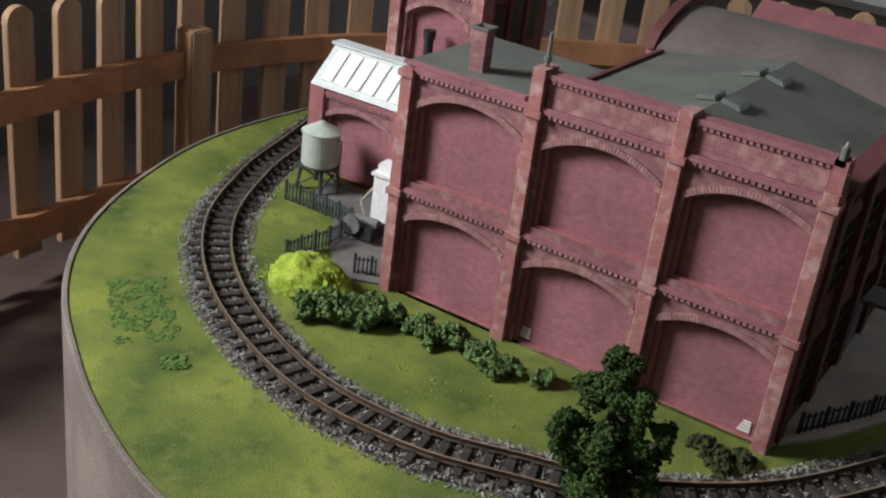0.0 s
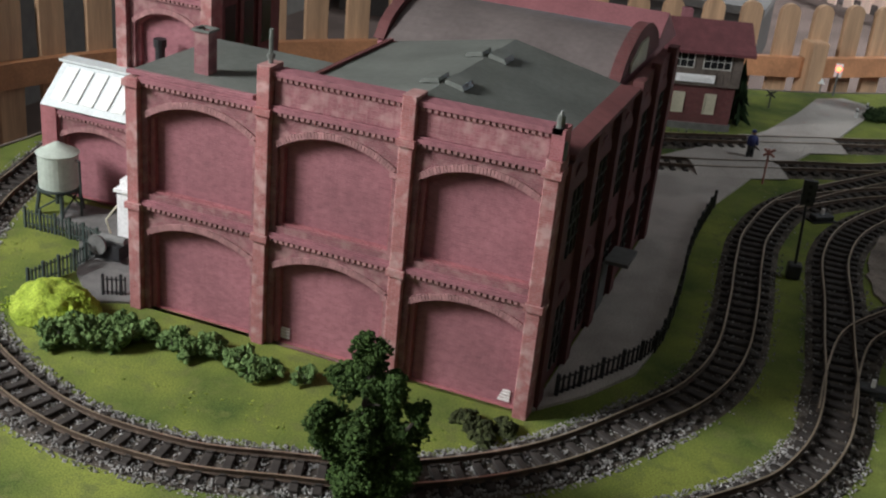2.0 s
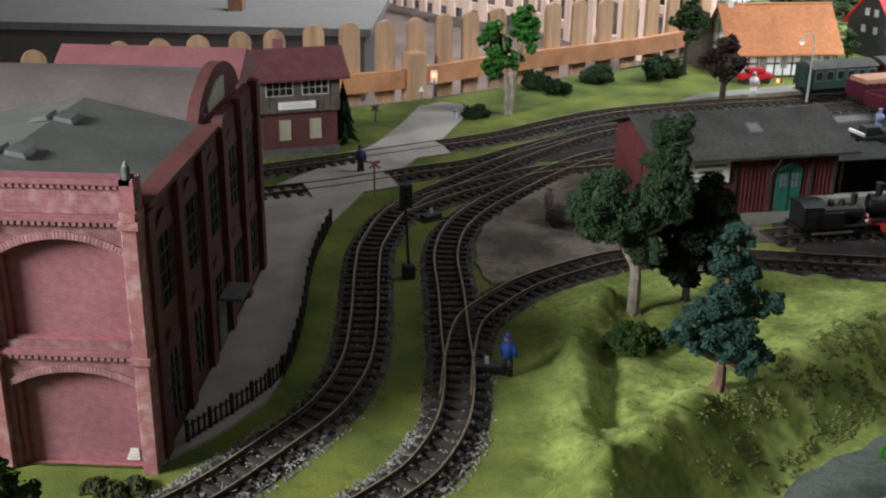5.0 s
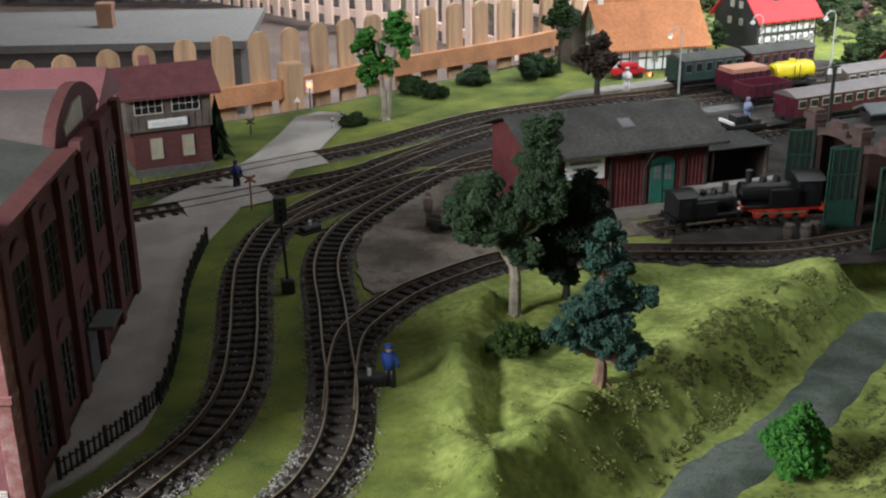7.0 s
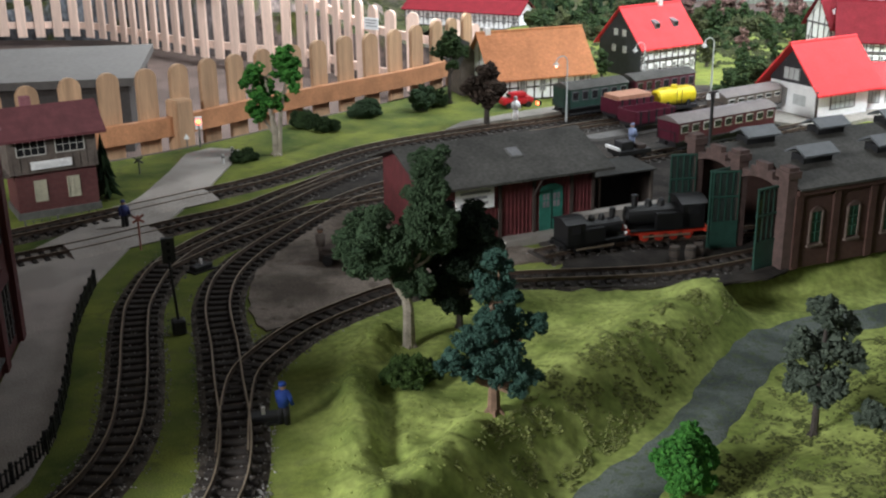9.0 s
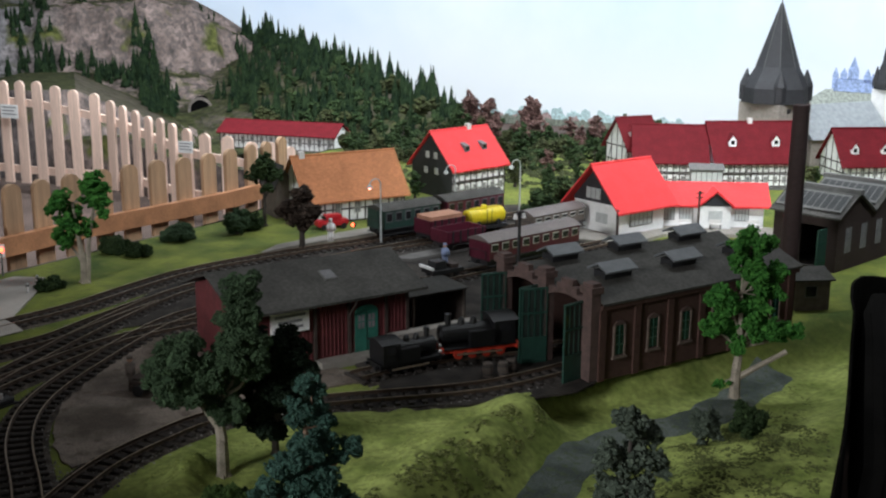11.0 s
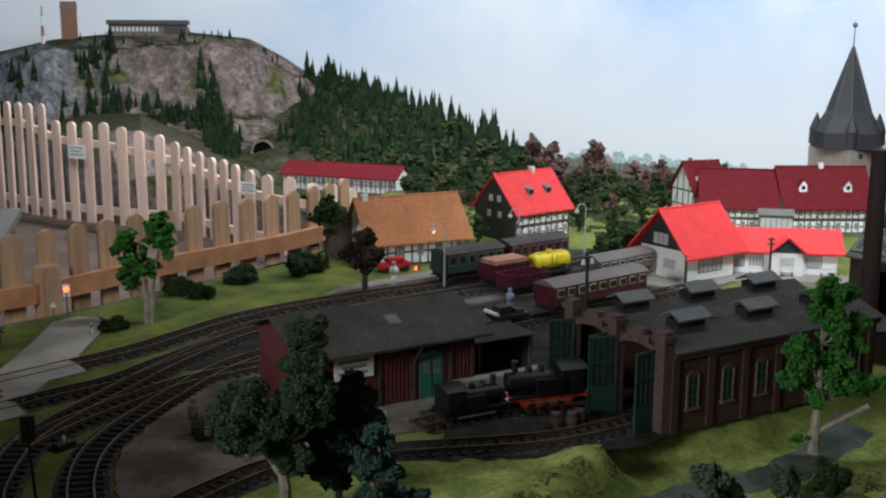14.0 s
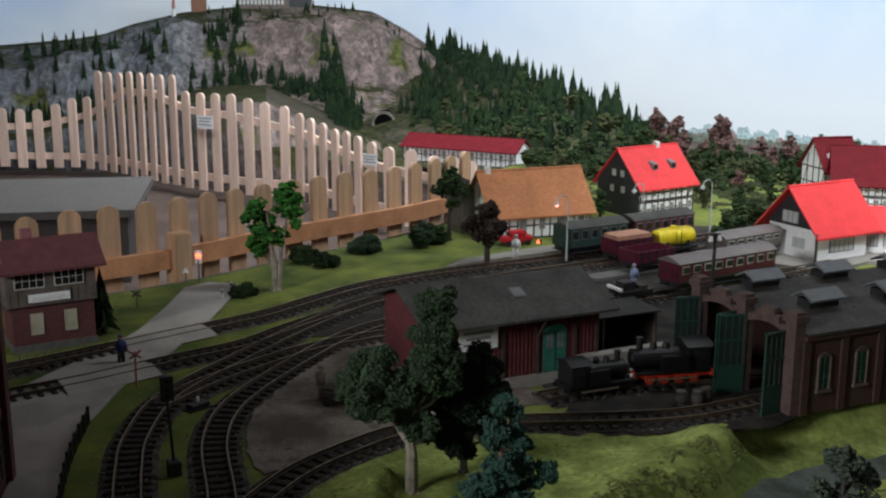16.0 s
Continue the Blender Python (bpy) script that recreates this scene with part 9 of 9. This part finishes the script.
scatter("weed_patch", "patch of low green weeds in the grass", "weeds", [(-0.971, -0.299), (-0.92, -0.23), (-0.761, -0.342), (-0.818, -0.422)], 760, 0.0036, "leaf_weed", 0.4, 0.05, lambda x, y: noise.noise((x * 40, y * 40, 2)) > -0.12)
scatter("weed_patch", "small tuft of green weeds in the grass", "weeds", [(-0.75, -0.4), (-0.73, -0.37), (-0.7, -0.39), (-0.72, -0.42)], 110, 0.0034, "leaf_weed", 0.5)
path_gap = lambda x, y: nearest(x, y, PATHWAY)[0] > 0.058
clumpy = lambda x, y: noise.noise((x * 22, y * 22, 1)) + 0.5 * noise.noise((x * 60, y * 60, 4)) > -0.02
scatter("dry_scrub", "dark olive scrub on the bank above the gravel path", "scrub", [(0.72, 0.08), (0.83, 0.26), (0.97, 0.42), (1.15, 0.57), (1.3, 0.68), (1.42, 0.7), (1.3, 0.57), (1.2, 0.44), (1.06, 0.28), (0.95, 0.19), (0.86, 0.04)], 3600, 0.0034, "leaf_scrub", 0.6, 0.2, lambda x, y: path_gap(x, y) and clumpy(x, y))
# scrub colour darkened to stand for the light falling off beyond the path
scatter("dry_scrub", "dry scrub beyond the gravel path, darkened for weaker light", "scrub", [(1.12, 0.16), (1.3, 0.4), (1.42, 0.52), (1.7, 0.6), (1.95, 0.7), (1.9, 0.4), (1.5, -0.02), (1.2, -0.1)], 5200, 0.0036, "leaf_shaded", 0.5, 0.1, lambda x, y: path_gap(x, y) and clumpy(x + 3, y))
scatter("dry_scrub", "dark olive scrub among the trees behind the town", "scrub", [(1.7, 4.3), (1.72, 3.5), (2.0, 3.35), (2.3, 3.3), (2.36, 2.95), (2.6, 2.9), (2.7, 3.3), (3.2, 3.5), (3.6, 4.3)], 4200, 0.015, "leaf_olive", 0.5, 0.1, lambda x, y: clumpy(x * 0.4, y * 0.4), False)
scatter("grass_tufts", "yellow-green grass tufts on the hill's mounds", "grass", [(0.5, -0.2), (0.55, 0.2), (0.58, 0.6), (0.75, 0.78), (1.25, 0.76), (1.28, 0.7), (1.1, 0.57), (0.96, 0.43), (0.85, 0.3), (0.73, 0.15), (0.66, -0.1)], 2600, 0.003, "leaf_meadow", 0.5, 0.0, lambda x, y: clumpy(x, y + 5), False)
# tufts in the same darkened green, for the dimmer side of the meadow
scatter("grass_tufts", "short grass tufts over the meadow, darkened for weaker light", "grass", [(0.75, -0.3), (0.95, 0.0), (1.2, 0.2), (1.5, 0.55), (1.9, 0.6), (2.1, 0.85), (2.1, 0.75), (1.6, 0.1), (1.2, -0.25)], 3600, 0.0032, "leaf_shaded", 0.4, 0.0, lambda x, y: path_gap(x, y) and clumpy(x + 7, y), False)
scatter("grass_tufts", "short grass tufts before the factory", "grass", [(-1.2, 0.0), (-1.0, 0.0), (-0.6, -0.2), (-0.2, -0.12), (0.0, -0.05), (-0.1, -0.15), (-0.4, -0.24), (-0.7, -0.16), (-0.95, 0.1)], 700, 0.0035, "leaf_tuft", 0.4, 0.0, lambda x, y: clumpy(x, y), False)


def woods():
    """Firs and round trees over the mountain's flanks."""
    random.seed(8)
    verts, faces = [], []
    areas = (([(1.72, 8.2), (1.95, 9.3), (2.1, 9.8), (2.7, 9.6), (3.1, 8.2), (3.2, 6.8), (3.0, 5.2), (2.55, 4.5), (2.05, 4.55), (2.0, 5.75), (1.75, 7.0), (1.62, 7.3)], 430, 0.2), ([(2.05, 9.6), (2.5, 9.5), (2.75, 8.6), (2.85, 7.2), (2.9, 5.8), (2.7, 5.7), (2.6, 7.2), (2.45, 8.6)], 120, 0.27),
             ([(-0.06, 9.35), (0.3, 9.6), (0.36, 9.2), (0.31, 8.5), (0.08, 9.05)], 42, 0.19), ([(0.4, 9.16), (1.0, 9.03), (1.0, 8.5), (0.75, 8.7), (0.41, 8.98)], 40, 0.17),
             ([(1.0, 9.27), (1.2, 9.21), (1.22, 8.4), (1.0, 8.1)], 46, 0.22), ([(1.04, 8.8), (1.36, 8.7), (1.3, 7.85), (1.02, 7.7)], 42, 0.2), ([(1.6, 8.3), (1.95, 8.5), (1.95, 7.7), (1.66, 7.5)], 26, 0.17),
             ([(-2.3, 8.7), (-2.3, 9.6), (-1.0, 9.5), (-0.2, 9.3), (0.1, 8.9), (-0.2, 8.6), (-1.2, 8.6)], 130, 0.2), ([(-1.0, 9.7), (0.1, 9.8), (1.9, 9.9), (1.8, 9.6), (0, 9.55), (-1, 9.5)], 34, 0.08))
    for poly, n, h in areas:
        xs, ys = [p[0] for p in poly], [p[1] for p in poly]
        k = 0
        while k < n:
            x, y = random.uniform(min(xs), max(xs)), random.uniform(min(ys), max(ys))
            if inside(x, y, poly):
                hh = h * random.uniform(0.65, 1.25)
                fir_data(x, y, hill_z(x, y) - 0.01, hh, hh * random.uniform(0.13, 0.23), verts, faces, 7, 9)
                k += 1
    me = bpy.data.meshes.new("fir_wood")
    me.from_pydata(verts, [], faces)
    me.materials.append(M["fir"])
    tagged(new("fir_wood", me), "dark model fir wood covering the mountain's flank", "fir wood", kind="stuff")
    for mat, n, label in (("leaf_olive", 42, "olive broadleaf wood at the mountain's foot"), ("leaf_dark", 60, "dark green broadleaf wood at the mountain's foot")):
        bl = []
        poly = [(1.75, 6.6), (2.0, 7.8), (2.6, 7.4), (3.1, 6.0), (3.6, 5.2), (3.3, 4.6), (2.5, 4.46), (2.1, 4.5), (2.05, 5.6)]
        while len(bl) < n * 3:
            x, y = random.uniform(1.7, 3.6), random.uniform(4.45, 7.8)
            if inside(x, y, poly):
                h = random.uniform(0.07, 0.13)
                for _ in range(3):
                    bl.append((x + random.uniform(-0.035, 0.035), y + random.uniform(-0.03, 0.03), hill_z(x, y) + h * random.uniform(0.5, 1.1), h * 0.38, 1.1))
        while len(bl) < n * 5:
            x, y = random.uniform(1.75, 3.7), random.uniform(3.3, 4.38)
            if inside(x, y, [(1.75, 4.38), (1.75, 3.75), (2.25, 3.75), (2.45, 3.3), (2.6, 3.35), (2.7, 3.55), (3.3, 3.6), (3.7, 4.38)]):
                h = random.uniform(0.025, 0.075) * (0.5 + 0.9 * (y - 3.3))
                bl.append((x, y, h * 0.5, 0.012 + h * 0.5, 0.9))
        cs, rs = shell(bl, 0.0115, 0.8)
        tagged(new("broadleaf_wood", clump_mesh("broadleaf_wood", cs, rs, mat, 0.9, False)), label, "wood", kind="stuff")


woods()
